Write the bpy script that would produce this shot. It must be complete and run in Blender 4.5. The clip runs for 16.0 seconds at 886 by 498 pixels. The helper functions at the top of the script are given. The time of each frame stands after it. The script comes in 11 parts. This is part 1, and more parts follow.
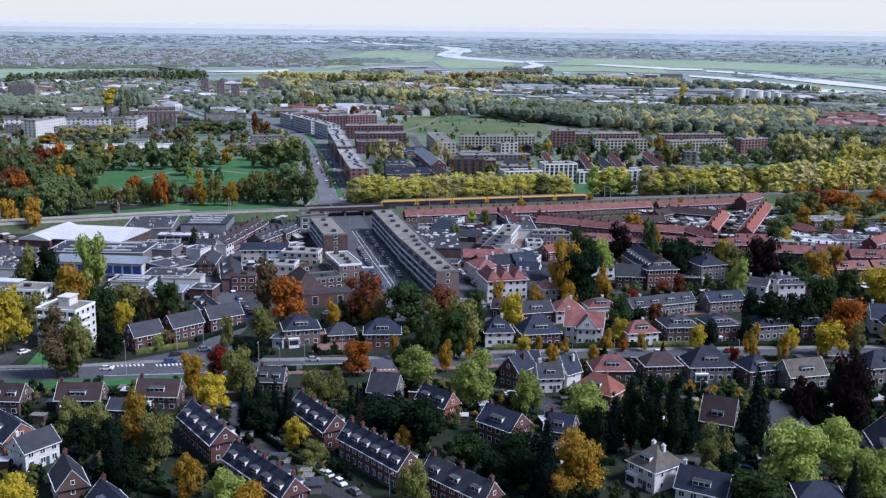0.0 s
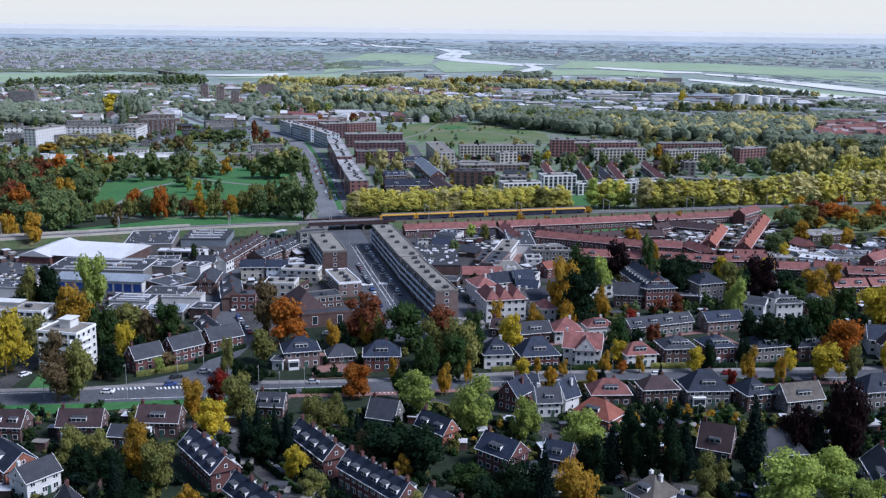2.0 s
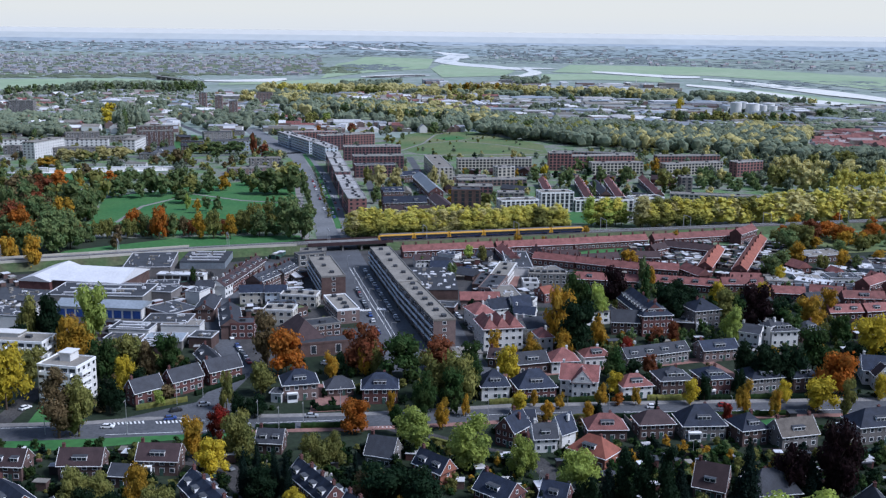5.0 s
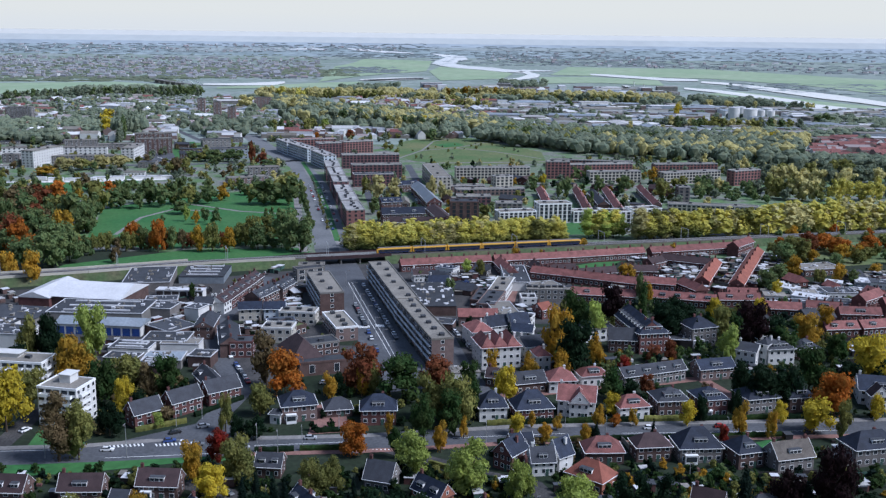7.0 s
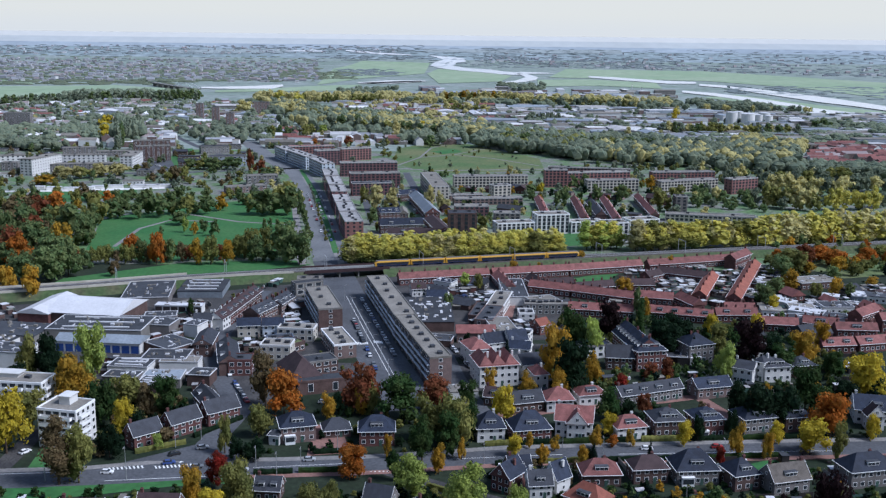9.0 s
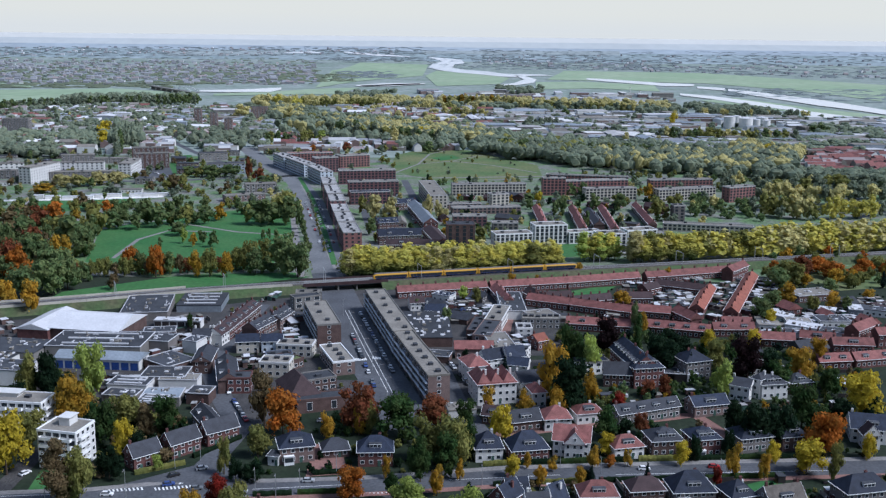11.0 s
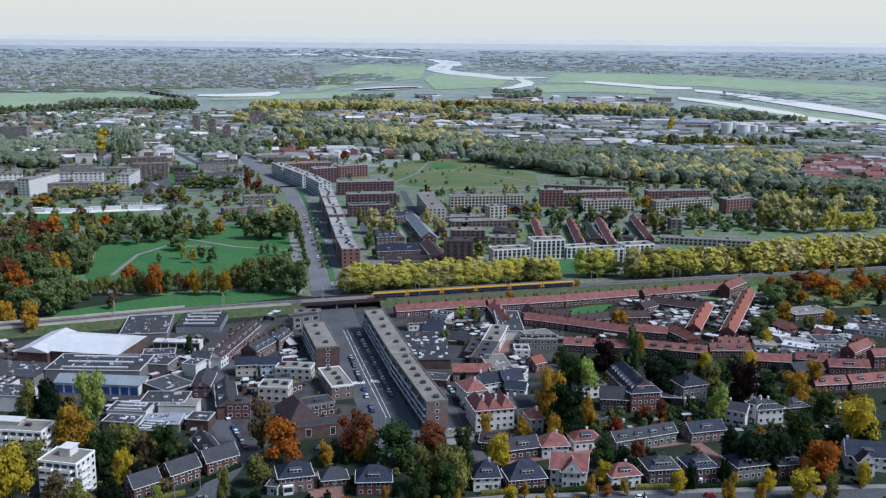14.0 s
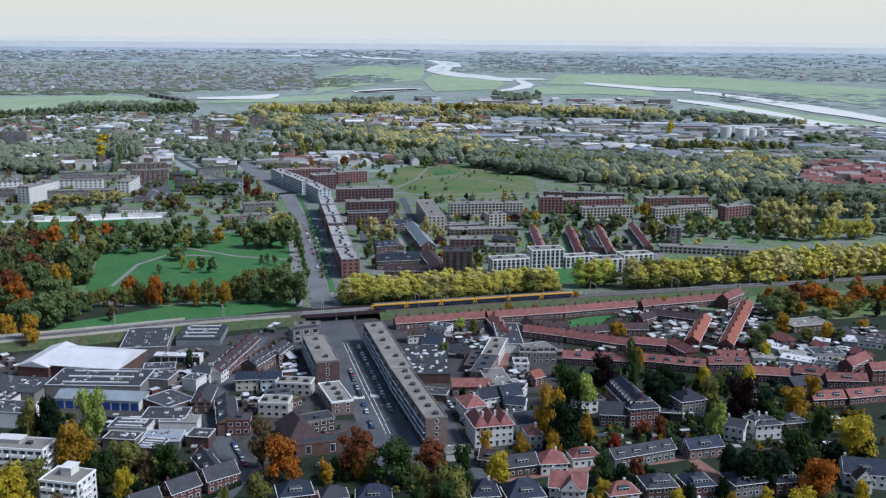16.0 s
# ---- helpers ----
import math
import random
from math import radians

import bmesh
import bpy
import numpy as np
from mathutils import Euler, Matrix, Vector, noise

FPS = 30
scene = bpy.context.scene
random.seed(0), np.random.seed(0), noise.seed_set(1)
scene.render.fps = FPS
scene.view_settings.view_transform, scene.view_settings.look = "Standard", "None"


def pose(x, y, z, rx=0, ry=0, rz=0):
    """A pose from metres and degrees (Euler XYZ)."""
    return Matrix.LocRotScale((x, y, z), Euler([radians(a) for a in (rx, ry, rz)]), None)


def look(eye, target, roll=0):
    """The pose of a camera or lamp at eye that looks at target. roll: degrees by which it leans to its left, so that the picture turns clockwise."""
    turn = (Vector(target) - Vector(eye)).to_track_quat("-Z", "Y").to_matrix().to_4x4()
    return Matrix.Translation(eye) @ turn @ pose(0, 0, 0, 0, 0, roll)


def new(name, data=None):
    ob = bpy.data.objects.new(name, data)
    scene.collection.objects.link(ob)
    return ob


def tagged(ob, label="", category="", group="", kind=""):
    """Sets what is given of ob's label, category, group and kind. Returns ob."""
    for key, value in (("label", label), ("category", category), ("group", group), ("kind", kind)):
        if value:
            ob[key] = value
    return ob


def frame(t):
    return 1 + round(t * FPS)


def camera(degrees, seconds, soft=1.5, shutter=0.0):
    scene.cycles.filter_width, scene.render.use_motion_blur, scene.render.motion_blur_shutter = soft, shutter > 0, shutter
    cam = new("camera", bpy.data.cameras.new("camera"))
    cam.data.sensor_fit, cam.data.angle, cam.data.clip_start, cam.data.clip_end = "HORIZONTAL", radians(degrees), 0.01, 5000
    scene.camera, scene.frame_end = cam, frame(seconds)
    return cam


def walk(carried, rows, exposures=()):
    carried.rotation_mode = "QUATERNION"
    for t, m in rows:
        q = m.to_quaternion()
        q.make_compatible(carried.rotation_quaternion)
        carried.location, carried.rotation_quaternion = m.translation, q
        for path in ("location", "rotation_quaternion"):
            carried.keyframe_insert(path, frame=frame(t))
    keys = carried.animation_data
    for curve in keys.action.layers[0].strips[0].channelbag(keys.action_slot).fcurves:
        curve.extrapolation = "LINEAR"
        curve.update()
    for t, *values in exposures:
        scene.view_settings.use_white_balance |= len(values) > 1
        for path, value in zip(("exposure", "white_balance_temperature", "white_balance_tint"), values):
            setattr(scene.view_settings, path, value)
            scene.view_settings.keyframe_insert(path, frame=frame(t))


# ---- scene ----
# ---------------------------------------------------------------- camera
cam = camera(47.0, 16.0, soft=1.3)
PATH = [
    (0, -0.349, -0.778, 104.90, 0.00033, -0.21236, 0.685),
    (1, -0.324, -0.827, 108.79, 0.00016, -0.21211, 0.689),
    (2, -0.300, -0.874, 112.70, -0.00017, -0.21188, 0.691),
    (3, -0.276, -0.920, 116.61, -0.00065, -0.21168, 0.691),
    (4, -0.253, -0.964, 120.53, -0.00125, -0.21152, 0.689),
    (5, -0.230, -1.006, 124.46, -0.00194, -0.21139, 0.686),
    (6, -0.207, -1.046, 128.39, -0.00271, -0.21129, 0.680),
    (7, -0.185, -1.085, 132.31, -0.00352, -0.21123, 0.672),
    (8, -0.163, -1.122, 136.23, -0.00435, -0.21122, 0.662),
    (9, -0.141, -1.157, 140.14, -0.00519, -0.21124, 0.650),
    (10, -0.120, -1.191, 144.04, -0.00600, -0.21132, 0.636),
    (11, -0.100, -1.222, 147.93, -0.00675, -0.21144, 0.620),
    (12, -0.080, -1.252, 151.80, -0.00744, -0.21161, 0.603),
    (13, -0.060, -1.281, 155.65, -0.00802, -0.21183, 0.583),
    (14, -0.040, -1.307, 159.48, -0.00848, -0.21211, 0.561),
    (15, -0.022, -1.332, 163.28, -0.00880, -0.21245, 0.537),
    (16, -0.003, -1.355, 167.05, -0.00894, -0.21284, 0.511),
]
walk(cam, [(t, look((x, y, z), (x + math.sin(-yaw) * math.cos(pitch), y + math.cos(yaw) * math.cos(pitch), z + math.sin(pitch)), roll))
           for t, x, y, z, yaw, pitch, roll in PATH], exposures=((0, 0.17, 5450, 18), (5, 0.09, 5450, 15), (9, 0.05, 5480, 14), (16, 0.02, 5650, 11)))

# ---------------------------------------------------------------- sky, sun, exposure
SUN_UP, SUN_ROUND = 47.0, 108.0      # degrees above the horizon; degrees to the right of the view
world = bpy.data.worlds.new("overcast_sky")
scene.world = world
world.use_nodes = True
wn = world.node_tree
wn.nodes.clear()
w_out = wn.nodes.new("ShaderNodeOutputWorld")
w_bg = wn.nodes.new("ShaderNodeBackground")
w_sky = wn.nodes.new("ShaderNodeTexSky")
w_sky.sky_type, w_sky.sun_disc = "NISHITA", False
w_sky.sun_elevation, w_sky.sun_rotation = radians(SUN_UP), radians(SUN_ROUND)
w_sky.dust_density, w_sky.air_density, w_sky.ozone_density = 6.0, 1.0, 1.0
w_dim = wn.nodes.new("ShaderNodeVectorMath")
w_dim.operation = "SCALE"
w_dim.inputs["Scale"].default_value = 0.035
w_mix = wn.nodes.new("ShaderNodeMix")
w_mix.data_type = "RGBA"
w_mix.inputs["Factor"].default_value = 0.86
# cloud deck: even pale grey, with a bluish band of mist low down
w_geo = wn.nodes.new("ShaderNodeTexCoord")
w_sep = wn.nodes.new("ShaderNodeSeparateXYZ")
w_ramp = wn.nodes.new("ShaderNodeValToRGB")
w_ramp.color_ramp.elements[0].position, w_ramp.color_ramp.elements[0].color = 0.0, (0.42, 0.41, 0.36, 1)
w_ramp.color_ramp.elements[1].position, w_ramp.color_ramp.elements[1].color = 0.016, (0.441, 0.422, 0.350, 1)
for at_, col_ in ((0.05, (0.441, 0.424, 0.353, 1)), (0.15, (0.16, 0.187, 0.222, 1)), (0.8, (0.088, 0.13, 0.212, 1))):
    w_ramp.color_ramp.elements.new(at_).color = col_
wn.links.new(w_geo.outputs["Generated"], w_sep.inputs[0])
wn.links.new(w_sep.outputs["Z"], w_ramp.inputs[0])
wn.links.new(w_sky.outputs[0], w_dim.inputs[0])
wn.links.new(w_dim.outputs[0], w_mix.inputs["A"])
wn.links.new(w_ramp.outputs[0], w_mix.inputs["B"])
wn.links.new(w_mix.outputs["Result"], w_bg.inputs[0])
w_bg.inputs[1].default_value = 2.05
wn.links.new(w_bg.outputs[0], w_out.inputs[0])
sun_data = bpy.data.lights.new("sun", "SUN")
sun_data.energy, sun_data.angle, sun_data.color = 4.5, radians(18), (1.0, 0.975, 0.95)
sun = new("sun", sun_data)
sun.matrix_world = pose(0, 0, 400, 90 - SUN_UP, 0, 180 - SUN_ROUND)

# ---------------------------------------------------------------- materials
MATS = {}


def material(name, col, rough=0.8, metal=0.0, vary=0.25, scale=0.5, col2=None, bump=0.0, spec=0.3, rand=0.0, fine=None, island=1.0):
    """A surface with stains at one scale and grain at a finer one, in metres; rand: spread between objects and islands."""
    m = bpy.data.materials.new(name)
    m.use_nodes = True
    nt = m.node_tree
    b = nt.nodes["Principled BSDF"]
    b.inputs["Roughness"].default_value = rough
    b.inputs["Metallic"].default_value = metal
    b.inputs["Specular IOR Level"].default_value = spec
    geo = nt.nodes.new("ShaderNodeNewGeometry")
    big, small = nt.nodes.new("ShaderNodeTexNoise"), nt.nodes.new("ShaderNodeTexNoise")
    big.inputs["Scale"].default_value, small.inputs["Scale"].default_value = scale, fine or scale * 9
    big.inputs["Detail"].default_value, small.inputs["Detail"].default_value = 4, 2
    for n in (big, small):
        nt.links.new(geo.outputs["Position"], n.inputs["Vector"])
    mix = nt.nodes.new("ShaderNodeMix")
    mix.data_type = "RGBA"
    c2 = col2 or tuple(c * (1 - vary) for c in col)
    mix.inputs["A"].default_value, mix.inputs["B"].default_value = (*col, 1), (*c2, 1)
    ramp = nt.nodes.new("ShaderNodeMapRange")
    ramp.inputs["From Min"].default_value, ramp.inputs["From Max"].default_value = 0.36, 0.64
    nt.links.new(big.outputs[0], ramp.inputs["Value"])
    nt.links.new(ramp.outputs[0], mix.inputs["Factor"])
    last = mix.outputs["Result"]
    for source, amount in ((small.outputs[0], vary), ):
        hsv = nt.nodes.new("ShaderNodeHueSaturation")
        mr = nt.nodes.new("ShaderNodeMapRange")
        mr.inputs["To Min"].default_value, mr.inputs["To Max"].default_value = 1 - amount, 1 + amount
        mr.inputs["From Min"].default_value, mr.inputs["From Max"].default_value = 0.25, 0.75
        nt.links.new(source, mr.inputs["Value"])
        nt.links.new(mr.outputs[0], hsv.inputs["Value"])
        nt.links.new(last, hsv.inputs["Color"])
        last = hsv.outputs[0]
    if rand:
        info = nt.nodes.new("ShaderNodeObjectInfo")
        for source, rand in ((info.outputs["Random"], rand), (geo.outputs["Random Per Island"], rand * island)):
            hsv = nt.nodes.new("ShaderNodeHueSaturation")
            mr = nt.nodes.new("ShaderNodeMapRange")
            mr.inputs["To Min"].default_value, mr.inputs["To Max"].default_value = 1 - rand, 1 + rand
            nt.links.new(source, mr.inputs["Value"])
            nt.links.new(mr.outputs[0], hsv.inputs["Value"])
            nt.links.new(last, hsv.inputs["Color"])
            last = hsv.outputs[0]
    nt.links.new(last, b.inputs["Base Color"])
    if bump:
        bm_ = nt.nodes.new("ShaderNodeBump")
        bm_.inputs["Strength"].default_value, bm_.inputs["Distance"].default_value = 0.6, bump
        nt.links.new(small.outputs[0], bm_.inputs["Height"])
        nt.links.new(bm_.outputs[0], b.inputs["Normal"])
    MATS[name] = m
    return m


material("brick_red", (0.122, 0.056, 0.051), 0.9, vary=0.3, scale=0.4, fine=6, bump=0.02, rand=0.14)
material("brick_brown", (0.105, 0.068, 0.06), 0.9, vary=0.3, scale=0.4, fine=6, bump=0.02, rand=0.14)
material("brick_orange", (0.25, 0.10, 0.065), 0.9, vary=0.25, scale=0.4, fine=6, bump=0.02, rand=0.1)
material("brick_pink", (0.18, 0.13, 0.118), 0.9, vary=0.2, scale=0.4, fine=6, bump=0.02, rand=0.1)
material("brick_dark", (0.055, 0.032, 0.034), 0.9, vary=0.3, scale=0.4, fine=6, bump=0.02)
material("brick_plum", (0.165, 0.085, 0.088), 0.9, vary=0.25, scale=0.4, fine=6, bump=0.02, rand=0.14)
material("brick_rose", (0.24, 0.115, 0.105), 0.9, vary=0.25, scale=0.4, fine=6, bump=0.02, rand=0.12)
material("brick_grey", (0.165, 0.152, 0.145), 0.9, vary=0.25, scale=0.3, fine=5, bump=0.02, rand=0.1)
material("render_white", (0.57, 0.565, 0.545), 0.85, vary=0.1, scale=0.25, fine=3, rand=0.06)
material("render_cream", (0.44, 0.41, 0.35), 0.85, vary=0.12, scale=0.25, fine=3, rand=0.08)
material("panel_blue", (0.46, 0.51, 0.56), 0.7, vary=0.12, scale=0.3, fine=3, rand=0.1)
material("facade_blue", (0.13, 0.155, 0.20), 0.8, vary=0.2, scale=0.3, fine=3, rand=0.1)
material("concrete", (0.18, 0.173, 0.16), 0.9, vary=0.2, scale=0.2, fine=3, rand=0.06)
material("paint_white", (0.78, 0.78, 0.77), 0.5, vary=0.08, scale=0.8)
material("slate", (0.022, 0.029, 0.048), 0.72, vary=0.35, scale=0.5, fine=5, bump=0.03, spec=0.22, rand=0.25)
material("slate_grey", (0.037, 0.040, 0.049), 0.75, vary=0.3, scale=0.4, fine=5, bump=0.03, rand=0.18)
material("tile_red", (0.205, 0.082, 0.072), 0.8, vary=0.35, scale=0.4, fine=5, bump=0.03, rand=0.2)
material("tile_orange", (0.24, 0.082, 0.055), 0.8, vary=0.25, scale=0.4, fine=5, bump=0.03, rand=0.12)
material("tile_brown", (0.048, 0.030, 0.031), 0.8, vary=0.3, scale=0.4, fine=5, bump=0.03, rand=0.2)
material("thatch", (0.12, 0.105, 0.09), 0.95, vary=0.3, scale=0.6, fine=6, bump=0.05)
material("felt", (0.048, 0.052, 0.06), 0.9, vary=0.3, scale=0.15, fine=1.5, rand=0.22)
material("felt_light", (0.20, 0.185, 0.16), 0.9, vary=0.25, scale=0.12, fine=1.2, rand=0.18)
material("sheet_white", (0.50, 0.50, 0.51), 0.6, vary=0.1, scale=0.1, fine=1.0, rand=0.1)
material("sheet_grey", (0.22, 0.25, 0.28), 0.55, vary=0.18, scale=0.1, fine=1.0, rand=0.2)
material("glass", (0.03, 0.037, 0.045), 0.08, vary=0.1, spec=0.6)
material("timber_green", (0.05, 0.10, 0.08), 0.7)
material("paint_blue", (0.03, 0.07, 0.25), 0.5)
material("paint_dark", (0.035, 0.03, 0.03), 0.5)
material("steel", (0.45, 0.46, 0.47), 0.5, metal=0.6, vary=0.1)
material("asphalt", (0.085, 0.089, 0.098), 0.9, vary=0.25, scale=0.06, fine=0.9, bump=0.01)
# avenue asphalt beyond the bridge, paled to put haze into its colour
material("asphalt_haze", (0.15, 0.155, 0.16), 0.9, vary=0.2, scale=0.05, fine=0.6)
material("paving", (0.036, 0.035, 0.036), 0.9, vary=0.45, scale=0.12, fine=1.5, bump=0.01, col2=(0.06, 0.057, 0.055))
material("paving_red", (0.22, 0.12, 0.10), 0.9, vary=0.25, scale=0.1, fine=1.5, bump=0.01)
material("paving_pale", (0.22, 0.21, 0.20), 0.9, vary=0.25, scale=0.1, fine=1.0)
material("line_paint", (0.72, 0.72, 0.70), 0.7, vary=0.15, scale=0.5)
material("grass", (0.03, 0.112, 0.03), 0.9, vary=0.25, scale=0.035, fine=0.4, col2=(0.05, 0.13, 0.038), bump=0.05)
material("bank_grass", (0.05, 0.082, 0.03), 0.9, vary=0.35, scale=0.08, fine=0.5, col2=(0.075, 0.075, 0.04), bump=0.05)
material("grass_dry", (0.13, 0.14, 0.06), 0.9, vary=0.3, scale=0.02, fine=0.3, col2=(0.07, 0.12, 0.04))
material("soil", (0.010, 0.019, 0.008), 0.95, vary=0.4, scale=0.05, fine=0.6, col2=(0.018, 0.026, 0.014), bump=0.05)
material("ballast", (0.085, 0.075, 0.066), 0.95, vary=0.3, scale=0.2, fine=2.0)
material("bark", (0.07, 0.05, 0.035), 0.95, vary=0.3, scale=1.5)
material("roof_stone", (0.36, 0.35, 0.34), 0.9, vary=0.3, scale=0.12, fine=0.8, rand=0.18)
material("train_yellow", (0.50, 0.27, 0.03), 0.4, vary=0.08)
material("train_blue", (0.02, 0.03, 0.09), 0.4, vary=0.1)
material("train_grey", (0.13, 0.12, 0.11), 0.6, vary=0.15)
material("tyre", (0.02, 0.02, 0.02), 0.9)
for paint, col in (("white", (0.7, 0.7, 0.7)), ("silver", (0.36, 0.37, 0.38)), ("black", (0.02, 0.02, 0.022)), ("grey", (0.12, 0.125, 0.13)),
                   ("blue", (0.03, 0.06, 0.2)), ("red", (0.3, 0.02, 0.02))):
    material("car_" + paint, col, 0.3, vary=0.05, spec=0.6)

# smooth river water, near-white to paint in the sky mirrored at low angle
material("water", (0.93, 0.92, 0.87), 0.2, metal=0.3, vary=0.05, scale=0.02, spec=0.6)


def foliage(name, col, col2, rand=0.2):
    """Leaves: matt above, and letting part of the light through."""
    m = material(name, col, 0.75, vary=0.22, scale=0.22, col2=col2, fine=1.6, rand=rand, spec=0.1, island=0.35)
    nt = m.node_tree
    b = nt.nodes["Principled BSDF"]
    thin, mix = nt.nodes.new("ShaderNodeBsdfTranslucent"), nt.nodes.new("ShaderNodeMixShader")
    nt.links.new(b.inputs["Base Color"].links[0].from_socket, thin.inputs["Color"])
    mix.inputs[0].default_value = 0.42
    nt.links.new(b.outputs[0], mix.inputs[1])
    nt.links.new(thin.outputs[0], mix.inputs[2])
    nt.links.new(mix.outputs[0], nt.nodes["Material Output"].inputs["Surface"])
    return m


foliage("leaf_green", (0.03, 0.066, 0.019), (0.048, 0.074, 0.022))
foliage("leaf_dark", (0.009, 0.024, 0.011), (0.015, 0.03, 0.013))
foliage("leaf_fir", (0.007, 0.018, 0.014), (0.011, 0.022, 0.015))
foliage("leaf_lime", (0.34, 0.40, 0.085), (0.27, 0.34, 0.085))
foliage("leaf_yellow", (0.52, 0.40, 0.03), (0.40, 0.33, 0.035))
foliage("leaf_gold", (0.43, 0.245, 0.025), (0.31, 0.21, 0.03))
foliage("leaf_orange", (0.37, 0.115, 0.016), (0.29, 0.12, 0.022))
foliage("leaf_rust", (0.20, 0.062, 0.03), (0.16, 0.07, 0.03))
foliage("leaf_red", (0.22, 0.022, 0.014), (0.13, 0.03, 0.018))
foliage("leaf_purple", (0.022, 0.010, 0.012), (0.016, 0.010, 0.010))
foliage("leaf_olive", (0.22, 0.21, 0.058), (0.155, 0.17, 0.052))
foliage("leaf_brown", (0.18, 0.13, 0.065), (0.13, 0.105, 0.05))
# lightened green: haze put into the park trees' colour, plain mid green nearby
foliage("leaf_moss", (0.105, 0.165, 0.065), (0.16, 0.19, 0.07))
# next two: far trees, with haze put into paler, greyer leaf colours
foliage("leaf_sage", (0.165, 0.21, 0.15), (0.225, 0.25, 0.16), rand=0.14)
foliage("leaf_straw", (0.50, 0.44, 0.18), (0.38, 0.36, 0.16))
foliage("leaf_poplar", (0.60, 0.52, 0.10), (0.45, 0.44, 0.11), rand=0.12)


def green_below(name, col, low, high):
    """Crowns that have turned yellow at the top and are still green lower down (shares of the crown's height)."""
    nt = MATS[name].node_tree
    b = nt.nodes["Principled BSDF"]
    last = b.inputs["Base Color"].links[0].from_socket
    tc, sep, mr, mix = [nt.nodes.new(n) for n in ("ShaderNodeTexCoord", "ShaderNodeSeparateXYZ", "ShaderNodeMapRange", "ShaderNodeMix")]
    mix.data_type = "RGBA"
    nt.links.new(tc.outputs["Object"], sep.inputs[0])
    nt.links.new(sep.outputs["Z"], mr.inputs["Value"])
    mr.inputs["From Min"].default_value, mr.inputs["From Max"].default_value = low, high
    nt.links.new(mr.outputs[0], mix.inputs["Factor"])
    mix.inputs["A"].default_value = (*col, 1)
    nt.links.new(last, mix.inputs["B"])
    for link in [k for k in nt.links if k.from_socket == last and k.to_node.type in ("BSDF_PRINCIPLED", "BSDF_TRANSLUCENT")]:
        nt.links.new(mix.outputs["Result"], link.to_socket)


green_below("leaf_poplar", (0.10, 0.125, 0.04), 0.15, 0.65)

# ---------------------------------------------------------------- lie of the land
FAR0, FAR1, FAR_EYE = 3800.0, 1150.0, 137.0


def land(x, y):
    """Height of the ground. The near gardens lie some metres lower; past FAR0 the plain is squeezed and tilted up to
    fit the view from FAR_EYE, to the skyline at the edge of the sheet.
    """
    s = min(1.0, max(0.0, (y - 300.0) / 150.0))
    z = -3.8 * (1 - s * s * (3 - 2 * s))
    if y > FAR0:
        u = min(y - FAR0, FAR1 * 0.995)
        z = FAR_EYE * (1 - y / (FAR0 + u * FAR1 / (FAR1 - u)))
    return z


# ---------------------------------------------------------------- building blocks
class Occupied:
    """Keeps the scattered greenery off roads and houses."""

    def __init__(self):
        self.rects, self.lines = [], []

    def free(self, x, y, r):
        for cx, cy, c, s, w, d in self.rects:
            dx, dy = x - cx, y - cy
            if abs(dx * c + dy * s) < w + r and -d - r - 3.0 < -dx * s + dy * c < d + r:
                return False
        for ax, ay, bx, by, half in self.lines:
            ux, uy = bx - ax, by - ay
            k = max(0.0, min(1.0, ((x - ax) * ux + (y - ay) * uy) / (ux * ux + uy * uy + 1e-6)))
            if math.hypot(x - ax - ux * k, y - ay - uy * k) < half + r:
                return False
        return True


taken = Occupied()


def occupy(x, y, turn, w, d):
    a = radians(turn)
    taken.rects.append((x, y, math.cos(a), math.sin(a), w / 2, d / 2))


class Shape:
    """Collects corners and faces of one mesh."""

    def __init__(self):
        self.v, self.f = [], []

    def add(self, verts, faces):
        n = len(self.v)
        self.v += [tuple(p) for p in verts]
        self.f += [tuple(i + n for i in f) for f in faces]
        return self

    def box(self, x0, x1, y0, y1, z0, z1, taper=0.0):
        t = taper
        return self.add([(x0, y0, z0), (x1, y0, z0), (x1, y1, z0), (x0, y1, z0), (x0 + t, y0 + t, z1), (x1 - t, y0 + t, z1), (x1 - t, y1 - t, z1), (x0 + t, y1 - t, z1)],
                        [(0, 3, 2, 1), (4, 5, 6, 7), (0, 1, 5, 4), (1, 2, 6, 5), (2, 3, 7, 6), (3, 0, 4, 7)])

    def mesh(self, name, mat=None):
        me = bpy.data.meshes.new(name)
        me.from_pydata(self.v, [], self.f)
        if mat:
            me.materials.append(MATS[mat])
        return me


SHARED = {}


def shared(key, make):
    if key not in SHARED:
        SHARED[key] = make()
    return SHARED[key]


def part(name, data, parent, at=(0, 0, 0), turn=0.0, label=""):
    """One mesh object under a thing or a part. data: a mesh, or (Shape, material)."""
    if isinstance(data, tuple):
        data = data[0].mesh(name, data[1])
    ob = new(name, data)
    ob.parent = parent
    ob.location, ob.rotation_euler = at, (0, 0, turn)
    if label:
        ob["label"] = label
    return ob


def thing(name, x, y, turn=0.0, label="", category="", group="", kind="", z=None):
    ob = new(name)
    ob.empty_display_size = 0.5
    ob.matrix_basis = pose(x, y, land(x, y) if z is None else z, 0, 0, turn)
    return tagged(ob, label, category, group, kind)


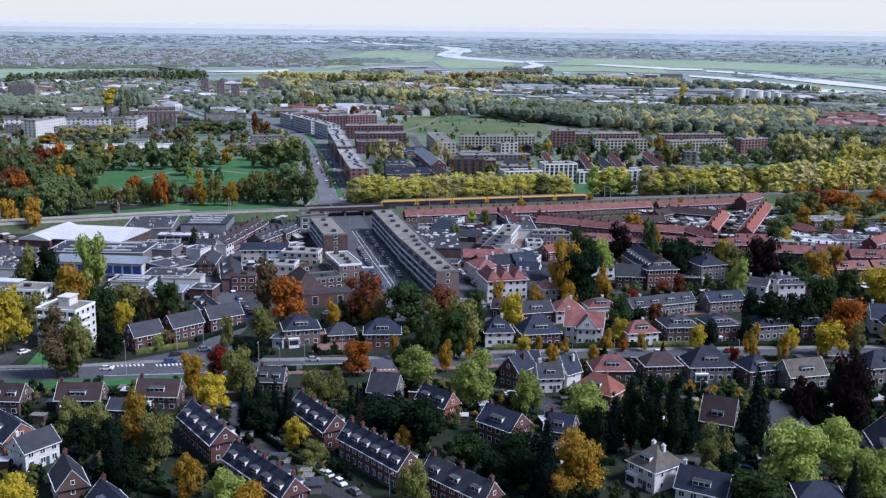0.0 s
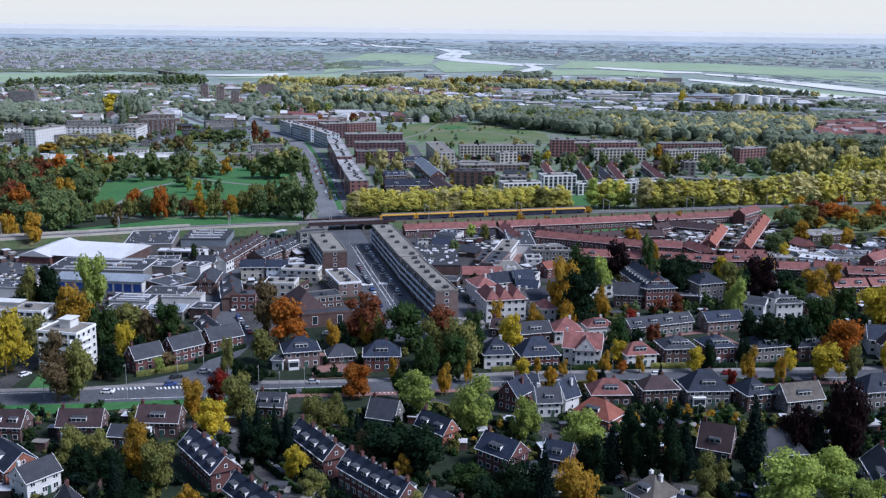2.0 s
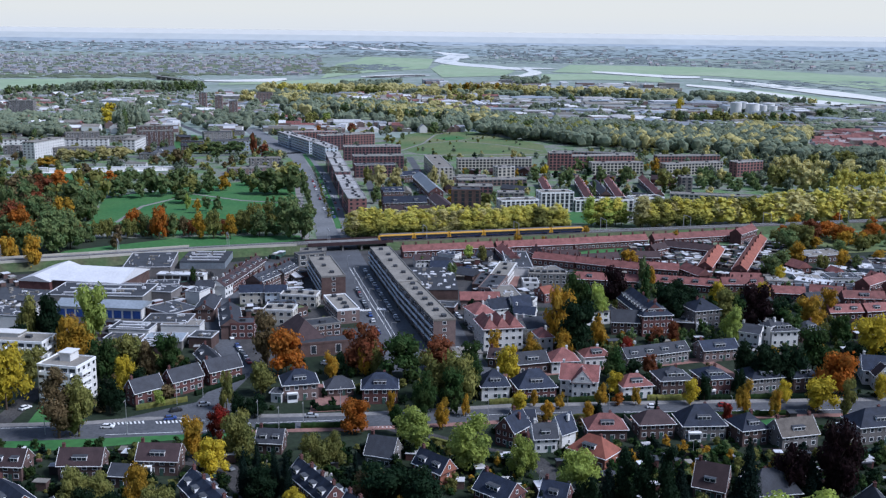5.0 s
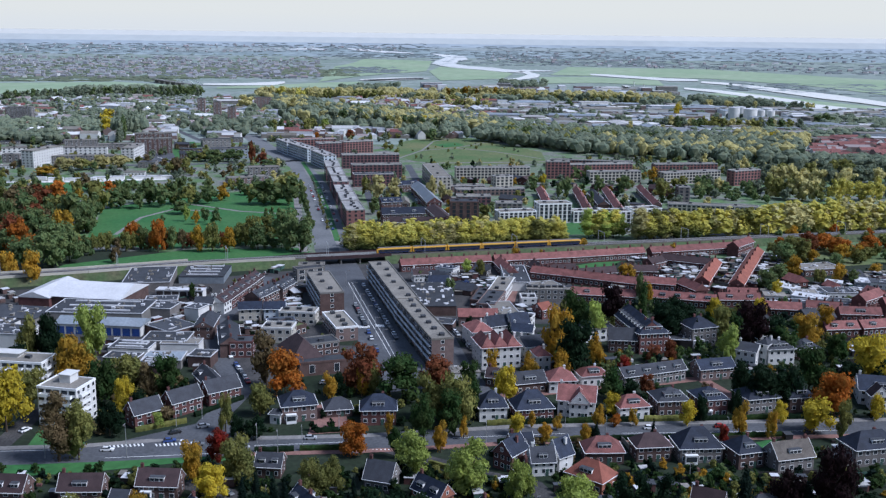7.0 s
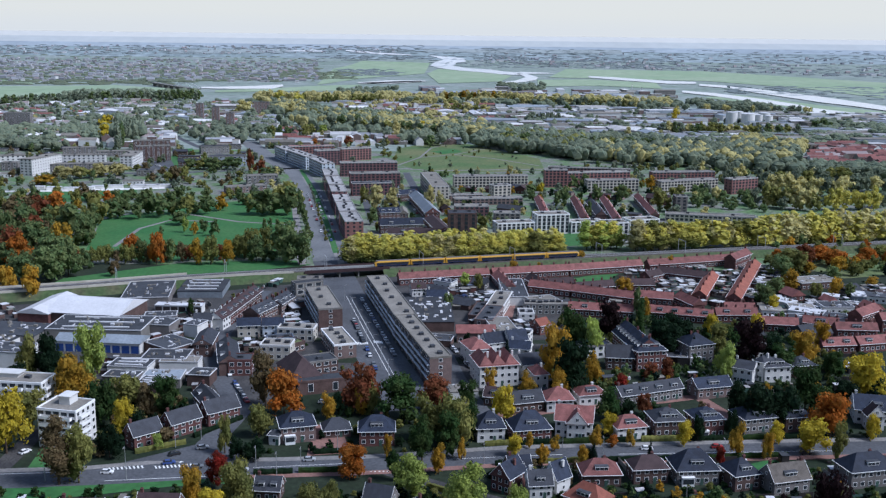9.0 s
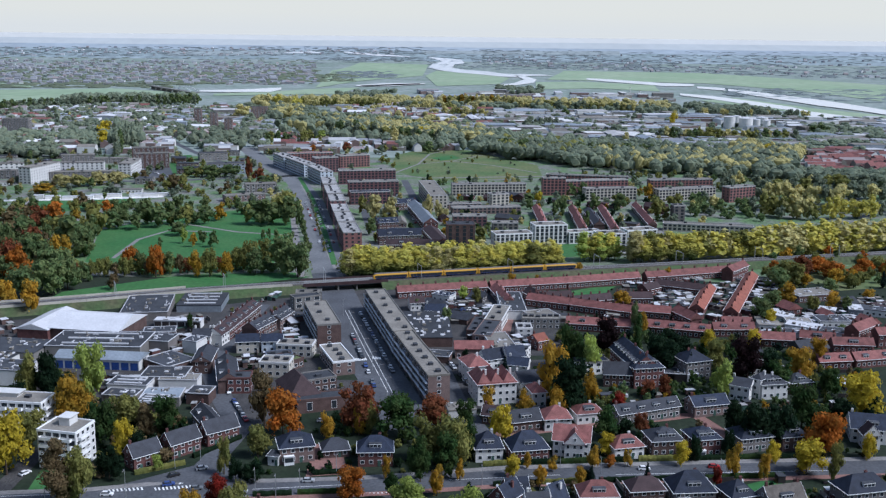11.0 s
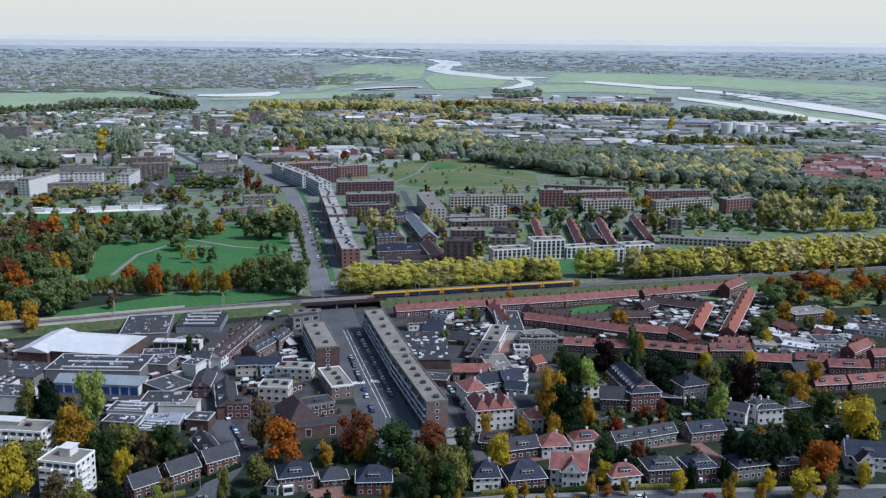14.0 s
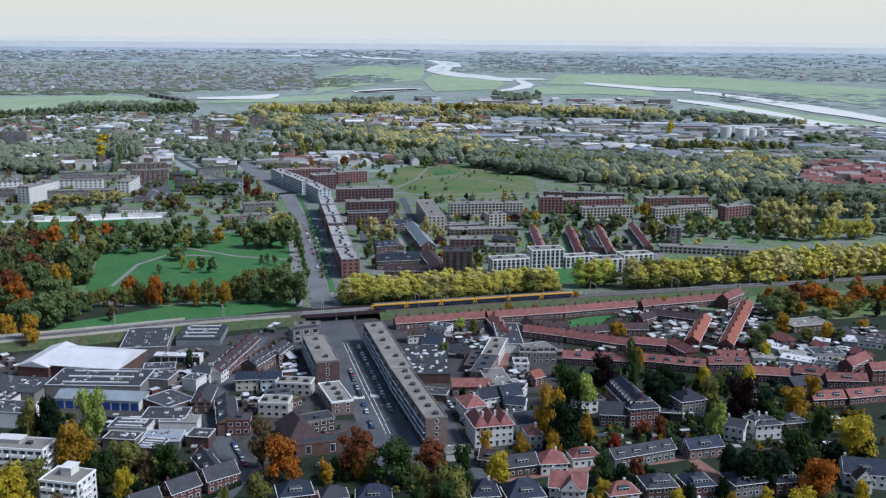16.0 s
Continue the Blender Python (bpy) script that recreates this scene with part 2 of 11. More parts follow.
def strip(name, pts, width, mat, lift, label="", category="road", kind="structure", step=12.0, side=0.0, parent=None):
    """A road, path, line or bank laid over the land along a bent line. width: one number, or one for each point."""
    widths = width if isinstance(width, (list, tuple)) else [width] * len(pts)
    line = []
    for (a, wa), (b, wb) in zip(zip(pts, widths), zip(pts[1:], widths[1:])):
        n = max(1, int((Vector(b) - Vector(a)).length / step))
        line += [(Vector(a).lerp(Vector(b), i / n), wa + (wb - wa) * i / n) for i in range(n)]
    line.append((Vector(pts[-1]), widths[-1]))
    if category == "road":
        taken.lines += [(a[0], a[1], b[0], b[1], max(widths) / 2) for a, b in zip(pts, pts[1:])]
    sh = Shape()
    for i, (p, w) in enumerate(line):
        a, b = line[max(0, i - 1)][0], line[min(len(line) - 1, i + 1)][0]
        d = (b - a).normalized()
        n = Vector((-d.y, d.x))
        for s in (0.5, -0.5):
            q = p + n * (w * s + side)
            sh.v.append((q.x, q.y, land(q.x, q.y) + lift))
        if i:
            k = 2 * i
            sh.f.append((k - 2, k - 1, k + 1, k))
    ob = new(name, sh.mesh(name, mat))
    if parent:
        ob.parent = parent
        return ob
    return tagged(ob, label, category, "", kind)


def patch(name, corners, mat, lift, label="", category="ground", kind="structure", cell=25.0):
    """A lawn, yard or field: a many-sided outline filled with a fine net, so that it follows the land."""
    bm = bmesh.new()
    bm.faces.new([bm.verts.new((x, y, 0)) for x, y in corners])
    ys = [p[1] for p in corners]
    for k in range(1, int((max(ys) - min(ys)) / cell)):
        bmesh.ops.bisect_plane(bm, geom=bm.verts[:] + bm.edges[:] + bm.faces[:], plane_co=(0, min(ys) + k * cell, 0), plane_no=(0, 1, 0))
    for v in bm.verts:
        v.co.z = land(v.co.x, v.co.y) + lift
    bmesh.ops.recalc_face_normals(bm, faces=bm.faces[:])
    me = bpy.data.meshes.new(name)
    bm.to_mesh(me)
    bm.free()
    me.materials.append(MATS[mat])
    for p in me.polygons:
        if p.normal.z < 0:
            p.flip()
    return tagged(new(name, me), label, category, "", kind)


def window_mesh(w, h):
    def make():
        sh, b = Shape(), 0.11
        for x0, x1, z0, z1 in ((-w / 2, w / 2, 0, b), (-w / 2, w / 2, h - b, h), (-w / 2, -w / 2 + b, b, h - b), (w / 2 - b, w / 2, b, h - b)):
            sh.box(x0, x1, -0.06, 0.06, z0, z1)
        if w > 1.0:
            sh.box(-b / 2, b / 2, -0.05, 0.05, b, h - b)
        return sh.mesh("window", "paint_white")
    return shared(("window", round(w, 2), round(h, 2)), make)


def pane_mesh(w, h):
    def make():
        return Shape().box(-w / 2 + 0.1, w / 2 - 0.1, -0.01, 0.01, 0.1, h - 0.1).mesh("pane", "glass")
    return shared(("pane", round(w, 2), round(h, 2)), make)


def window(parent, x, y, z, w=1.3, h=1.5, turn=0.0):
    ob = part("window", window_mesh(w, h), parent, (x, y, z), turn)
    part("pane", pane_mesh(w, h), ob, (0, -0.01, 0))
    return ob


def simple_window(frames, panes, c, u, out, w, h):
    """Adds a plain window, a white frame with a pane proud of it, to two shapes."""
    for sh, g, a, e in ((frames, 0.0, -0.03, 0.05), (panes, 0.13, 0.0, 0.07)):
        pts = []
        for z0 in (g, h - g):
            for s, o in ((-w / 2 + g, e), (w / 2 - g, e), (w / 2 - g, a), (-w / 2 + g, a)):
                q = c + u * s + out * o
                pts.append((q.x, q.y, q.z + z0))
        sh.add(pts, [(0, 1, 5, 4), (4, 5, 6, 7), (1, 2, 6, 5), (3, 0, 4, 7), (0, 3, 2, 1)])


def two_tone(name, a, mat_a, c, mat_c):
    """One mesh from two shapes with a material each."""
    sh = Shape()
    sh.add(a.v, a.f)
    sh.add(c.v, c.f)
    me = sh.mesh(name, mat_a)
    me.materials.append(MATS[mat_c])
    me.polygons.foreach_set("material_index", [0] * len(a.f) + [1] * len(c.f))
    return me


def facade(parent, x0, y0, x1, y1, floors, fh, base=0.9, w=1.3, h=1.5, gap=2.9, proud=0.04, skip=(), trim="paint_white"):
    """Rows of windows on one wall, from corner to corner; the wall's outer side is on the right of the way.
    Near the walk each window is a part; far off, and on back walls, a wall's windows are one part."""
    d = Vector((x1 - x0, y1 - y0))
    n = max(1, int(d.length / gap))
    turn = math.atan2(d.y, d.x)
    out = Vector((d.y, -d.x)).normalized()
    m = parent.matrix_basis
    wall_out, far = (m.to_3x3() @ Vector((*out, 0))).xy, m.translation.y
    seen = wall_out.dot(m.translation.xy.normalized()) < -0.1
    frames, panes = Shape(), Shape()
    for k in range(floors):
        for i in range(n):
            if (i, k) in skip:
                continue
            p = Vector((x0, y0)) + d * ((i + 0.5) / n)
            z = base + k * fh
            if seen and far < 250:
                window(parent, p.x + out.x * proud, p.y + out.y * proud, z, w, h, turn)
            elif seen and far < 500 and (far < 437 or w > 1.55):
                def make():
                    a, c = Shape(), Shape()
                    simple_window(a, c, Vector((0, 0, 0)), Vector((1, 0, 0)), Vector((0, -1, 0)), w, h)
                    return two_tone("window", a, "paint_white", c, "glass")
                part("window", shared(("plain window", round(w, 2), round(h, 2)), make), parent, (p.x, p.y, z), turn)
            else:
                simple_window(frames, panes, Vector((p.x, p.y, z)), Vector((*d, 0)).normalized(), Vector((*out, 0)), w, h)
    if frames.v:
        part("glazing", two_tone("glazing", frames, trim, panes, "glass"), parent)["kind"] = "stuff"


def roof_shape(w, d, he, hr, kind, over=0.45):
    """A pitched roof with thickness on a w by d plan whose front edge is y = -d / 2."""
    X, Y, t = w / 2 + over, d / 2 + over, 0.22
    sh = Shape()
    lo = he - 0.25
    if kind == "gable":
        rid = [(-X, 0), (X, 0)]
    elif kind == "gable_y":
        rid = [(0, -Y), (0, Y)]
    elif kind == "hip":
        k = min(X, Y) * 0.92
        rid = [(-(X - k), 0), (X - k, 0)] if X >= Y else [(0, -(Y - k)), (0, Y - k)]
        if abs(X - Y) < 0.6:
            rid = [(-0.4, 0), (0.4, 0)]
    top = he + hr
    c = [(-X, -Y), (X, -Y), (X, Y), (-X, Y)]
    v = [(*p, lo) for p in c] + [(*p, lo + t) for p in c] + [(*p, top) for p in rid]
    f = [(0, 1, 5, 4), (1, 2, 6, 5), (2, 3, 7, 6), (3, 0, 4, 7), (0, 3, 2, 1)]
    if kind == "gable" or (kind == "hip" and (X >= Y or abs(X - Y) < 0.6)):
        f += [(4, 5, 9, 8), (6, 7, 8, 9), (5, 6, 9), (7, 4, 8)]
    else:
        f += [(4, 5, 8), (5, 6, 9, 8), (6, 7, 9), (7, 4, 8, 9)]
    return sh.add(v, f)


def wall_shape(w, d, he, hr, kind):
    """Walls up to the eaves, with the gables above them."""
    X, Y = w / 2, d / 2
    sh = Shape().box(-X, X, -Y, Y, -1.2, he - 0.06)
    if kind == "gable":
        for s in (-1, 1):
            sh.add([(s * (X - 0.3), -Y, he - 0.1), (s * (X - 0.3), Y, he - 0.1), (s * (X - 0.3), 0, he + hr * 0.9), (s * (X + 0.42), -Y, he - 0.1), (s * (X + 0.42), Y, he - 0.1), (s * (X + 0.42), 0, he + hr * 0.9)][0:3] +
                   [(s * (X + 0.46), -Y - 0.2, he - 0.12), (s * (X + 0.46), Y + 0.2, he - 0.12), (s * (X + 0.46), 0, he + hr * 0.95)],
                   [(0, 1, 2), (3, 5, 4), (0, 3, 4, 1), (1, 4, 5, 2), (2, 5, 3, 0)])
    if kind == "gable_y":
        for s in (-1, 1):
            sh.add([(-X, s * (Y - 0.3), he - 0.1), (X, s * (Y - 0.3), he - 0.1), (0, s * (Y - 0.3), he + hr * 0.9),
                    (-X - 0.2, s * (Y + 0.46), he - 0.12), (X + 0.2, s * (Y + 0.46), he - 0.12), (0, s * (Y + 0.46), he + hr * 0.95)],
                   [(0, 1, 2), (3, 5, 4), (0, 3, 4, 1), (1, 4, 5, 2), (2, 5, 3, 0)])
    return sh


def chimney(parent, x, y, z, s=0.8, mat="brick_red"):
    def make():
        sh = Shape().box(-s / 2, s / 2, -s / 2, s / 2, 0, 1.9).box(-s / 2 - 0.08, s / 2 + 0.08, -s / 2 - 0.08, s / 2 + 0.08, 1.9, 2.08)
        for k in (-0.2, 0.2):
            sh.box(k - 0.12, k + 0.12, -0.12, 0.12, 2.08, 2.45, 0.02)
        return sh.mesh("chimney", mat)
    return part("chimney", shared(("chimney", s, mat), make), parent, (x, y, z - 1.0))


def dormer(parent, x, y, z, w, turn=0.0, h=1.35, deep=2.4, mat="paint_white"):
    def make():
        return two_tone("dormer", Shape().box(-w / 2, w / 2, 0, deep, 0, h).box(-w / 2 - 0.12, w / 2 + 0.12, -0.18, 0.0, h - 0.22, h), mat,
                        Shape().box(-w / 2 - 0.12, w / 2 + 0.12, -0.18, deep, h + 0.003, h + 0.12), "felt")
    ob = part("dormer", shared(("dormer", round(w, 1), h, deep, mat), make), parent, (x, y, z), turn)
    n = max(1, round(w / 1.3))
    for i in range(n):
        q = w / n
        pm = shared(("dormer pane", round(q, 2), h), lambda: Shape().box(-q / 2 + 0.1, q / 2 - 0.1, -0.03, 0.02, 0.2, h - 0.15).mesh("pane", "glass"))
        part("pane", pm, ob, (-w / 2 + (i + 0.5) * q, -0.02, 0))
    return ob


def house(x, y, turn, w, d, he=6.0, hr=4.0, kind="hip", wall="brick_red", roof="slate", dorm=1, chim=1, back=False, bay=0, label="", name="house", category="house",
          group="", sides=True, units=1, trim=True, low=1):
    """A dwelling: its front wall looks towards -y of its own frame. low: storeys under the eaves are found from he."""
    h = thing(name, x, y, turn, label, category, group)
    occupy(x, y, turn, w, d)
    floors = max(1, round(he / 3.0))
    fh = he / floors
    part("wall", (wall_shape(w, d, he, hr, kind), wall), h)
    part("roof", (roof_shape(w, d, he, hr, kind), roof), h)
    X, Y = w / 2, d / 2
    if trim:
        if kind == "hip":
            a_, e_, z_ = (X + 0.455, Y + 0.455), (X + 0.6, Y + 0.6), (he - 0.2, he - 0.03)
            loop = [(s * q[0], t * q[1], z) for z in z_ for q in (a_, e_) for s, t in ((-1, -1), (1, -1), (1, 1), (-1, 1))]
            ring = []
            for k in range(4):
                n = (k + 1) % 4
                ring += [(4 + k, 4 + n, 12 + n, 12 + k), (8 + k, 12 + k, 12 + n, 8 + n), (k, 8 + k, 8 + n, n), (k, n, 4 + n, 4 + k)]
            part("gutter", (Shape().add(loop, ring), "paint_white"), h, label="white painted gutter")
        else:
            run, end = (Y, X) if kind == "gable" else (X, Y)
            for k in (-1, 1):
                c0, c1 = sorted((k * (run + 0.455), k * (run + 0.6)))
                box = (-end - 0.5, end + 0.5, c0, c1) if kind == "gable" else (c0, c1, -end - 0.5, end + 0.5)
                part("gutter", (Shape().box(*box, he - 0.2, he - 0.03), "paint_white"), h, label="white painted gutter")
            for s in (-1, 1):
                for k in (-1, 1) if y < 390 else ():
                    a, e0, e1 = k * (run + 0.45), s * (end + 0.47), s * (end + 0.55)
                    pts = [(e0, a, he - 0.17), (e1, a, he - 0.17), (e1, k * 0.02, he + hr - 0.04), (e0, k * 0.02, he + hr - 0.04),
                           (e0, a, he - 0.02), (e1, a, he - 0.02), (e1, k * 0.02, he + hr + 0.09), (e0, k * 0.02, he + hr + 0.09)]
                    if kind == "gable_y":
                        pts = [(q, p, z) for p, q, z in pts]
                    part("barge_board", (Shape().add(pts, [(0, 1, 2, 3), (4, 7, 6, 5), (0, 4, 5, 1), (1, 5, 6, 2), (2, 6, 7, 3), (3, 7, 4, 0)]), "paint_white"), h)
    gap = 2.3 if w < 9 else 2.6
    facade(h, -X, -Y, X, -Y, floors, fh, base=0.95, gap=gap, w=1.5 if w > 8 else 1.2)
    if sides:
        facade(h, X, -Y, X, Y, floors, fh, base=1.0, w=1.0, h=1.35, gap=3.4)
        facade(h, -X, Y, -X, -Y, floors, fh, base=1.0, w=1.0, h=1.35, gap=3.4)
    if kind == "gable" and hr > 2.5 and sides:
        for s in (-1, 1):
            window(h, s * (X + 0.5), 0, he + hr * 0.22, 0.9, 1.1, math.pi / 2)
    if kind == "gable_y" and hr > 2.5:
        window(h, 0, -Y - 0.5, he + hr * 0.2, 1.1, 1.4, 0)
    for i in range(units if y < 440 else 0):
        part("door", shared("door", lambda: Shape().box(-0.5, 0.5, -0.05, 0.05, 0, 2.15).mesh("door", "timber_green")), h,
             (-X + w * (i + 0.5) / units + gap / 2 * (0 if units > 1 else 1), -Y - 0.05, 0.05))
    if bay:
        b = part("bay", shared(("bay", bay), lambda: Shape().box(-bay / 2, bay / 2, -1.2, 0, -1, 3.0).box(-bay / 2 - 0.15, bay / 2 + 0.15, -1.35, 0, 3.0, 3.25).mesh("bay", "paint_white")), h, (-X / 2, -Y, 0))
        part("pane", shared(("bay pane", bay), lambda: Shape().box(-bay / 2 + 0.2, bay / 2 - 0.2, -1.24, -1.2, 0.9, 2.6).mesh("pane", "glass")), b)
    # dormers sit on the front slope, a third of the way up
    slope = (d / 2 + 0.45) if kind in ("gable", "hip") else None
    if dorm and slope:
        up = 0.28
        wd = min(2.6, w / (dorm + 0.6) * 0.62) if dorm > 1 else min(4.2, w * 0.36)
        for i in range(dorm):
            dx = -X + w * (i + 0.5) / dorm
            if kind == "hip" and dorm > 1:
                dx *= 0.6
            dormer(h, dx, -Y - 0.45 + slope * up, he + hr * up - 0.1, wd, deep=slope * 0.55)
            if back and kind == "gable":
                dormer(h, dx + 0.7, Y + 0.45 - slope * up, he + hr * up - 0.1, wd, math.pi, deep=slope * 0.55)
    for i in range(chim):
        if kind == "gable":
            chimney(h, (-X + 0.7) + (w - 1.4) * (i / max(1, chim - 1) if chim > 1 else 0.0), 0.25, he + hr, mat="brick_red" if wall != "render_white" else "render_white")
        else:
            chimney(h, (0.5 - i) * min(X, 3.2), 0.8, he + hr * 0.8, mat="brick_red" if wall != "render_white" else "render_white")
    return h


def block(x, y, turn, w, d, floors, fh=3.0, wall="concrete", roof="felt_light", name="apartment_building", label="", category="building", group="", balcony=0.0, gap=3.2, win=(2.2, 1.6),
          sides=True, back=False, boxes=2, parapet="concrete", front=True, band=None, side_gap=3.6, lift_house=0.0, side_balcony=False, gallery=0.0, trim="paint_white"):
    """A flat-roofed building: wall, roof slab with parapet, windows, balconies and the small boxes on the roof."""
    h = thing(name, x, y, turn, label, category, group)
    occupy(x, y, turn, w, d)
    X, Y, H = w / 2, d / 2, floors * fh
    part("wall", (Shape().box(-X, X, -Y, Y, -1.5, H), wall), h)
    part("roof", (Shape().box(-X + 0.3, X - 0.3, -Y + 0.3, Y - 0.3, H + 0.004, H + 0.14), roof), h)
    p = Shape()
    for x0, x1, y0, y1 in ((-X - 0.12, X + 0.12, -Y - 0.12, -Y + 0.3), (-X - 0.12, X + 0.12, Y - 0.3, Y + 0.12), (-X - 0.12, -X + 0.3, -Y + 0.3, Y - 0.3), (X - 0.3, X + 0.12, -Y + 0.3, Y - 0.3)):
        p.box(x0, x1, y0, y1, H - 0.35, H + 0.5)
    part("parapet", (p, parapet), h)
    if front:
        facade(h, -X, -Y, X, -Y, floors, fh, 0.85, *win, gap=gap, trim=trim)
    if back:
        facade(h, X, Y, -X, Y, floors, fh, 0.85, *win, gap=gap)
    if sides:
        facade(h, X, -Y, X, Y, floors, fh, 0.9, 1.6, 1.5, gap=side_gap, trim=trim)
        facade(h, -X, Y, -X, -Y, floors, fh, 0.9, 1.6, 1.5, gap=side_gap, trim=trim)
    if band:
        for k in range(floors):
            b = Shape().box(-X - 0.08, X + 0.08, -Y - 0.09, -Y - 0.005, k * fh - 0.1, k * fh + 0.75)
            part("spandrel", (b, band), h)
    if balcony:
        n = max(1, int(w / gap / 2))
        bm_ = shared(("balcony", balcony, gap), lambda: Shape().box(-gap * 0.8, gap * 0.8, -balcony, 0, -0.18, 0).box(-gap * 0.8, gap * 0.8, -balcony, -balcony + 0.1, 0, 1.0)
                     .box(-gap * 0.8, -gap * 0.8 + 0.1, -balcony + 0.1, 0, 0, 1.0).box(gap * 0.8 - 0.1, gap * 0.8, -balcony + 0.1, 0, 0, 1.0).mesh("balcony", "paint_white"))
        for k in range(1, floors):
            for i in range(n):
                part("balcony", bm_, h, (-X + w * (i + 0.5) / n, -Y - 0.1, k * fh))
    if gallery:
        gm = shared(("gallery", round(w, 1), gallery), lambda: Shape().add(
            [(-X, -gallery, -0.15), (X, -gallery, -0.15), (X, 0, -0.15), (-X, 0, -0.15), (-X, -gallery, 0.95), (X, -gallery, 0.95), (X, -gallery + 0.1, 0.95), (-X, -gallery + 0.1, 0.95), (X, -gallery + 0.1, 0.02), (-X, -gallery + 0.1, 0.02), (X, 0, 0.02), (-X, 0, 0.02)],
            [(0, 3, 2, 1), (0, 1, 5, 4), (4, 5, 6, 7), (6, 8, 9, 7), (8, 10, 11, 9), (2, 3, 11, 10)]).mesh("gallery", "panel_blue"))
        for k in range(1, floors):
            part("gallery", gm, h, (0, -Y - 0.02, k * fh))
        for i in range(int(w / 12)):
            part("divider", shared(("divider", gallery, floors, fh), lambda: Shape().box(-0.12, 0.12, -gallery - 0.1, 0, 0, floors * fh - 0.4).mesh("divider", "concrete")), h, (-X + (i + 0.5) * 12, -Y - 0.02, 0))
    if side_balcony:
        sb = shared(("side balcony", d), lambda: Shape().box(0, 1.3, -Y * 0.8, Y * 0.1, -0.18, 0).box(1.2, 1.3, -Y * 0.8, Y * 0.1, 0, 1.0).box(0, 1.2, -Y * 0.8, -Y * 0.8 + 0.1, 0, 1.0).box(0, 1.2, Y * 0.1 - 0.1, Y * 0.1, 0, 1.0).mesh("balcony", "paint_white"))
        for k in range(1, floors):
            part("balcony", sb, h, (X + 0.1, 0, k * fh))
    if lift_house:
        part("lift_house", (Shape().box(-X * 0.3, X * 0.25, -Y * 0.1, Y * 0.75, H + 0.1, H + lift_house).box(-X * 0.36, X * 0.31, -Y * 0.16, Y * 0.81, H + lift_house, H + lift_house + 0.3), "render_white"), h)
    rnd = random.Random(int(abs(x) + abs(y) * 3))
    bx = shared("roof box", lambda: Shape().box(-1.1, 1.1, -0.9, 0.9, 0, 0.9).box(-1.2, 1.2, -1.0, 1.0, 0.9, 1.0).mesh("roof_box", "felt"))
    for i in range(boxes):
        part("roof_box", bx, h, (-X + w * (i + 0.5) / boxes, rnd.uniform(-Y * 0.3, Y * 0.3), H + 0.14))
    return h


def roof_gear(X, Y, z, seed):
    """Pale edge strip, vents, ducts and small roof lights of one flat roof."""
    rnd, pale, dark = random.Random(seed), Shape(), Shape()
    if rnd.random() < 0.65:
        for x0, x1, y0, y1 in ((-X - 0.2, X + 0.2, -Y - 0.2, -Y + 0.12), (-X - 0.2, X + 0.2, Y - 0.12, Y + 0.2), (-X - 0.2, -X + 0.12, -Y + 0.12, Y - 0.12), (X - 0.12, X + 0.2, -Y + 0.12, Y - 0.12)):
            pale.box(x0, x1, y0, y1, z - 0.12, z + 0.22)
    for i in range(min(26, 3 + int(X * Y / 9))):
        w, d, h = rnd.choice(((0.6, 0.6, 0.8), (1.2, 0.8, 0.35), (0.4, 0.4, 1.1), (2.6, 0.5, 0.3), (1.6, 1.2, 0.9), (0.5, 3.2, 0.3)))
        if w > X or d > Y:
            continue
        x, y = rnd.uniform(-X + w, X - w), rnd.uniform(-Y + d, Y - d)
        (pale if rnd.random() < 0.55 else dark).box(x - w / 2, x + w / 2, y - d / 2, y + d / 2, z, z + h)
    return two_tone("roof_gear", pale, "sheet_white", dark, "felt_light")


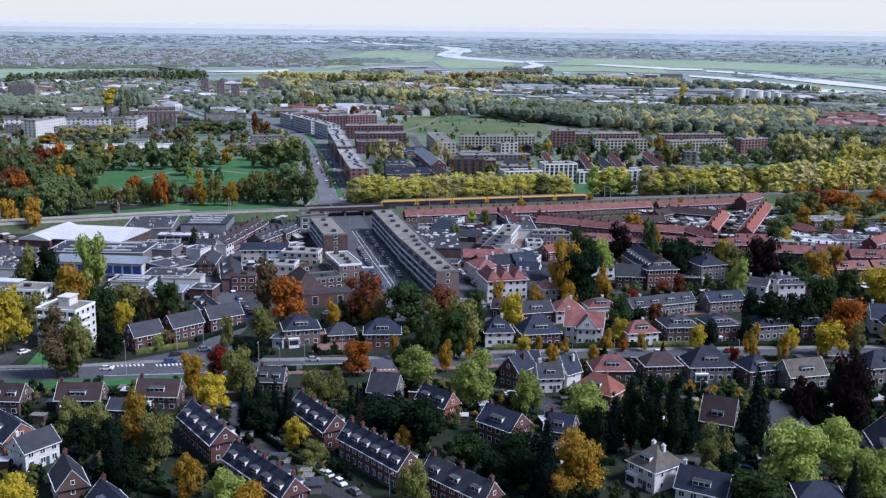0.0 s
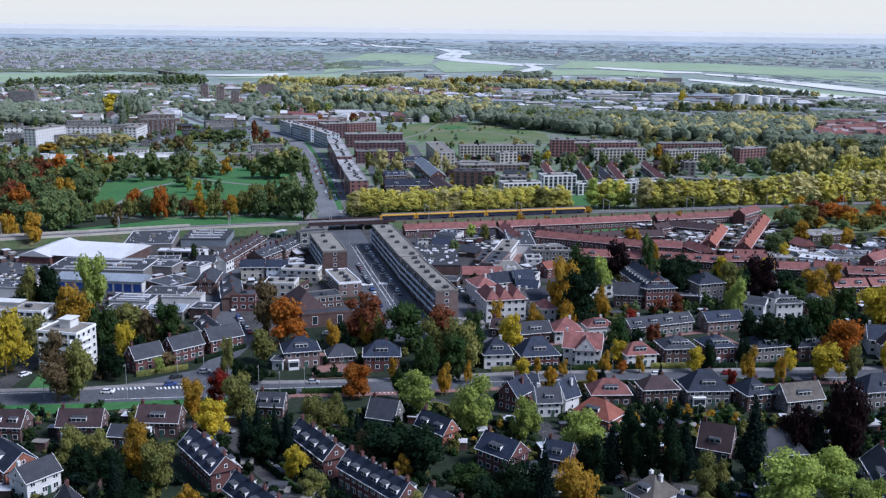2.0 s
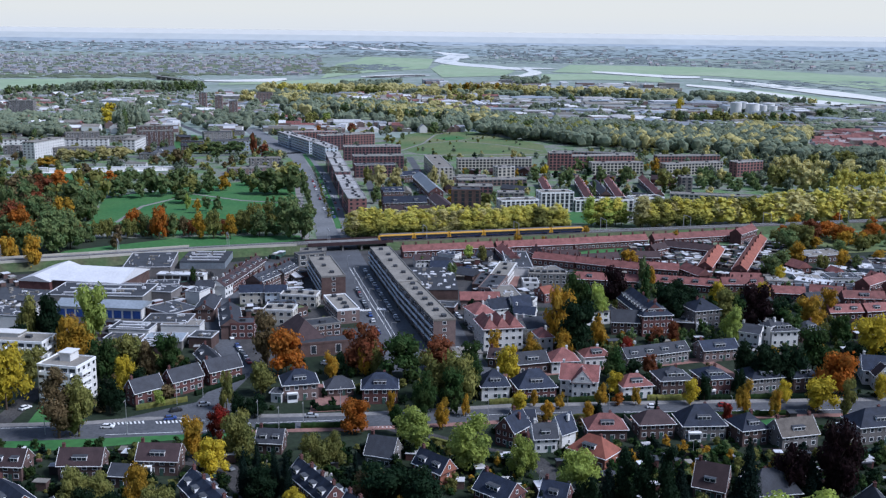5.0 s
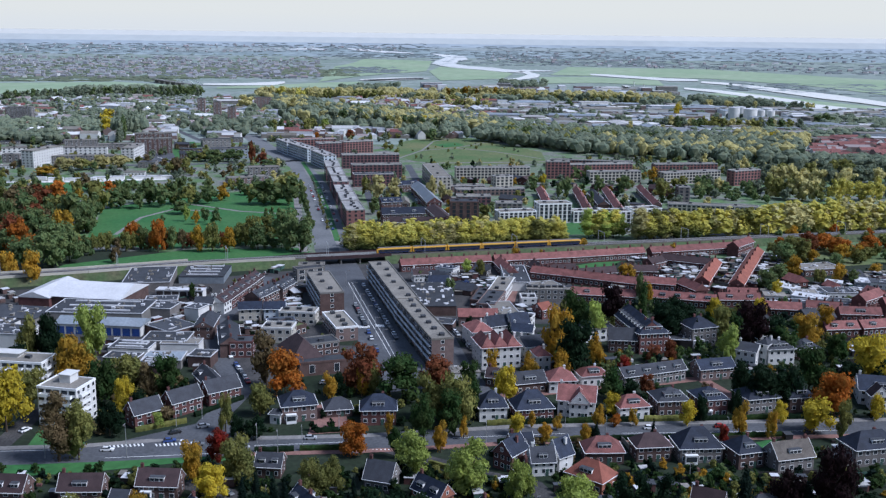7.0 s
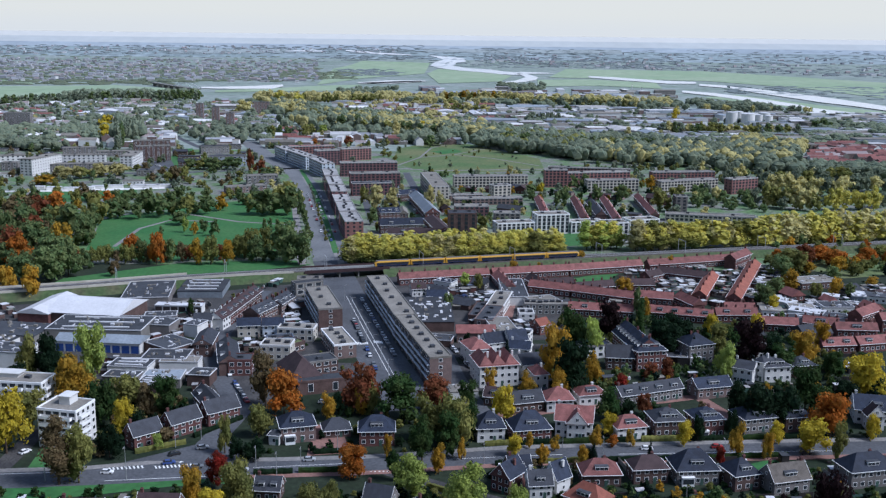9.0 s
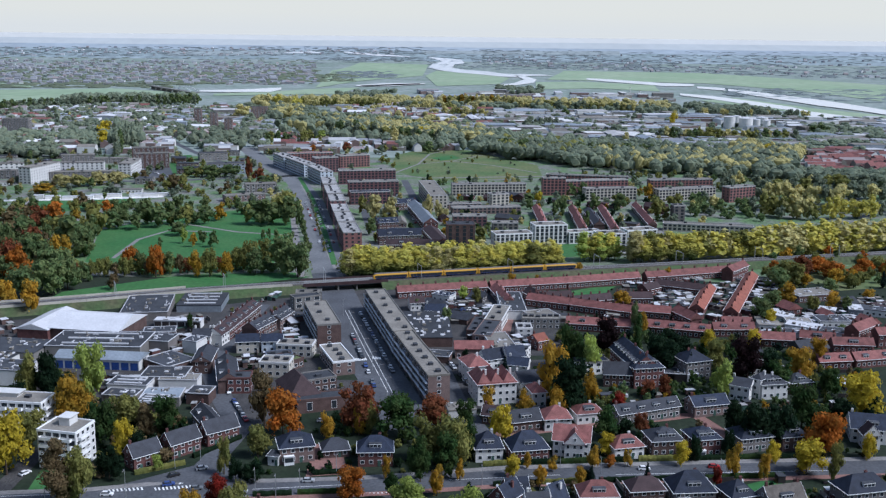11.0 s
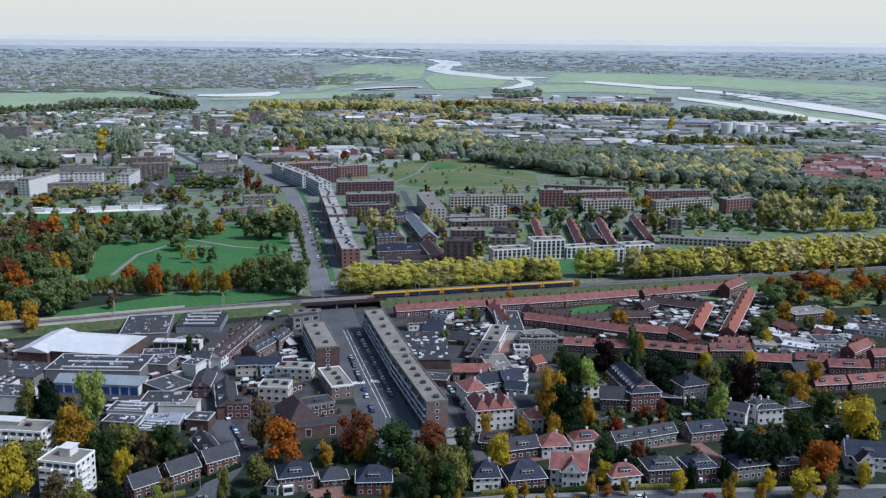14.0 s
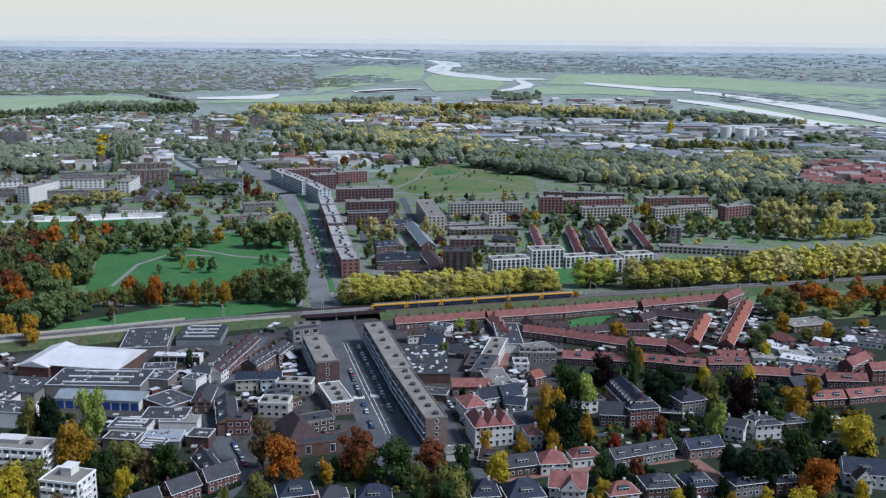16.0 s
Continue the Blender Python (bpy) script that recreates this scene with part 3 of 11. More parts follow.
def shed(x, y, turn, w, d, he, hr=0.0, wall="sheet_grey", roof="sheet_white", name="warehouse", label="pale sheet-metal warehouse with a low roof", doors=0, door_mat="paint_blue", lights=0, category="building", dots=0):
    """A hall: flat or low gabled roof, with loading doors in the front and light strips on the roof."""
    h = thing(name, x, y, turn, label, category)
    occupy(x, y, turn, w, d)
    X, Y = w / 2, d / 2
    kind = "gable_y" if d > w else "gable"
    if hr:
        part("wall", (wall_shape(w, d, he, hr, kind), wall), h)
        part("roof", (roof_shape(w, d, he, hr, kind, 0.5), roof), h)
    else:
        part("wall", (Shape().box(-X, X, -Y, Y, -1.5, he), wall), h)
        s = Shape().box(-X - 0.15, X + 0.15, -Y - 0.15, Y + 0.15, he, he + 0.3)
        part("roof", (s, roof), h)
    for i in range(doors):
        part("door", shared(("hall door", door_mat), lambda: Shape().box(-1.7, 1.7, -0.08, 0.02, 0, 3.4).mesh("door", door_mat)), h, (-X + w * (i + 0.5) / doors, -Y - 0.03, 0))
    for i in range(lights):
        yy = -Y + d * (i + 0.5) / lights
        if not hr:
            part("skylight", (Shape().box(-X * 0.7, X * 0.7, -0.5, 0.5, 0, 0.5), "sheet_white") if lights > 2 else (Shape().box(-0.9, 0.9, -0.6, 0.6, 0, 0.4, 0.15), "sheet_white"), h, (0, yy, he + 0.3))
    if dots:
        rnd = random.Random(int(w * d))
        dome = shared("roof dome", lambda: Shape().box(-1.0, 1.0, -0.7, 0.7, 0, 0.35, 0.2).mesh("skylight", "sheet_white"))
        for i in range(dots):
            part("skylight", dome, h, (rnd.uniform(-X * 0.9, X * 0.9), rnd.uniform(-Y * 0.9, Y * 0.9), he + 0.3), rnd.choice((0, 1.57)))
    if not hr and y < 640 and w * d > 60:
        gear = part("roof_gear", roof_gear(X, Y, he + 0.3, int(abs(x) * 7 + y)), h)
        tagged(gear, "vents, roof lights and a pale roof edge", "", "", "stuff")
    if name in ("house", "terrace", "outbuilding") and 3 <= he:
        frames, panes = Shape(), Shape()
        for (ax, ay), (bx, by) in (((-X, -Y), (X, -Y)), ((X, -Y), (X, Y)), ((-X, Y), (-X, -Y))):
            u = Vector((bx - ax, by - ay, 0))
            n = max(1, int(u.length / 3.0))
            for k in range(max(1, int(he / 2.7))):
                for i in range(n):
                    simple_window(frames, panes, Vector((ax, ay, 0.9 + 2.75 * k)) + u * ((i + 0.5) / n), u.normalized(), Vector((u.y, -u.x, 0)).normalized(), 1.5, 1.4)
        part("glazing", two_tone("glazing", frames, "paint_white", panes, "glass"), h)["kind"] = "stuff"
    return h


# ---------------------------------------------------------------- trees
ICO = {}


def lump(center, r, seed, squash=1.0, coarse=False):
    """A small rough ball, as corners and faces."""
    if not ICO:
        for k in (1, 2):
            bm = bmesh.new()
            bmesh.ops.create_icosphere(bm, subdivisions=k, radius=1)
            bm.verts.index_update()
            ICO[k] = ([v.co.copy() for v in bm.verts], [tuple(v.index for v in f.verts) for f in bm.faces])
            bm.free()
    c, ico = Vector(center), ICO[1 if coarse else 2]
    return [c + Vector((p.x, p.y, p.z * squash)) * r * (1 + 0.45 * noise.noise(p * 1.9 + Vector((seed, 0, 0)))) for p in ico[0]], ico[1]


def crown_shape(kind, seed, leaves, coarse=False):
    """A crown of unit height and unit radius: rough inner masses and a scatter of leaf sprays over them."""
    rng = np.random.default_rng(seed)
    balls = []
    if kind == "broad":
        for i in range(7 if coarse else 11):
            a, k = i * 2.4 + rng.uniform(-0.3, 0.3), rng.uniform(0.25, 0.66)
            z = 0.30 + 0.5 * (i / (6 if coarse else 10)) + rng.uniform(-0.08, 0.08)
            k *= 1.1 - abs(z - 0.45) * 1.1
            balls.append((k * math.cos(a), k * math.sin(a), z, rng.uniform(0.26, 0.42)))
        balls.append((0, 0, 0.5, 0.5))
    elif kind == "poplar":
        for i in range(9):
            a, z = rng.uniform(0, 6.28), 0.16 + 0.76 * i / 8
            k = 0.42 * (1 - abs(z - 0.45) * 1.2)
            balls.append((k * math.cos(a), k * math.sin(a), z, 0.62 * (1 - 0.75 * max(0, z - 0.45))))
    elif kind == "fir":
        for i in range(9):
            z = 0.1 + 0.84 * i / 8
            balls.append((rng.uniform(-0.1, 0.1), rng.uniform(-0.1, 0.1), z, 0.85 * (1.03 - z) + 0.06))
    elif kind == "willow":
        for i in range(12):
            a = i * 2.4
            k = 0.62 * math.sqrt(i / 12)
            balls.append((k * math.cos(a), k * math.sin(a), 0.62 - 0.25 * k + rng.uniform(-0.1, 0.1), rng.uniform(0.24, 0.36)))
        balls.append((0, 0, 0.5, 0.45))
    tall = {"broad": 1.0, "poplar": 0.28, "fir": 0.34, "willow": 1.0}[kind]
    sh = Shape()
    for i, (x, y, z, r) in enumerate(balls):
        v, f = lump((0, 0, 0), r * (0.8 if coarse else 0.7), seed * 3.1 + i, 1.0, True)
        sh.add([(p.x + x, p.y + y, p.z * tall * (0.44 if kind in ("broad", "willow") else 1.0) + z) for p in v], f)
    radii = np.array([b[3] for b in balls])
    pick = rng.choice(len(balls), leaves, p=radii ** 2 / (radii ** 2).sum())
    d = rng.normal(size=(leaves, 3))
    d /= np.linalg.norm(d, axis=1)[:, None]
    d[:, 2] = np.where(rng.random(leaves) < 0.7, np.abs(d[:, 2]), d[:, 2])
    flat = tall * (0.44 if kind in ("broad", "willow") else 1.0)
    c = np.array([b[:3] for b in balls])[pick]
    size = rng.uniform(0.05, 0.13, leaves) * (0.42 if leaves > 2000 else 0.52 if leaves > 1000 else 0.68 if leaves > 500 else 1.0 if leaves > 200 else 1.35)
    for i in range(leaves):
        p = c[i] + d[i] * radii[pick[i]] * rng.uniform(0.7, 1.16) * np.array([1, 1, flat])
        nrm = d[i] + rng.normal(size=3) * 0.4
        u = np.cross(nrm, rng.normal(size=3))
        u /= np.linalg.norm(u) + 1e-6
        w = np.cross(nrm, u)
        w /= np.linalg.norm(w) + 1e-6
        s = size[i]
        su, sw = u * s, w * s * rng.uniform(0.6, 1.0)
        squeeze = np.array([1.5, 1.5, 0.36]) if kind in ("poplar", "fir") else np.array([1, 1, 0.5])
        su, sw = su * squeeze, sw * squeeze
        if kind == "willow":
            sw = sw + np.array([0, 0, -s * 0.5])
        lift = nrm / (np.linalg.norm(nrm) + 1e-6) * s * 0.35 * np.array([1, 1, flat])
        n = len(sh.v)
        sh.v += [tuple(p - su - sw), tuple(p + su * 0.8 - sw * 0.7 + lift), tuple(p + su + sw), tuple(p - su * 0.9 + sw * 0.8 + lift)]
        sh.f += [(n, n + 1, n + 2), (n, n + 2, n + 3)]
    arr = np.array(sh.v)
    reach = np.percentile(np.hypot(arr[:, 0], arr[:, 1]), 97)
    low, high = np.percentile(arr[:, 2], 1), np.percentile(arr[:, 2], 99.3)
    arr[:, :2] /= reach
    arr[:, 2] = (arr[:, 2] - low) / (high - low)
    sh.v = [tuple(q) for q in arr]
    return sh


def trunk_mesh(kind):
    sh = Shape()
    top = 0.75 if kind in ("poplar", "fir") else 0.5
    rings = []
    for k in range(5):
        z, r = top * k / 4, 0.05 * (1.25 - k / 4)
        rings.append([(r * math.cos(a * 1.047), r * math.sin(a * 1.047), z) for a in range(6)])
    for a, b in zip(rings, rings[1:]):
        for i in range(6):
            sh.add([a[i], a[(i + 1) % 6], b[(i + 1) % 6], b[i]], [(0, 1, 2, 3)])
    for i in range(5 if kind in ("broad", "willow") else 0):
        a, z = i * 1.3, 0.28 + 0.04 * i
        e = Vector((math.cos(a) * 0.55, math.sin(a) * 0.55, z + 0.22))
        s0 = Vector((0, 0, z))
        n = Vector((-math.sin(a), math.cos(a), 0)) * 0.02
        sh.add([s0 - n, s0 + n, s0 + Vector((0, 0, 0.05)), e - n * 0.3, e + n * 0.3, e + Vector((0, 0, 0.015))], [(0, 1, 4, 3), (1, 2, 5, 4), (2, 0, 3, 5)])
    return sh.mesh("trunk", "bark")


CROWNS = {}
for kind_, count_ in (("broad", 5), ("poplar", 3), ("fir", 2), ("willow", 2)):
    for lod_, leaves_ in ((0, 2500), (1, 1250), (3, 700), (2, 130), (4, 230)):
        shapes_ = [crown_shape(kind_, 10 * k + 3 + lod_ * 50, leaves_, lod_ in (2, 4)) for k in range(count_)]
        CROWNS[kind_, lod_] = shapes_ if lod_ in (2, 4) else [sh_.mesh("crown", "leaf_green") for sh_ in shapes_]
TRUNKS = {k: trunk_mesh(k) for k in ("broad", "poplar", "fir", "willow")}
# the willow tone is far foliage with haze put in, not willow leaves
COLOURS = {"green": "green", "dark": "dark green", "fir": "blackish green", "lime": "pale yellow-green", "yellow": "bright yellow", "gold": "golden", "orange": "orange", "rust": "rust-brown",
           "red": "deep red", "purple": "purple-black", "olive": "olive", "brown": "brownish", "poplar": "yellowing", "sage": "grey-green", "moss": "mossy green", "straw": "straw-yellow", "willow": "pale grey-green"}
WORDS = {"broad": "broad-crowned tree", "poplar": "tall narrow tree", "fir": "pointed conifer", "willow": "tree with drooping branches"}
tree_count = 0
HEAPS = {}


def heap(key, x, y, z, sx, sz, kind, turn):
    """Adds one more leafy mass to a joined mass of greenery."""
    vs, fs = HEAPS.setdefault(key, ([], []))
    lod = 4 if y < 320 and sz > 4.2 else 2
    sh = CROWNS[kind, lod][tree_count % len(CROWNS[kind, lod])]
    arr = np.array(sh.v)
    c, s = math.cos(turn), math.sin(turn)
    out = np.stack([x + sx * (arr[:, 0] * c - arr[:, 1] * s), y + sx * (arr[:, 0] * s + arr[:, 1] * c), z + sz * arr[:, 2]], 1)
    n = sum(len(v) for v in vs)
    vs.append(out)
    fs.append([tuple(i + n for i in f) for f in sh.f])


def settle_heaps():
    """Makes one object of each joined mass."""
    for (name, colour, where), (vs, fs) in HEAPS.items():
        me = bpy.data.meshes.new(name)
        me.from_pydata(np.concatenate(vs).tolist(), [], [f for part_ in fs for f in part_])
        me.materials.append(MATS["leaf_" + colour])
        tagged(new(name, me), f"dense {COLOURS[colour]} trees and shrubs {where}", "greenery", "", "stuff")
    HEAPS.clear()



def tree(x, y, height, width, colour="green", kind="broad", base=0.12, where="", group="", name="tree", joined=False):
    """One tree. width: the crown's breadth; base: the bare share of the trunk."""
    global tree_count
    tree_count += 1
    if y > 660 or joined:
        heap(("trees", colour, where or "beyond the park"), x, y, land(x, y) + height * base, width / 2 * 1.0, height * (1 - base) * 1.02, kind, tree_count * 2.4)
        return None
    lod = 0 if y < 325 else 1 if y < 465 or kind == "poplar" else 3
    t = thing(name, x, y, (tree_count * 137.5) % 360, f"{COLOURS[colour]} {WORDS[kind]} {where or 'among the gardens'}", "tree" if kind != "fir" else "conifer", group)
    if kind == "fir":
        base = 0.03
    tr = part("trunk", TRUNKS[kind], t, (0, 0, -0.3))
    tr.scale = (height * 0.32, height * 0.32, height * 1.1)
    meshes = CROWNS[kind, lod]
    cr = part("crown", meshes[tree_count % len(meshes)], t, (0, 0, height * base))
    cr.scale = (width / 2 * 1.0, width / 2 * 1.0, height * (1 - base) * 1.02)
    cr.material_slots[0].link = "OBJECT"
    cr.material_slots[0].material = MATS["leaf_" + colour]
    return t


def bush(x, y, r, colour="dark", where="in a garden", joined=True):
    global tree_count
    tree_count += 1
    if joined:
        heap(("shrubs", colour, where), x, y, land(x, y) - r * 0.25, r, r * 1.5, "broad", tree_count * 2.4)
        return None
    t = thing("shrub", x, y, (tree_count * 99) % 360, f"{COLOURS[colour]} leafy rounded shrub growing {where}", "shrub")
    lod = 1
    cr = part("leaves", CROWNS["broad", lod][tree_count % 5], t, (0, 0, -r * 0.25))
    cr.scale = (r, r, r * 1.4)
    cr.material_slots[0].link = "OBJECT"
    cr.material_slots[0].material = MATS["leaf_" + colour]
    return t


def wood(name, spots, colour, height, seed, label, stretch=1.0):
    """A far wood or hedge that nobody could count, as one object: rough leafy lumps round each spot."""
    rng = random.Random(seed)
    sh = Shape()
    for x, y, r in spots:
        z = land(x, y)
        if stretch > 1:
            v, f = lump((0, 0, 0), r * 0.8, rng.uniform(0, 99), squash=max(0.1, height * 0.7 / r), coarse=True)
            k = stretch * rng.uniform(0.4, 1.5)
            sh.add([(x + q.x * k, y + q.y, z + q.z) for q in v], f)
            continue
        for k in range(3):
            rr = r * rng.uniform(0.5, 0.8)
            c = (x + rng.uniform(-r, r) * 0.5, y + rng.uniform(-r, r) * 0.5, z + height * rng.uniform(0.35, 0.72))
            v, f = lump((0, 0, 0), rr * 1.05, rng.uniform(0, 99), squash=max(0.2, height * 0.5 / r), coarse=True)
            sh.add([(c[0] + q.x * stretch, c[1] + q.y, c[2] + q.z) for q in v], f)
        for k in range(26):
            a, q = rng.uniform(0, 6.28), r * math.sqrt(rng.random()) * 1.05
            zz = z + height * (1.0 - 0.75 * (q / r) ** 2 * rng.uniform(0.5, 1)) * rng.uniform(0.8, 1.02)
            s = rng.uniform(0.13, 0.28) * r * 0.5
            p = Vector((x + q * math.cos(a) * stretch, y + q * math.sin(a), zz))
            u = Vector((rng.gauss(0, 1), rng.gauss(0, 1), rng.gauss(0, 0.3))).normalized() * s
            w = u.cross(Vector((rng.gauss(0, 0.45), rng.gauss(0, 0.45), 1))).normalized() * s
            sh.add([p - u - w, p + u - w * 0.7, p + u + w, p - u * 0.8 + w], [(0, 1, 2, 3)])
    return tagged(new(name, sh.mesh(name, "leaf_" + colour)), label, "trees", "", "stuff")


# ---------------------------------------------------------------- vehicles and street furniture
def car_meshes(paint):
    def make():
        body = Shape()
        sec = [(-2.1, 0.35, 0.75), (-2.0, 0.3, 0.92), (-0.9, 0.28, 1.0), (0.9, 0.28, 0.98), (1.9, 0.3, 0.85), (2.12, 0.38, 0.65)]
        for x0, a0, b0 in sec:
            body.v += [(x0, -0.86, a0), (x0, 0.86, a0), (x0, 0.8, b0), (x0, -0.8, b0)]
        for s in range(len(sec) - 1):
            body.f += [(4 * s + j, 4 * s + (j + 1) % 4, 4 * s + 4 + (j + 1) % 4, 4 * s + 4 + j)[::-1] for j in range(4)]
        body.f += [(0, 1, 2, 3), tuple(range(4 * len(sec) - 1, 4 * len(sec) - 5, -1))]
        top = Shape().add([(-1.35, -0.66, 1.42), (0.35, -0.66, 1.42), (0.35, 0.66, 1.42), (-1.35, 0.66, 1.42), (-1.3, -0.6, 1.48), (0.3, -0.6, 1.48), (0.3, 0.6, 1.48), (-1.3, 0.6, 1.48)],
                          [(4, 5, 6, 7), (0, 1, 5, 4), (1, 2, 6, 5), (2, 3, 7, 6), (3, 0, 4, 7)])
        gl = Shape().add([(-1.9, -0.78, 0.98), (1.0, -0.78, 0.98), (1.0, 0.78, 0.98), (-1.9, 0.78, 0.98), (-1.36, -0.66, 1.43), (0.36, -0.66, 1.43), (0.36, 0.66, 1.43), (-1.36, 0.66, 1.43)],
                         [(4, 5, 6, 7), (0, 1, 5, 4), (1, 2, 6, 5), (2, 3, 7, 6), (3, 0, 4, 7)])
        return body.mesh("body", "car_" + paint), gl.mesh("glasshouse", "glass"), top.mesh("roof", "car_" + paint)
    return shared(("car", paint), make)


def wheel_mesh():
    def make():
        sh = Shape()
        n = 10
        ring = [(0.32 * math.cos(i * 6.2832 / n), 0.32 * math.sin(i * 6.2832 / n)) for i in range(n)]
        sh.add([(p, -0.1, q) for p, q in ring] + [(p, 0.1, q) for p, q in ring], [tuple(range(n)), tuple(range(2 * n - 1, n - 1, -1))] + [(i, (i + 1) % n, (i + 1) % n + n, i + n)[::-1] for i in range(n)])
        return sh.mesh("wheel", "tyre")
    return shared("wheel", make)


def far_car_mesh(body, roof, paint):
    """Body and roof in one, with the dark wheels and sills below."""
    a = Shape()
    for me in (body, roof):
        a.add([v.co for v in me.vertices], [tuple(p.vertices) for p in me.polygons])
    low = Shape().box(-1.62, -0.98, -0.86, 0.86, 0, 0.62).box(0.98, 1.62, -0.86, 0.86, 0, 0.62).box(-1.0, 1.0, -0.7, 0.7, 0.2, 0.5)
    return two_tone("body", a, "car_" + paint, low, "tyre")


PAINTS = ("white", "silver", "black", "grey", "grey", "silver", "blue", "black", "red", "white")
car_count = 0


def car(x, y, turn, paint=None, where="parked at the kerb", scale=1.0, van=False):
    global car_count
    paint = paint or PAINTS[car_count % len(PAINTS)]
    car_count += 1
    t = thing("car", x, y, turn, f"{paint} hatchback car {where}", "car")
    t.location.z += 0.08
    b, g, r = car_meshes(paint)
    if y > 400:
        part("body", shared(("far car", paint), lambda: far_car_mesh(b, r, paint)), t)
        part("glasshouse", g, t)
        return t
    part("body", b, t)
    part("roof", r, t)
    part("glasshouse", g, t)
    for wx in (-1.3, 1.3):
        for wy in (-0.78, 0.78):
            part("wheel", wheel_mesh(), t, (wx, wy, 0.32))
    return t


def mast(x, y, height=10.0, arm=1.6, turn=0.0, label="slender grey street lamp on a tall steel pole beside the road", name="street_lamp"):
    t = thing(name, x, y, turn, label, "street lamp")
    def pole():
        sh, n = Shape(), 6
        r = [[(rr * math.cos(i * 1.0472), rr * math.sin(i * 1.0472), z) for i in range(6)] for rr, z in ((0.14, -0.3), (0.12, 1.2), (0.07, height))]
        for a, b in zip(r, r[1:]):
            for i in range(6):
                sh.add([a[i], a[(i + 1) % 6], b[(i + 1) % 6], b[i]], [(0, 1, 2, 3)])
        return sh.mesh("pole", "steel")
    part("pole", shared(("pole", height), pole), t)
    if arm:
        part("arm", shared(("arm", arm), lambda: Shape().box(0, arm, -0.05, 0.05, 0, 0.1).mesh("arm", "steel")), t, (0, 0, height - 0.15))
        part("lantern", shared("lantern", lambda: Shape().box(-0.1, 0.7, -0.16, 0.16, -0.12, 0.1, 0.04).mesh("lantern", "concrete")), t, (arm - 0.2, 0, height - 0.12))
    return t


def row_of_trees(x0, y0, x1, y1, n, height, width, colours, kind="broad", jitter=1.5, where="", group="", base=0.12, joined=False):
    rng = random.Random(int(x0 * 3 + y0))
    for i in range(n):
        f = (i + 0.5) / n
        tree(x0 + (x1 - x0) * f + rng.uniform(-jitter, jitter), y0 + (y1 - y0) * f + rng.uniform(-jitter, jitter), height * rng.uniform(0.86, 1.12), width * rng.uniform(0.88, 1.15),
             colours[rng.randrange(len(colours))], kind, base, where, group, joined=joined)


def car_row(x0, y0, x1, y1, n, turn=None, miss=0.25, where="parked at the kerb"):
    rng = random.Random(int(x0 * 5 + y0))
    a = math.degrees(math.atan2(y1 - y0, x1 - x0)) if turn is None else turn
    for i in range(n):
        if rng.random() > miss:
            f = (i + 0.5) / n
            car(x0 + (x1 - x0) * f, y0 + (y1 - y0) * f, a + (180 if rng.random() < 0.4 else 0) + rng.uniform(-2, 2), PAINTS[rng.randrange(len(PAINTS))], where)


# ---------------------------------------------------------------- the ground
def ground_sheet():
    xs = [-6000, -3500, -2400, -1600, -1000, -500, 0, 500, 1000, 1600, 2400, 3500, 6000]
    ys = [-1500, -600, 0, 150, 250] + [300 + 15 * k for k in range(15)] + [600, 900, 1200, 1500, 1800, 2500, 3100, 3800]
    ys += [FAR0 + FAR1 * 0.965 * (k / 40) for k in range(1, 41)]
    sh = Shape()
    sh.v = [(x, y, land(x, y)) for y in ys for x in xs]
    n = len(xs)
    sh.f = [(j * n + i, j * n + i + 1, (j + 1) * n + i + 1, (j + 1) * n + i) for j in range(len(ys) - 1) for i in range(n - 1)]
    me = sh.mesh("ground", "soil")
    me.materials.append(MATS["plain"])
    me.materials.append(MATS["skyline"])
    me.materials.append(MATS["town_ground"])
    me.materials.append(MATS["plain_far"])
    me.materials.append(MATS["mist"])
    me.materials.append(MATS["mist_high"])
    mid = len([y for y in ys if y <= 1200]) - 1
    # rows grow paler with distance: haze is in these materials' colours
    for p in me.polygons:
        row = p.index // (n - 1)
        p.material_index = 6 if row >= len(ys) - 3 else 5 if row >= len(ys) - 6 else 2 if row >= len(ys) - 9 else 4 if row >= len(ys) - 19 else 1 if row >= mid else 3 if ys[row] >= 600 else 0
    for p in me.polygons:
        p.use_smooth = True
    return tagged(new("ground", me), "flat dark town ground and haze-paled farmland reaching the skyline", "ground", "", "structure")


# far fields and woods: soft greens and greys, with haze put into colour
material("town_ground", (0.165, 0.16, 0.15), 0.95, vary=0.45, scale=0.045, fine=0.35, col2=(0.085, 0.15, 0.055))
# plain to mist_high: ground paled in steps towards the skyline, as painted haze
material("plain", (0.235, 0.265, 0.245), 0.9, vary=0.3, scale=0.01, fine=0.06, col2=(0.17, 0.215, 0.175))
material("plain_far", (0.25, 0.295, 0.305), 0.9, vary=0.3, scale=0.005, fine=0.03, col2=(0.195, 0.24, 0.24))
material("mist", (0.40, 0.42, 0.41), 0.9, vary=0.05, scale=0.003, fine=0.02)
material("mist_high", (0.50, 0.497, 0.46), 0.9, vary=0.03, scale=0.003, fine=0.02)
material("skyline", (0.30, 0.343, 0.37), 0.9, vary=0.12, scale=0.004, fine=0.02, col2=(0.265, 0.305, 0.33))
ground_sheet()


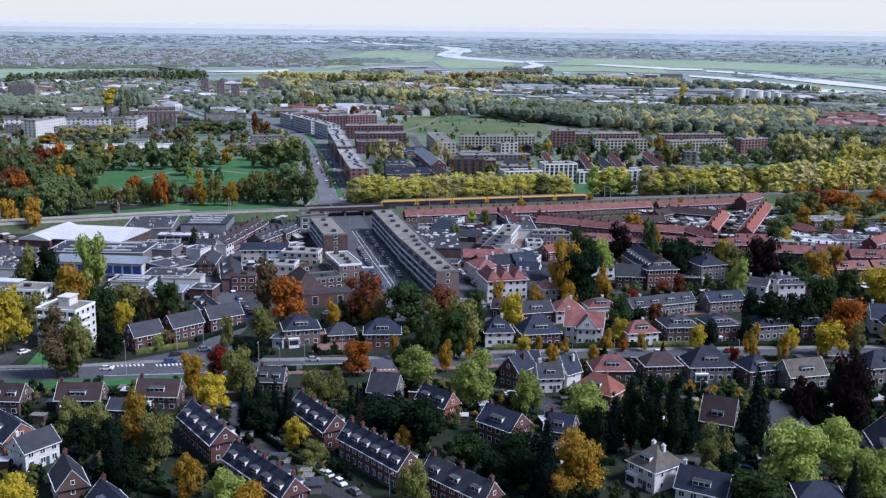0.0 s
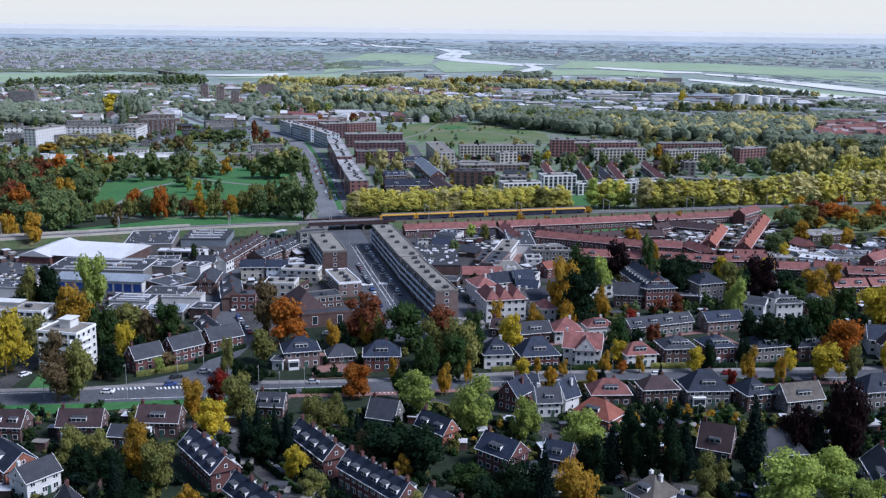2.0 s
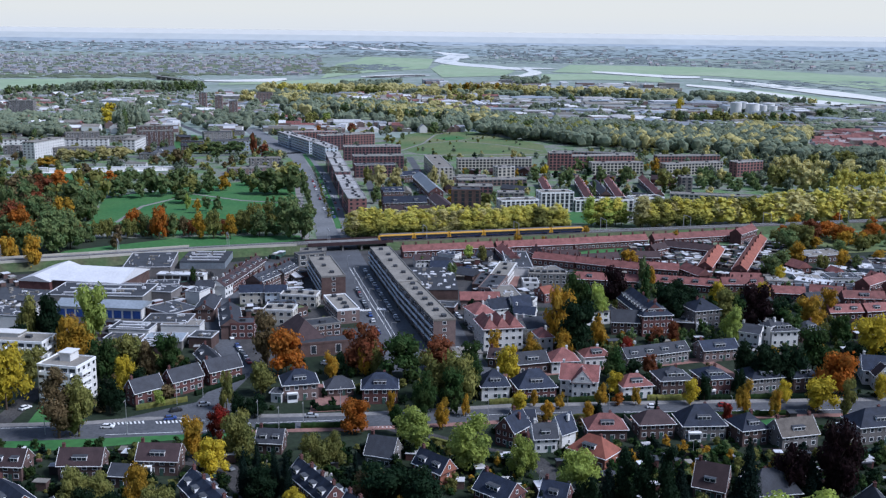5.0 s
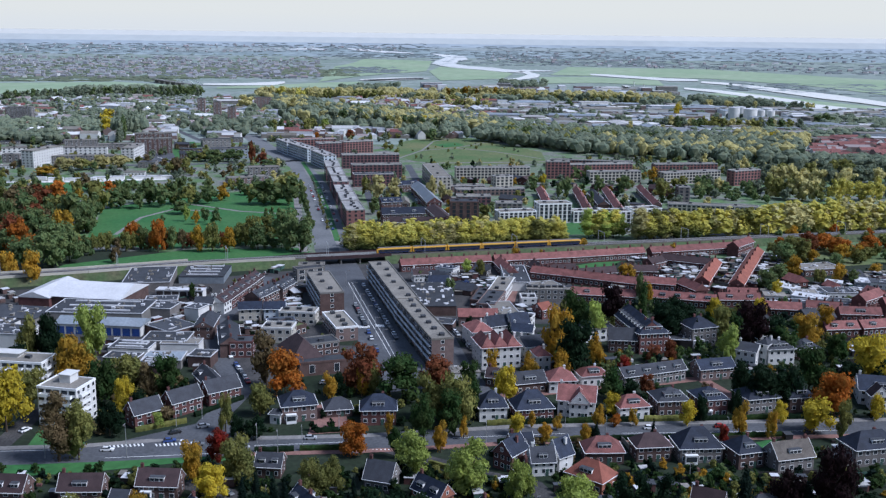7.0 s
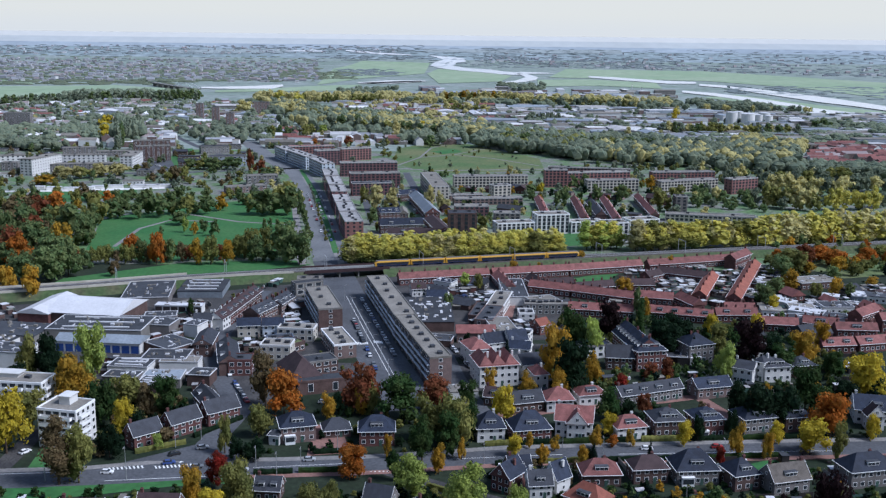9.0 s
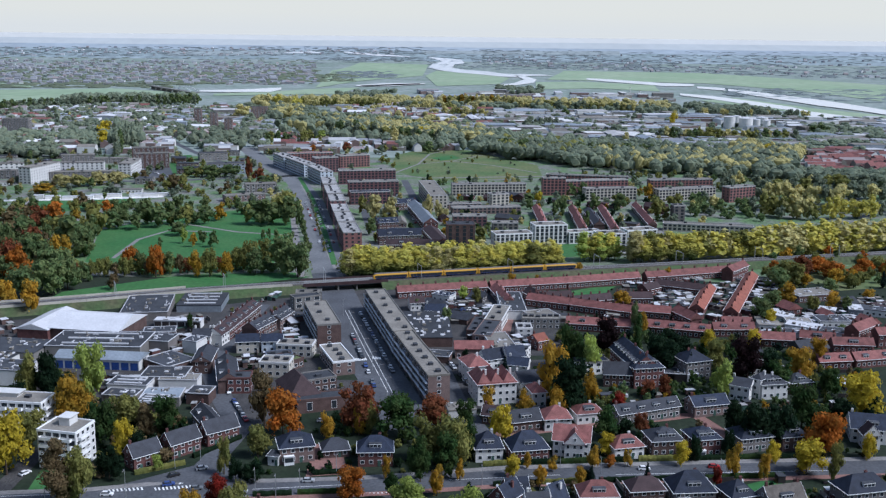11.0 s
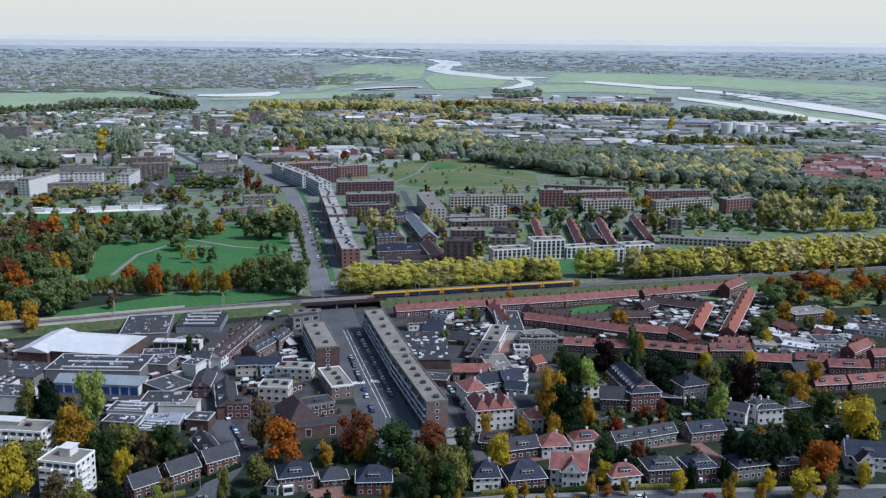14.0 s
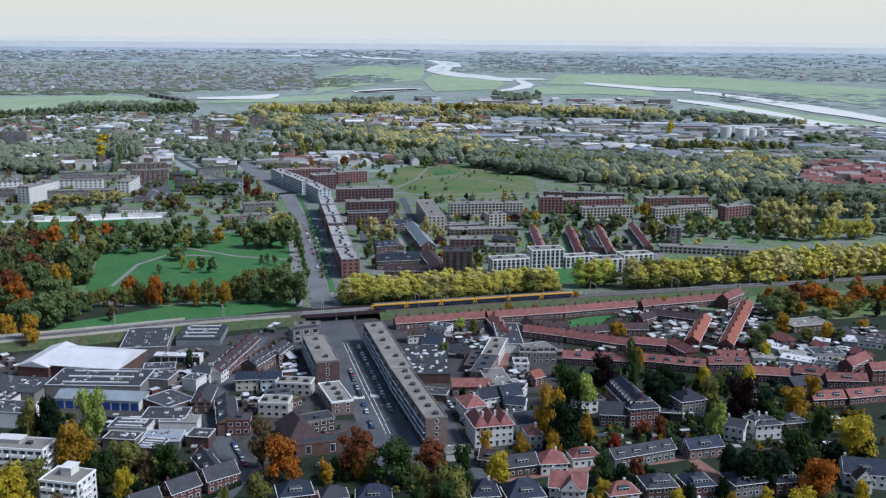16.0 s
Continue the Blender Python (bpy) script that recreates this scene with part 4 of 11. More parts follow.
def garden_sheds(quad, n):
    """Small sheds and pale roofs of back gardens, scattered between four corners."""
    rng = random.Random(int(quad[0][0] * 7 + quad[0][1]))
    a, b, c, d = [Vector(p) for p in quad]
    for i in range(n):
        u, v = rng.random(), rng.random()
        p = (a.lerp(b, u)).lerp(c.lerp(d, u), v)
        w, q = rng.uniform(2.2, 4.5), rng.uniform(2.2, 5.5)
        t = thing("garden_shed", p.x, p.y, rng.choice((0, 90)) + rng.uniform(-12, 12), "small garden shed with a flat pale roof behind the terraces", "shed", "garden sheds")
        part("wall", shared(("shed wall", i % 5), lambda: Shape().box(-w / 2, w / 2, -q / 2, q / 2, -0.3, 2.2).mesh("wall", "brick_grey")), t)
        part("roof", shared(("shed roof", i % 5, rng.choice((0, 1, 2))), lambda: Shape().box(-w / 2 - 0.2, w / 2 + 0.2, -q / 2 - 0.2, q / 2 + 0.2, 2.2, 2.4).mesh("roof", rng.choice(("felt_light", "felt", "sheet_white")))), t)


def clutter(quad, n, where):
    """Sheds, lean-tos, fences, bins and bright garden things past counting, joined, on free ground between four corners."""
    rng = random.Random(int(quad[0][0] * 13 + quad[0][1]))
    a, b, c, d = [Vector(p) for p in quad]
    mats = ["sheet_white", "felt", "brick_brown", "felt_light", "timber_green", "roof_stone", "brick_red", "paint_dark"]
    shapes = [Shape() for _ in mats]
    along = math.atan2(b.y - a.y, b.x - a.x)
    for i in range(n):
        u, v = rng.random(), rng.random()
        p = (a.lerp(b, u)).lerp(c.lerp(d, u), v)
        if not taken.free(p.x, p.y, 0.6):
            continue
        kind, z = rng.random(), land(p.x, p.y)
        t = along + rng.choice((0, 0, math.pi / 2)) + rng.uniform(-0.12, 0.12)
        if kind < 0.45:
            w, q, h = rng.uniform(1.8, 4.5), rng.uniform(1.8, 3.6), rng.uniform(2.0, 2.7)
        elif kind < 0.7:
            w, q, h = rng.uniform(5, 11), 0.14, rng.uniform(1.5, 2.0)
        else:
            w, q, h = rng.uniform(0.6, 1.8), rng.uniform(0.6, 1.4), rng.uniform(0.5, 1.2)
        co, si = math.cos(t), math.sin(t)

        def turned(sh, x0, x1, y0, y1, z0, z1):
            k = Shape().box(x0, x1, y0, y1, z0, z1)
            sh.add([(p.x + x * co - y * si, p.y + x * si + y * co, z + zz) for x, y, zz in k.v], k.f)
        if kind < 0.45:
            turned(shapes[rng.choice((2, 2, 6, 4, 7))], -w / 2, w / 2, -q / 2, q / 2, -0.3, h)
            turned(shapes[rng.choice((0, 0, 1, 1, 3, 5))], -w / 2 - 0.15, w / 2 + 0.15, -q / 2 - 0.15, q / 2 + 0.15, h + 0.003, h + 0.16)
        else:
            turned(shapes[rng.choice((2, 4, 7, 7, 3)) if kind < 0.7 else rng.choice((0, 0, 5, 7, 6))], -w / 2, w / 2, -q / 2, q / 2, -0.3, h)
    sh, slots = Shape(), []
    for k, one in enumerate(shapes):
        sh.add(one.v, one.f)
        slots += [k] * len(one.f)
    me = sh.mesh("yard_clutter", mats[0])
    for m in mats[1:]:
        me.materials.append(MATS[m])
    me.polygons.foreach_set("material_index", slots)
    tagged(new("yard_clutter", me), "small sheds, fences and bins crowded in the " + where, "clutter", "", "stuff")


def hedge(x0, y0, x1, y1, high=1.7, thick=1.3, colour="dark"):
    """A clipped garden hedge with an uneven leafy skin."""
    d = Vector((x1 - x0, y1 - y0))
    L, turn = d.length, math.atan2(d.y, d.x)
    t = thing("hedge", (x0 + x1) / 2, (y0 + y1) / 2, math.degrees(turn), COLOURS[colour] + " clipped garden hedge beside the pavement", "hedge", "garden hedges")
    rng, sh, n = random.Random(int(x0 * 5 + y0)), Shape(), max(4, int(L / 0.8))
    z0 = land((x0 + x1) / 2, (y0 + y1) / 2)
    for i in range(n + 1):
        f = i / n
        zz = land(x0 + d.x * f, y0 + d.y * f) - z0
        for yy, z in ((-0.5, -0.2), (-0.52, 0.55), (-0.3, 1.0), (0.3, 1.0), (0.52, 0.55), (0.5, -0.2)):
            sh.v.append((-L / 2 + L * f, yy * thick + rng.uniform(-0.16, 0.16), zz + z * high + (rng.uniform(-0.14, 0.2) if z > 0 else 0)))
        if i:
            k = 6 * i
            sh.f += [(k - 6 + j, k + j, k + j + 1, k - 5 + j) for j in range(5)]
    sh.f += [tuple(range(6)), tuple(range(6 * n + 5, 6 * n - 1, -1))]
    part("leaves", (sh, "leaf_" + colour), t)


def bank(line, top, high, gap=None):
    """A railway bank: ballast on top and grassy slopes, left open where the bridge crosses the avenue."""
    for name, mat, label in (("railway_bank", "bank_grass", "grassy railway embankment"), ("track_bed", "ballast", "brown ballast bed of a double-track railway")):
        sh = Shape()
        pts = []
        for a, b in zip(line, line[1:]):
            n = max(1, int((Vector(b) - Vector(a)).length / 10))
            pts += [Vector(a).lerp(Vector(b), i / n) for i in range(n)]
        pts.append(Vector(line[-1]))
        cut = True
        for i, p in enumerate(pts):
            d = (pts[min(i + 1, len(pts) - 1)] - pts[max(0, i - 1)]).normalized()
            n = Vector((-d.y, d.x))
            if gap and gap[0] < p.x < gap[1]:
                cut = True
                continue
            prof = [(-top / 2 - high * 1.3, -0.2), (-top / 2, high), (top / 2, high), (top / 2 + high * 1.3, -0.2)] if name == "railway_bank" else [(-top / 2 + 0.8, high + 0.01), (-top / 2 + 1.3, high + 0.35), (top / 2 - 1.3, high + 0.35), (top / 2 - 0.8, high + 0.01)]
            k = len(sh.v)
            sh.v += [(p.x + n.x * s, p.y + n.y * s, land(p.x, p.y) + z) for s, z in prof]
            if not cut:
                sh.f += [(k - 4 + j, k - 3 + j, k + 1 + j, k + j)[::-1] for j in range(3)]
            cut = False
        tagged(new(name, sh.mesh(name, mat)), label, "railway", "", "structure")
    for off in (-2.9, -1.45, 1.45, 2.9):
        sh = Shape()
        for i, p in enumerate(pts):
            d = (pts[min(i + 1, len(pts) - 1)] - pts[max(0, i - 1)]).normalized()
            n = Vector((-d.y, d.x))
            k = len(sh.v)
            sh.v += [(p.x + n.x * (off + s), p.y + n.y * (off + s), land(p.x, p.y) + high + z) for s, z in ((-0.05, 0.36), (-0.05, 0.55), (0.05, 0.55), (0.05, 0.36))]
            if i:
                sh.f += [(k - 4 + j, k - 3 + j, k + 1 + j, k + j)[::-1] for j in range(3)]
        tagged(new("rail", sh.mesh("rail", "steel")), "steel rail of the railway line", "rail", "rails", "structure")


def thicket(quad, n, sizes, colours, where="in the gardens", trees=0.4, keep=1.0, kinds=("broad",)):
    """Shrubs and small trees scattered between four corners wherever no house or road stands."""
    rng = random.Random(int(quad[0][0] * 11 + quad[0][1]))
    a, b, c, d = [Vector(p) for p in quad]
    for i in range(n):
        u, v = rng.random(), rng.random()
        p = (a.lerp(b, u)).lerp(c.lerp(d, u), v)
        r = rng.uniform(*sizes)
        if not taken.free(p.x, p.y, r * 0.55 * keep):
            continue
        col = colours[rng.randrange(len(colours))]
        if rng.random() < trees:
            tree(p.x, p.y, r * rng.uniform(1.7, 2.5), r * 2 * rng.uniform(0.85, 1.1), col, kinds[rng.randrange(len(kinds))], 0.04, where, joined=True)
        else:
            bush(p.x, p.y, r * rng.uniform(0.6, 0.9), col, where)



# roads and open ground
patch('yard', [(-196.1, 393.5), (-175.3, 422.3), (-137.2, 395.2), (-103, 396.2), (-80.7, 366.5), (-71.2, 361.2), (-58.4, 391), (28.1, 387.2), (62.7, 466), (76.1, 574.2), (-25.7, 581.1), (-116, 537.7), (-243.7, 495.8)], 'paving', 0.03, 'grey paved yards and courts between town buildings')
strip('road', [(-151.8, 305.8), (-130.7, 307.6), (-106, 310.5), (-83, 314.2), (-48.1, 318.2), (-25.7, 320.6), (-2.9, 323.9), (24.2, 327.4), (55.6, 330), (93.5, 332.8), (123.7, 334.5), (169.2, 338.5)], 14, 'asphalt', 0.08, 'wide grey asphalt main road with white markings')
strip('road', [(-83.6, 316.4), (-78.8, 342.6), (-74.3, 366.7), (-88, 396.7), (-98.1, 424.9), (-101.2, 459.7), (-98.8, 496.3), (-94.7, 538.7)], 9, 'asphalt', 0.09, 'asphalt street curving past shops and parked cars')
strip('road', [(-8.8, 368.5), (-27.4, 435.3), (-51.7, 540.6), (-66.8, 613.8)], 21, 'asphalt', 0.07, 'broad straight asphalt avenue under the railway bridge')
strip('road', [(-66.8, 613.8), (-82.5, 720.1), (-107.3, 868.1), (-138.4, 996.3), (-198.2, 1153.8), (-242.4, 1289.6)], 21, 'asphalt_haze', 0.07, 'broad straight asphalt avenue leading past the park')
strip('road', [(-77.2, 288.1), (-63.2, 281.6), (-47.7, 255.2), (-31.9, 233.2), (-16, 217.3)], 7, 'paving', 0.08, 'brick-paved residential lane between rows of houses')
strip('road', [(-15.9, 315.8), (-2.9, 306.5), (12.9, 296.8), (29.6, 289.1), (36, 271.4), (47.1, 250.6), (66.6, 244.8), (89.5, 235), (111.1, 226.4)], 7, 'paving', 0.09, 'brick-paved residential street between villas')
strip('road', [(2.2, 436.3), (8.3, 399.5), (16.1, 369.1), (21.7, 352.8)], 8, 'asphalt', 0.09, 'short asphalt side street with parked cars')
strip('road', [(38.1, 519.4), (29.2, 455.1), (24.2, 437.1)], 7, 'paving_red', 0.1, 'narrow brick street between terraces')
strip('road', [(-144.8, 314.8), (-143.8, 340.9), (-140.6, 351.3)], 7, 'paving', 0.09, 'paved driveway leading to the flats')
strip('road', [(17.9, 360.8), (48.7, 370), (104.1, 383.2), (116.5, 350)], 6, 'paving_red', 0.06, 'quiet brick lane behind the villas')
strip('footpath', [(-154.6, 311.9), (-117, 315.6), (-83.3, 323.2), (-56.6, 323.5), (-26.1, 326.1), (-2.9, 330), (24.7, 334.9), (56.8, 337.6), (95.5, 340.5), (126.5, 342.8), (172.3, 345.4)], 3, 'paving_pale', 0.12, 'pale paved footway along the main road', category='pavement')
strip('footpath', [(-65.4, 309.8), (-25.1, 313.5), (-2.8, 316.7), (23.8, 321), (54.7, 324), (91.8, 326.3), (121.6, 328.5), (166.1, 331.9)], 3, 'paving_red', 0.12, 'red paved cycle path along the main road', category='pavement')
patch('verge', [(-150.2, 302.4), (-81.9, 309.3), (-65.6, 311.1), (-60.9, 306), (-85.5, 302.4), (-110, 295.1), (-144.3, 289.4)], 'grass', 0.06, 'mown green grass verge beside the main road')
patch('lawn', [(-216.9, 530.8), (-212.9, 562.1), (-152.6, 606.4), (-87.6, 613.8), (-77.3, 602.3), (-128.4, 574.9), (-175.4, 555.3), (-207.9, 539.3)], 'grass', 0.05, 'green park meadow below the railway')
patch('lawn', [(-226, 638.5), (-250.1, 746.4), (-213.2, 799.9), (-165.2, 831.8), (-116.5, 819.8), (-91, 665.4), (-117, 621), (-176.8, 605.8)], 'grass', 0.05, 'mown green park lawn with paths')
patch('lawn', [(-361.6, 865.2), (-268.4, 896.4), (-255.6, 852.2), (-324.1, 806.3)], 'grass', 0.05, 'strip of park grass behind trees')
patch('lawn', [(-213.9, 522.9), (-178.4, 544.4), (-140.9, 558.5), (-139.4, 551.9), (-168.4, 532.1), (-204.3, 513.4)], 'grass', 0.06, 'narrow grass strip beside the railway bank')
patch('lawn', [(222.2, 611.7), (259.1, 644.3), (314.7, 660.9), (285.1, 594.4), (238.8, 581)], 'grass_dry', 0.05, 'dry grass behind a school')
patch('field', [(-50.7, 1090.8), (-50.3, 1225), (-10.2, 1307.7), (40.1, 1283.3), (113, 1142.1), (109.5, 1042.7), (-7.1, 1011.5)], 'grass_dry', 0.05, 'rough waste ground with dry grass')
patch('lawn', [(86.5, 704.4), (111.1, 722.8), (104, 672.2), (83.8, 663.8)], 'grass', 0.05, 'lawn before white apartment blocks')
patch('lawn', [(73.1, 570.3), (91.3, 582.6), (107.2, 586.7), (95.4, 565.3), (74.4, 553.6)], 'grass', 0.05, 'green inside a block of terraces')
patch('lawn', [(107.5, 323.5), (121.1, 329.9), (119.3, 321.5), (107.6, 314.6)], 'grass', 0.07, 'small bright green front lawn')
patch('lawn', [(-135.6, 312.8), (-137.1, 331.3), (-132, 336.3), (-114.5, 313.4)], 'grass', 0.07, 'lawn at the foot of the flats')
patch('courtyard', [(-44.5, 326.6), (-44.8, 353.8), (-34, 348.8), (-30.2, 329.3)], 'paving_red', 0.1, 'red brick forecourt of a mansion')
strip('path', [(-211.2, 649.2), (-212.3, 710.8), (-198.9, 744.6), (-164.1, 740.2)], 3, 'paving_pale', 0.1, 'pale gravel path across the park lawn', category='path')
strip('path', [(-250.1, 746.4), (-233.2, 775.3), (-209.3, 784.7)], 3, 'paving_pale', 0.1, 'pale gravel path across the park lawn', category='path')
strip('path', [(-207.6, 778.5), (-184.7, 765), (-147.4, 740.8), (-101.7, 729.5)], 3, 'paving_pale', 0.1, 'pale gravel path across the park lawn', category='path')
strip('path', [(-346.9, 840.6), (-366.6, 928.8), (-370.4, 981.9)], 6, 'paving_pale', 0.1, 'pale gravel path across the park lawn', category='path')
strip('median', [(-65.2, 636.6), (-84.9, 752.9), (-109.8, 890.3), (-140, 1028.9)], 4, 'grass', 0.12, 'green planted strip between the carriageways', category='verge')
strip('footpath', [(-58.3, 603), (-77.5, 698.4), (-105.6, 864.1), (-130.4, 978.2)], 4, 'paving_pale', 0.11, 'pale footway beside the avenue', category='pavement')
strip('footpath', [(-82.4, 602.2), (-100.6, 715), (-116.7, 815.2)], 5, 'paving_pale', 0.1, 'pale path between park and avenue', category='pavement')
strip('path', [(-43.8, 1071.5), (-21.3, 1142.7), (17.4, 1171.9), (61.6, 1139), (107.2, 1080.2)], 3, 'paving_pale', 0.12, 'pale dirt track across rough waste ground', category='path')
strip('path', [(-21.3, 1142.7), (-9.5, 1237.8), (11.5, 1281.3)], 2.5, 'paving_pale', 0.12, 'pale dirt track across rough waste ground', category='path')
strip('path', [(17.4, 1171.9), (52.5, 1231.7), (74, 1248.4)], 2, 'paving_pale', 0.12, 'pale dirt track across rough waste ground', category='path')
strip('path', [(-48.8, 1052.2), (-7.4, 1032.6), (110.7, 1053.8)], 5, 'paving_pale', 0.12, 'pale dirt track across rough waste ground', category='path')
patch('bare_ground', [(-9.1, 1203.1), (18.1, 1229.5), (27.8, 1200.7), (4.3, 1175.7)], 'grass', 0.09, 'greener patch of waste ground')
patch('car_park', [(-390.3, 990.9), (-318.5, 1019.1), (-329, 1043.9), (-399.3, 1021.7)], 'asphalt', 0.06, 'grey asphalt car park before the flats')
patch('car_park', [(-297.5, 995.9), (-265, 1022), (-293.3, 1109), (-328.7, 1094.6)], 'asphalt', 0.06, 'grey asphalt car park before the flats')
patch('meadow', [(-275.3, 1039.5), (-251.2, 1048.3), (-292.3, 1209), (-313, 1197.9)], 'grass', 0.05, 'green between post-war flats')
strip('road', [(-460.7, 987.2), (-358.5, 979.3), (-264.5, 997.7), (-174.3, 1027), (-133.7, 1047.5)], 9, 'asphalt', 0.07, 'grey asphalt road beyond the park')
strip('road', [(-174.3, 1027), (-235.6, 1129.5), (-294.8, 1234), (-361.5, 1371.9)], 8, 'asphalt', 0.08, 'grey asphalt road among post-war flats')
strip('road', [(-48.8, 744.6), (-64.3, 865.9), (-87.2, 1031.9), (-109.3, 1128.7)], 6, 'asphalt', 0.07, 'grey asphalt street behind the boulevard')
strip('road', [(-2.3, 746.5), (-18.2, 881.1), (-32.9, 1017.1)], 7, 'asphalt', 0.07, 'grey asphalt street in the new quarter')
strip('road_marking', [(-18, 404.1), (-30.8, 457.6), (-46.9, 528)], 0.25, 'line_paint', 0.11, 'white painted line on the asphalt', category='road marking')
strip('road_marking', [(-19.8, 404), (-32.9, 457.6), (-48.8, 527.9)], 0.25, 'line_paint', 0.11, 'white painted line on the asphalt', category='road marking')
strip('road_marking', [(-107.4, 306.1), (-81.9, 309.3), (-47.5, 313.8)], 0.25, 'line_paint', 0.11, 'white painted line on the asphalt', category='road marking')
strip('road_marking', [(-142.9, 310.4), (-123.3, 312.2)], 0.25, 'line_paint', 0.11, 'white painted line on the asphalt', category='road marking')
strip('road_marking', [(-61.1, 317), (-29.5, 321)], 0.2, 'line_paint', 0.11, 'white painted line on the asphalt', category='road marking')
strip('road_marking', [(-65.4, 309.8), (-25.2, 314.8)], 0.3, 'line_paint', 0.11, 'white painted line on the asphalt', category='road marking')
strip('road_marking', [(4.8, 325.1), (43.9, 329.7)], 0.2, 'line_paint', 0.11, 'white painted line on the asphalt', category='road marking')
strip('road_marking', [(63.5, 330.3), (143.7, 335)], 0.2, 'line_paint', 0.11, 'white painted line on the asphalt', category='road marking')
strip('zebra_bar', [(-109.1, 316.3), (-108.1, 314.3)], 0.55, 'line_paint', 0.12, 'white crossing bar on the asphalt', category='road marking')
strip('zebra_bar', [(-107.8, 316.4), (-106.8, 314.4)], 0.55, 'line_paint', 0.12, 'white crossing bar on the asphalt', category='road marking')
strip('zebra_bar', [(-106.5, 316.6), (-105.5, 314.6)], 0.55, 'line_paint', 0.12, 'white crossing bar on the asphalt', category='road marking')
strip('zebra_bar', [(-105.2, 316.8), (-104.2, 314.8)], 0.55, 'line_paint', 0.12, 'white crossing bar on the asphalt', category='road marking')
strip('zebra_bar', [(-103.9, 317), (-102.9, 315)], 0.55, 'line_paint', 0.12, 'white crossing bar on the asphalt', category='road marking')
strip('zebra_bar', [(-102.6, 317.1), (-101.6, 315.1)], 0.55, 'line_paint', 0.12, 'white crossing bar on the asphalt', category='road marking')
strip('zebra_bar', [(-101.3, 317.4), (-100.3, 315.4)], 0.55, 'line_paint', 0.12, 'white crossing bar on the asphalt', category='road marking')
strip('zebra_bar', [(-100, 317.6), (-99, 315.6)], 0.55, 'line_paint', 0.12, 'white crossing bar on the asphalt', category='road marking')
strip('zebra_bar', [(-98.7, 317.8), (-97.7, 315.8)], 0.55, 'line_paint', 0.12, 'white crossing bar on the asphalt', category='road marking')
strip('zebra_bar', [(-94.1, 317.6), (-93.1, 315.6)], 0.55, 'line_paint', 0.12, 'white crossing bar on the asphalt', category='road marking')
strip('zebra_bar', [(-92.8, 317.7), (-91.9, 315.7)], 0.55, 'line_paint', 0.12, 'white crossing bar on the asphalt', category='road marking')
strip('zebra_bar', [(-91.5, 318), (-90.6, 316)], 0.55, 'line_paint', 0.12, 'white crossing bar on the asphalt', category='road marking')
strip('zebra_bar', [(-90.3, 318.2), (-89.4, 316.2)], 0.55, 'line_paint', 0.12, 'white crossing bar on the asphalt', category='road marking')
strip('zebra_bar', [(-89, 318.5), (-88.1, 316.5)], 0.55, 'line_paint', 0.12, 'white crossing bar on the asphalt', category='road marking')
strip('zebra_bar', [(-87.8, 318.6), (-86.9, 316.6)], 0.55, 'line_paint', 0.12, 'white crossing bar on the asphalt', category='road marking')
strip('zebra_bar', [(-86.5, 318.8), (-85.6, 316.8)], 0.55, 'line_paint', 0.12, 'white crossing bar on the asphalt', category='road marking')
strip('zebra_bar', [(-85.2, 319.1), (-84.4, 317.1)], 0.55, 'line_paint', 0.12, 'white crossing bar on the asphalt', category='road marking')
strip('zebra_bar', [(-84, 319.3), (-83.1, 317.3)], 0.55, 'line_paint', 0.12, 'white crossing bar on the asphalt', category='road marking')
strip('zebra_bar', [(-82.7, 319.5), (-81.9, 317.4)], 0.55, 'line_paint', 0.12, 'white crossing bar on the asphalt', category='road marking')
strip('zebra_bar', [(-86.4, 320.2), (-86.4, 324.9)], 0.6, 'line_paint', 0.12, 'white crossing bar on the asphalt', category='road marking')
strip('zebra_bar', [(-85.8, 320.8), (-85.8, 325.4)], 0.6, 'line_paint', 0.12, 'white crossing bar on the asphalt', category='road marking')
strip('zebra_bar', [(-85.4, 321.4), (-85.4, 326)], 0.6, 'line_paint', 0.12, 'white crossing bar on the asphalt', category='road marking')
strip('zebra_bar', [(-84.8, 321.9), (-84.8, 326.5)], 0.6, 'line_paint', 0.12, 'white crossing bar on the asphalt', category='road marking')
strip('zebra_bar', [(-84.3, 322.5), (-84.2, 327.2)], 0.6, 'line_paint', 0.12, 'white crossing bar on the asphalt', category='road marking')
strip('zebra_bar', [(-28.2, 313.9), (-27.9, 311.9)], 0.55, 'line_paint', 0.12, 'white crossing bar on the asphalt', category='road marking')
strip('zebra_bar', [(-26.9, 314.2), (-26.6, 312.2)], 0.55, 'line_paint', 0.12, 'white crossing bar on the asphalt', category='road marking')
strip('zebra_bar', [(-25.6, 314.4), (-25.2, 312.5)], 0.55, 'line_paint', 0.12, 'white crossing bar on the asphalt', category='road marking')
strip('zebra_bar', [(-24.2, 314.7), (-23.9, 312.7)], 0.55, 'line_paint', 0.12, 'white crossing bar on the asphalt', category='road marking')
strip('zebra_bar', [(-22.9, 315), (-22.6, 313)], 0.55, 'line_paint', 0.12, 'white crossing bar on the asphalt', category='road marking')
strip('zebra_bar', [(-21.6, 315.2), (-21.3, 313.3)], 0.55, 'line_paint', 0.12, 'white crossing bar on the asphalt', category='road marking')
strip('zebra_bar', [(-20.3, 315.4), (-20, 313.4)], 0.55, 'line_paint', 0.12, 'white crossing bar on the asphalt', category='road marking')
strip('zebra_bar', [(-18.9, 315.7), (-18.6, 313.7)], 0.55, 'line_paint', 0.12, 'white crossing bar on the asphalt', category='road marking')
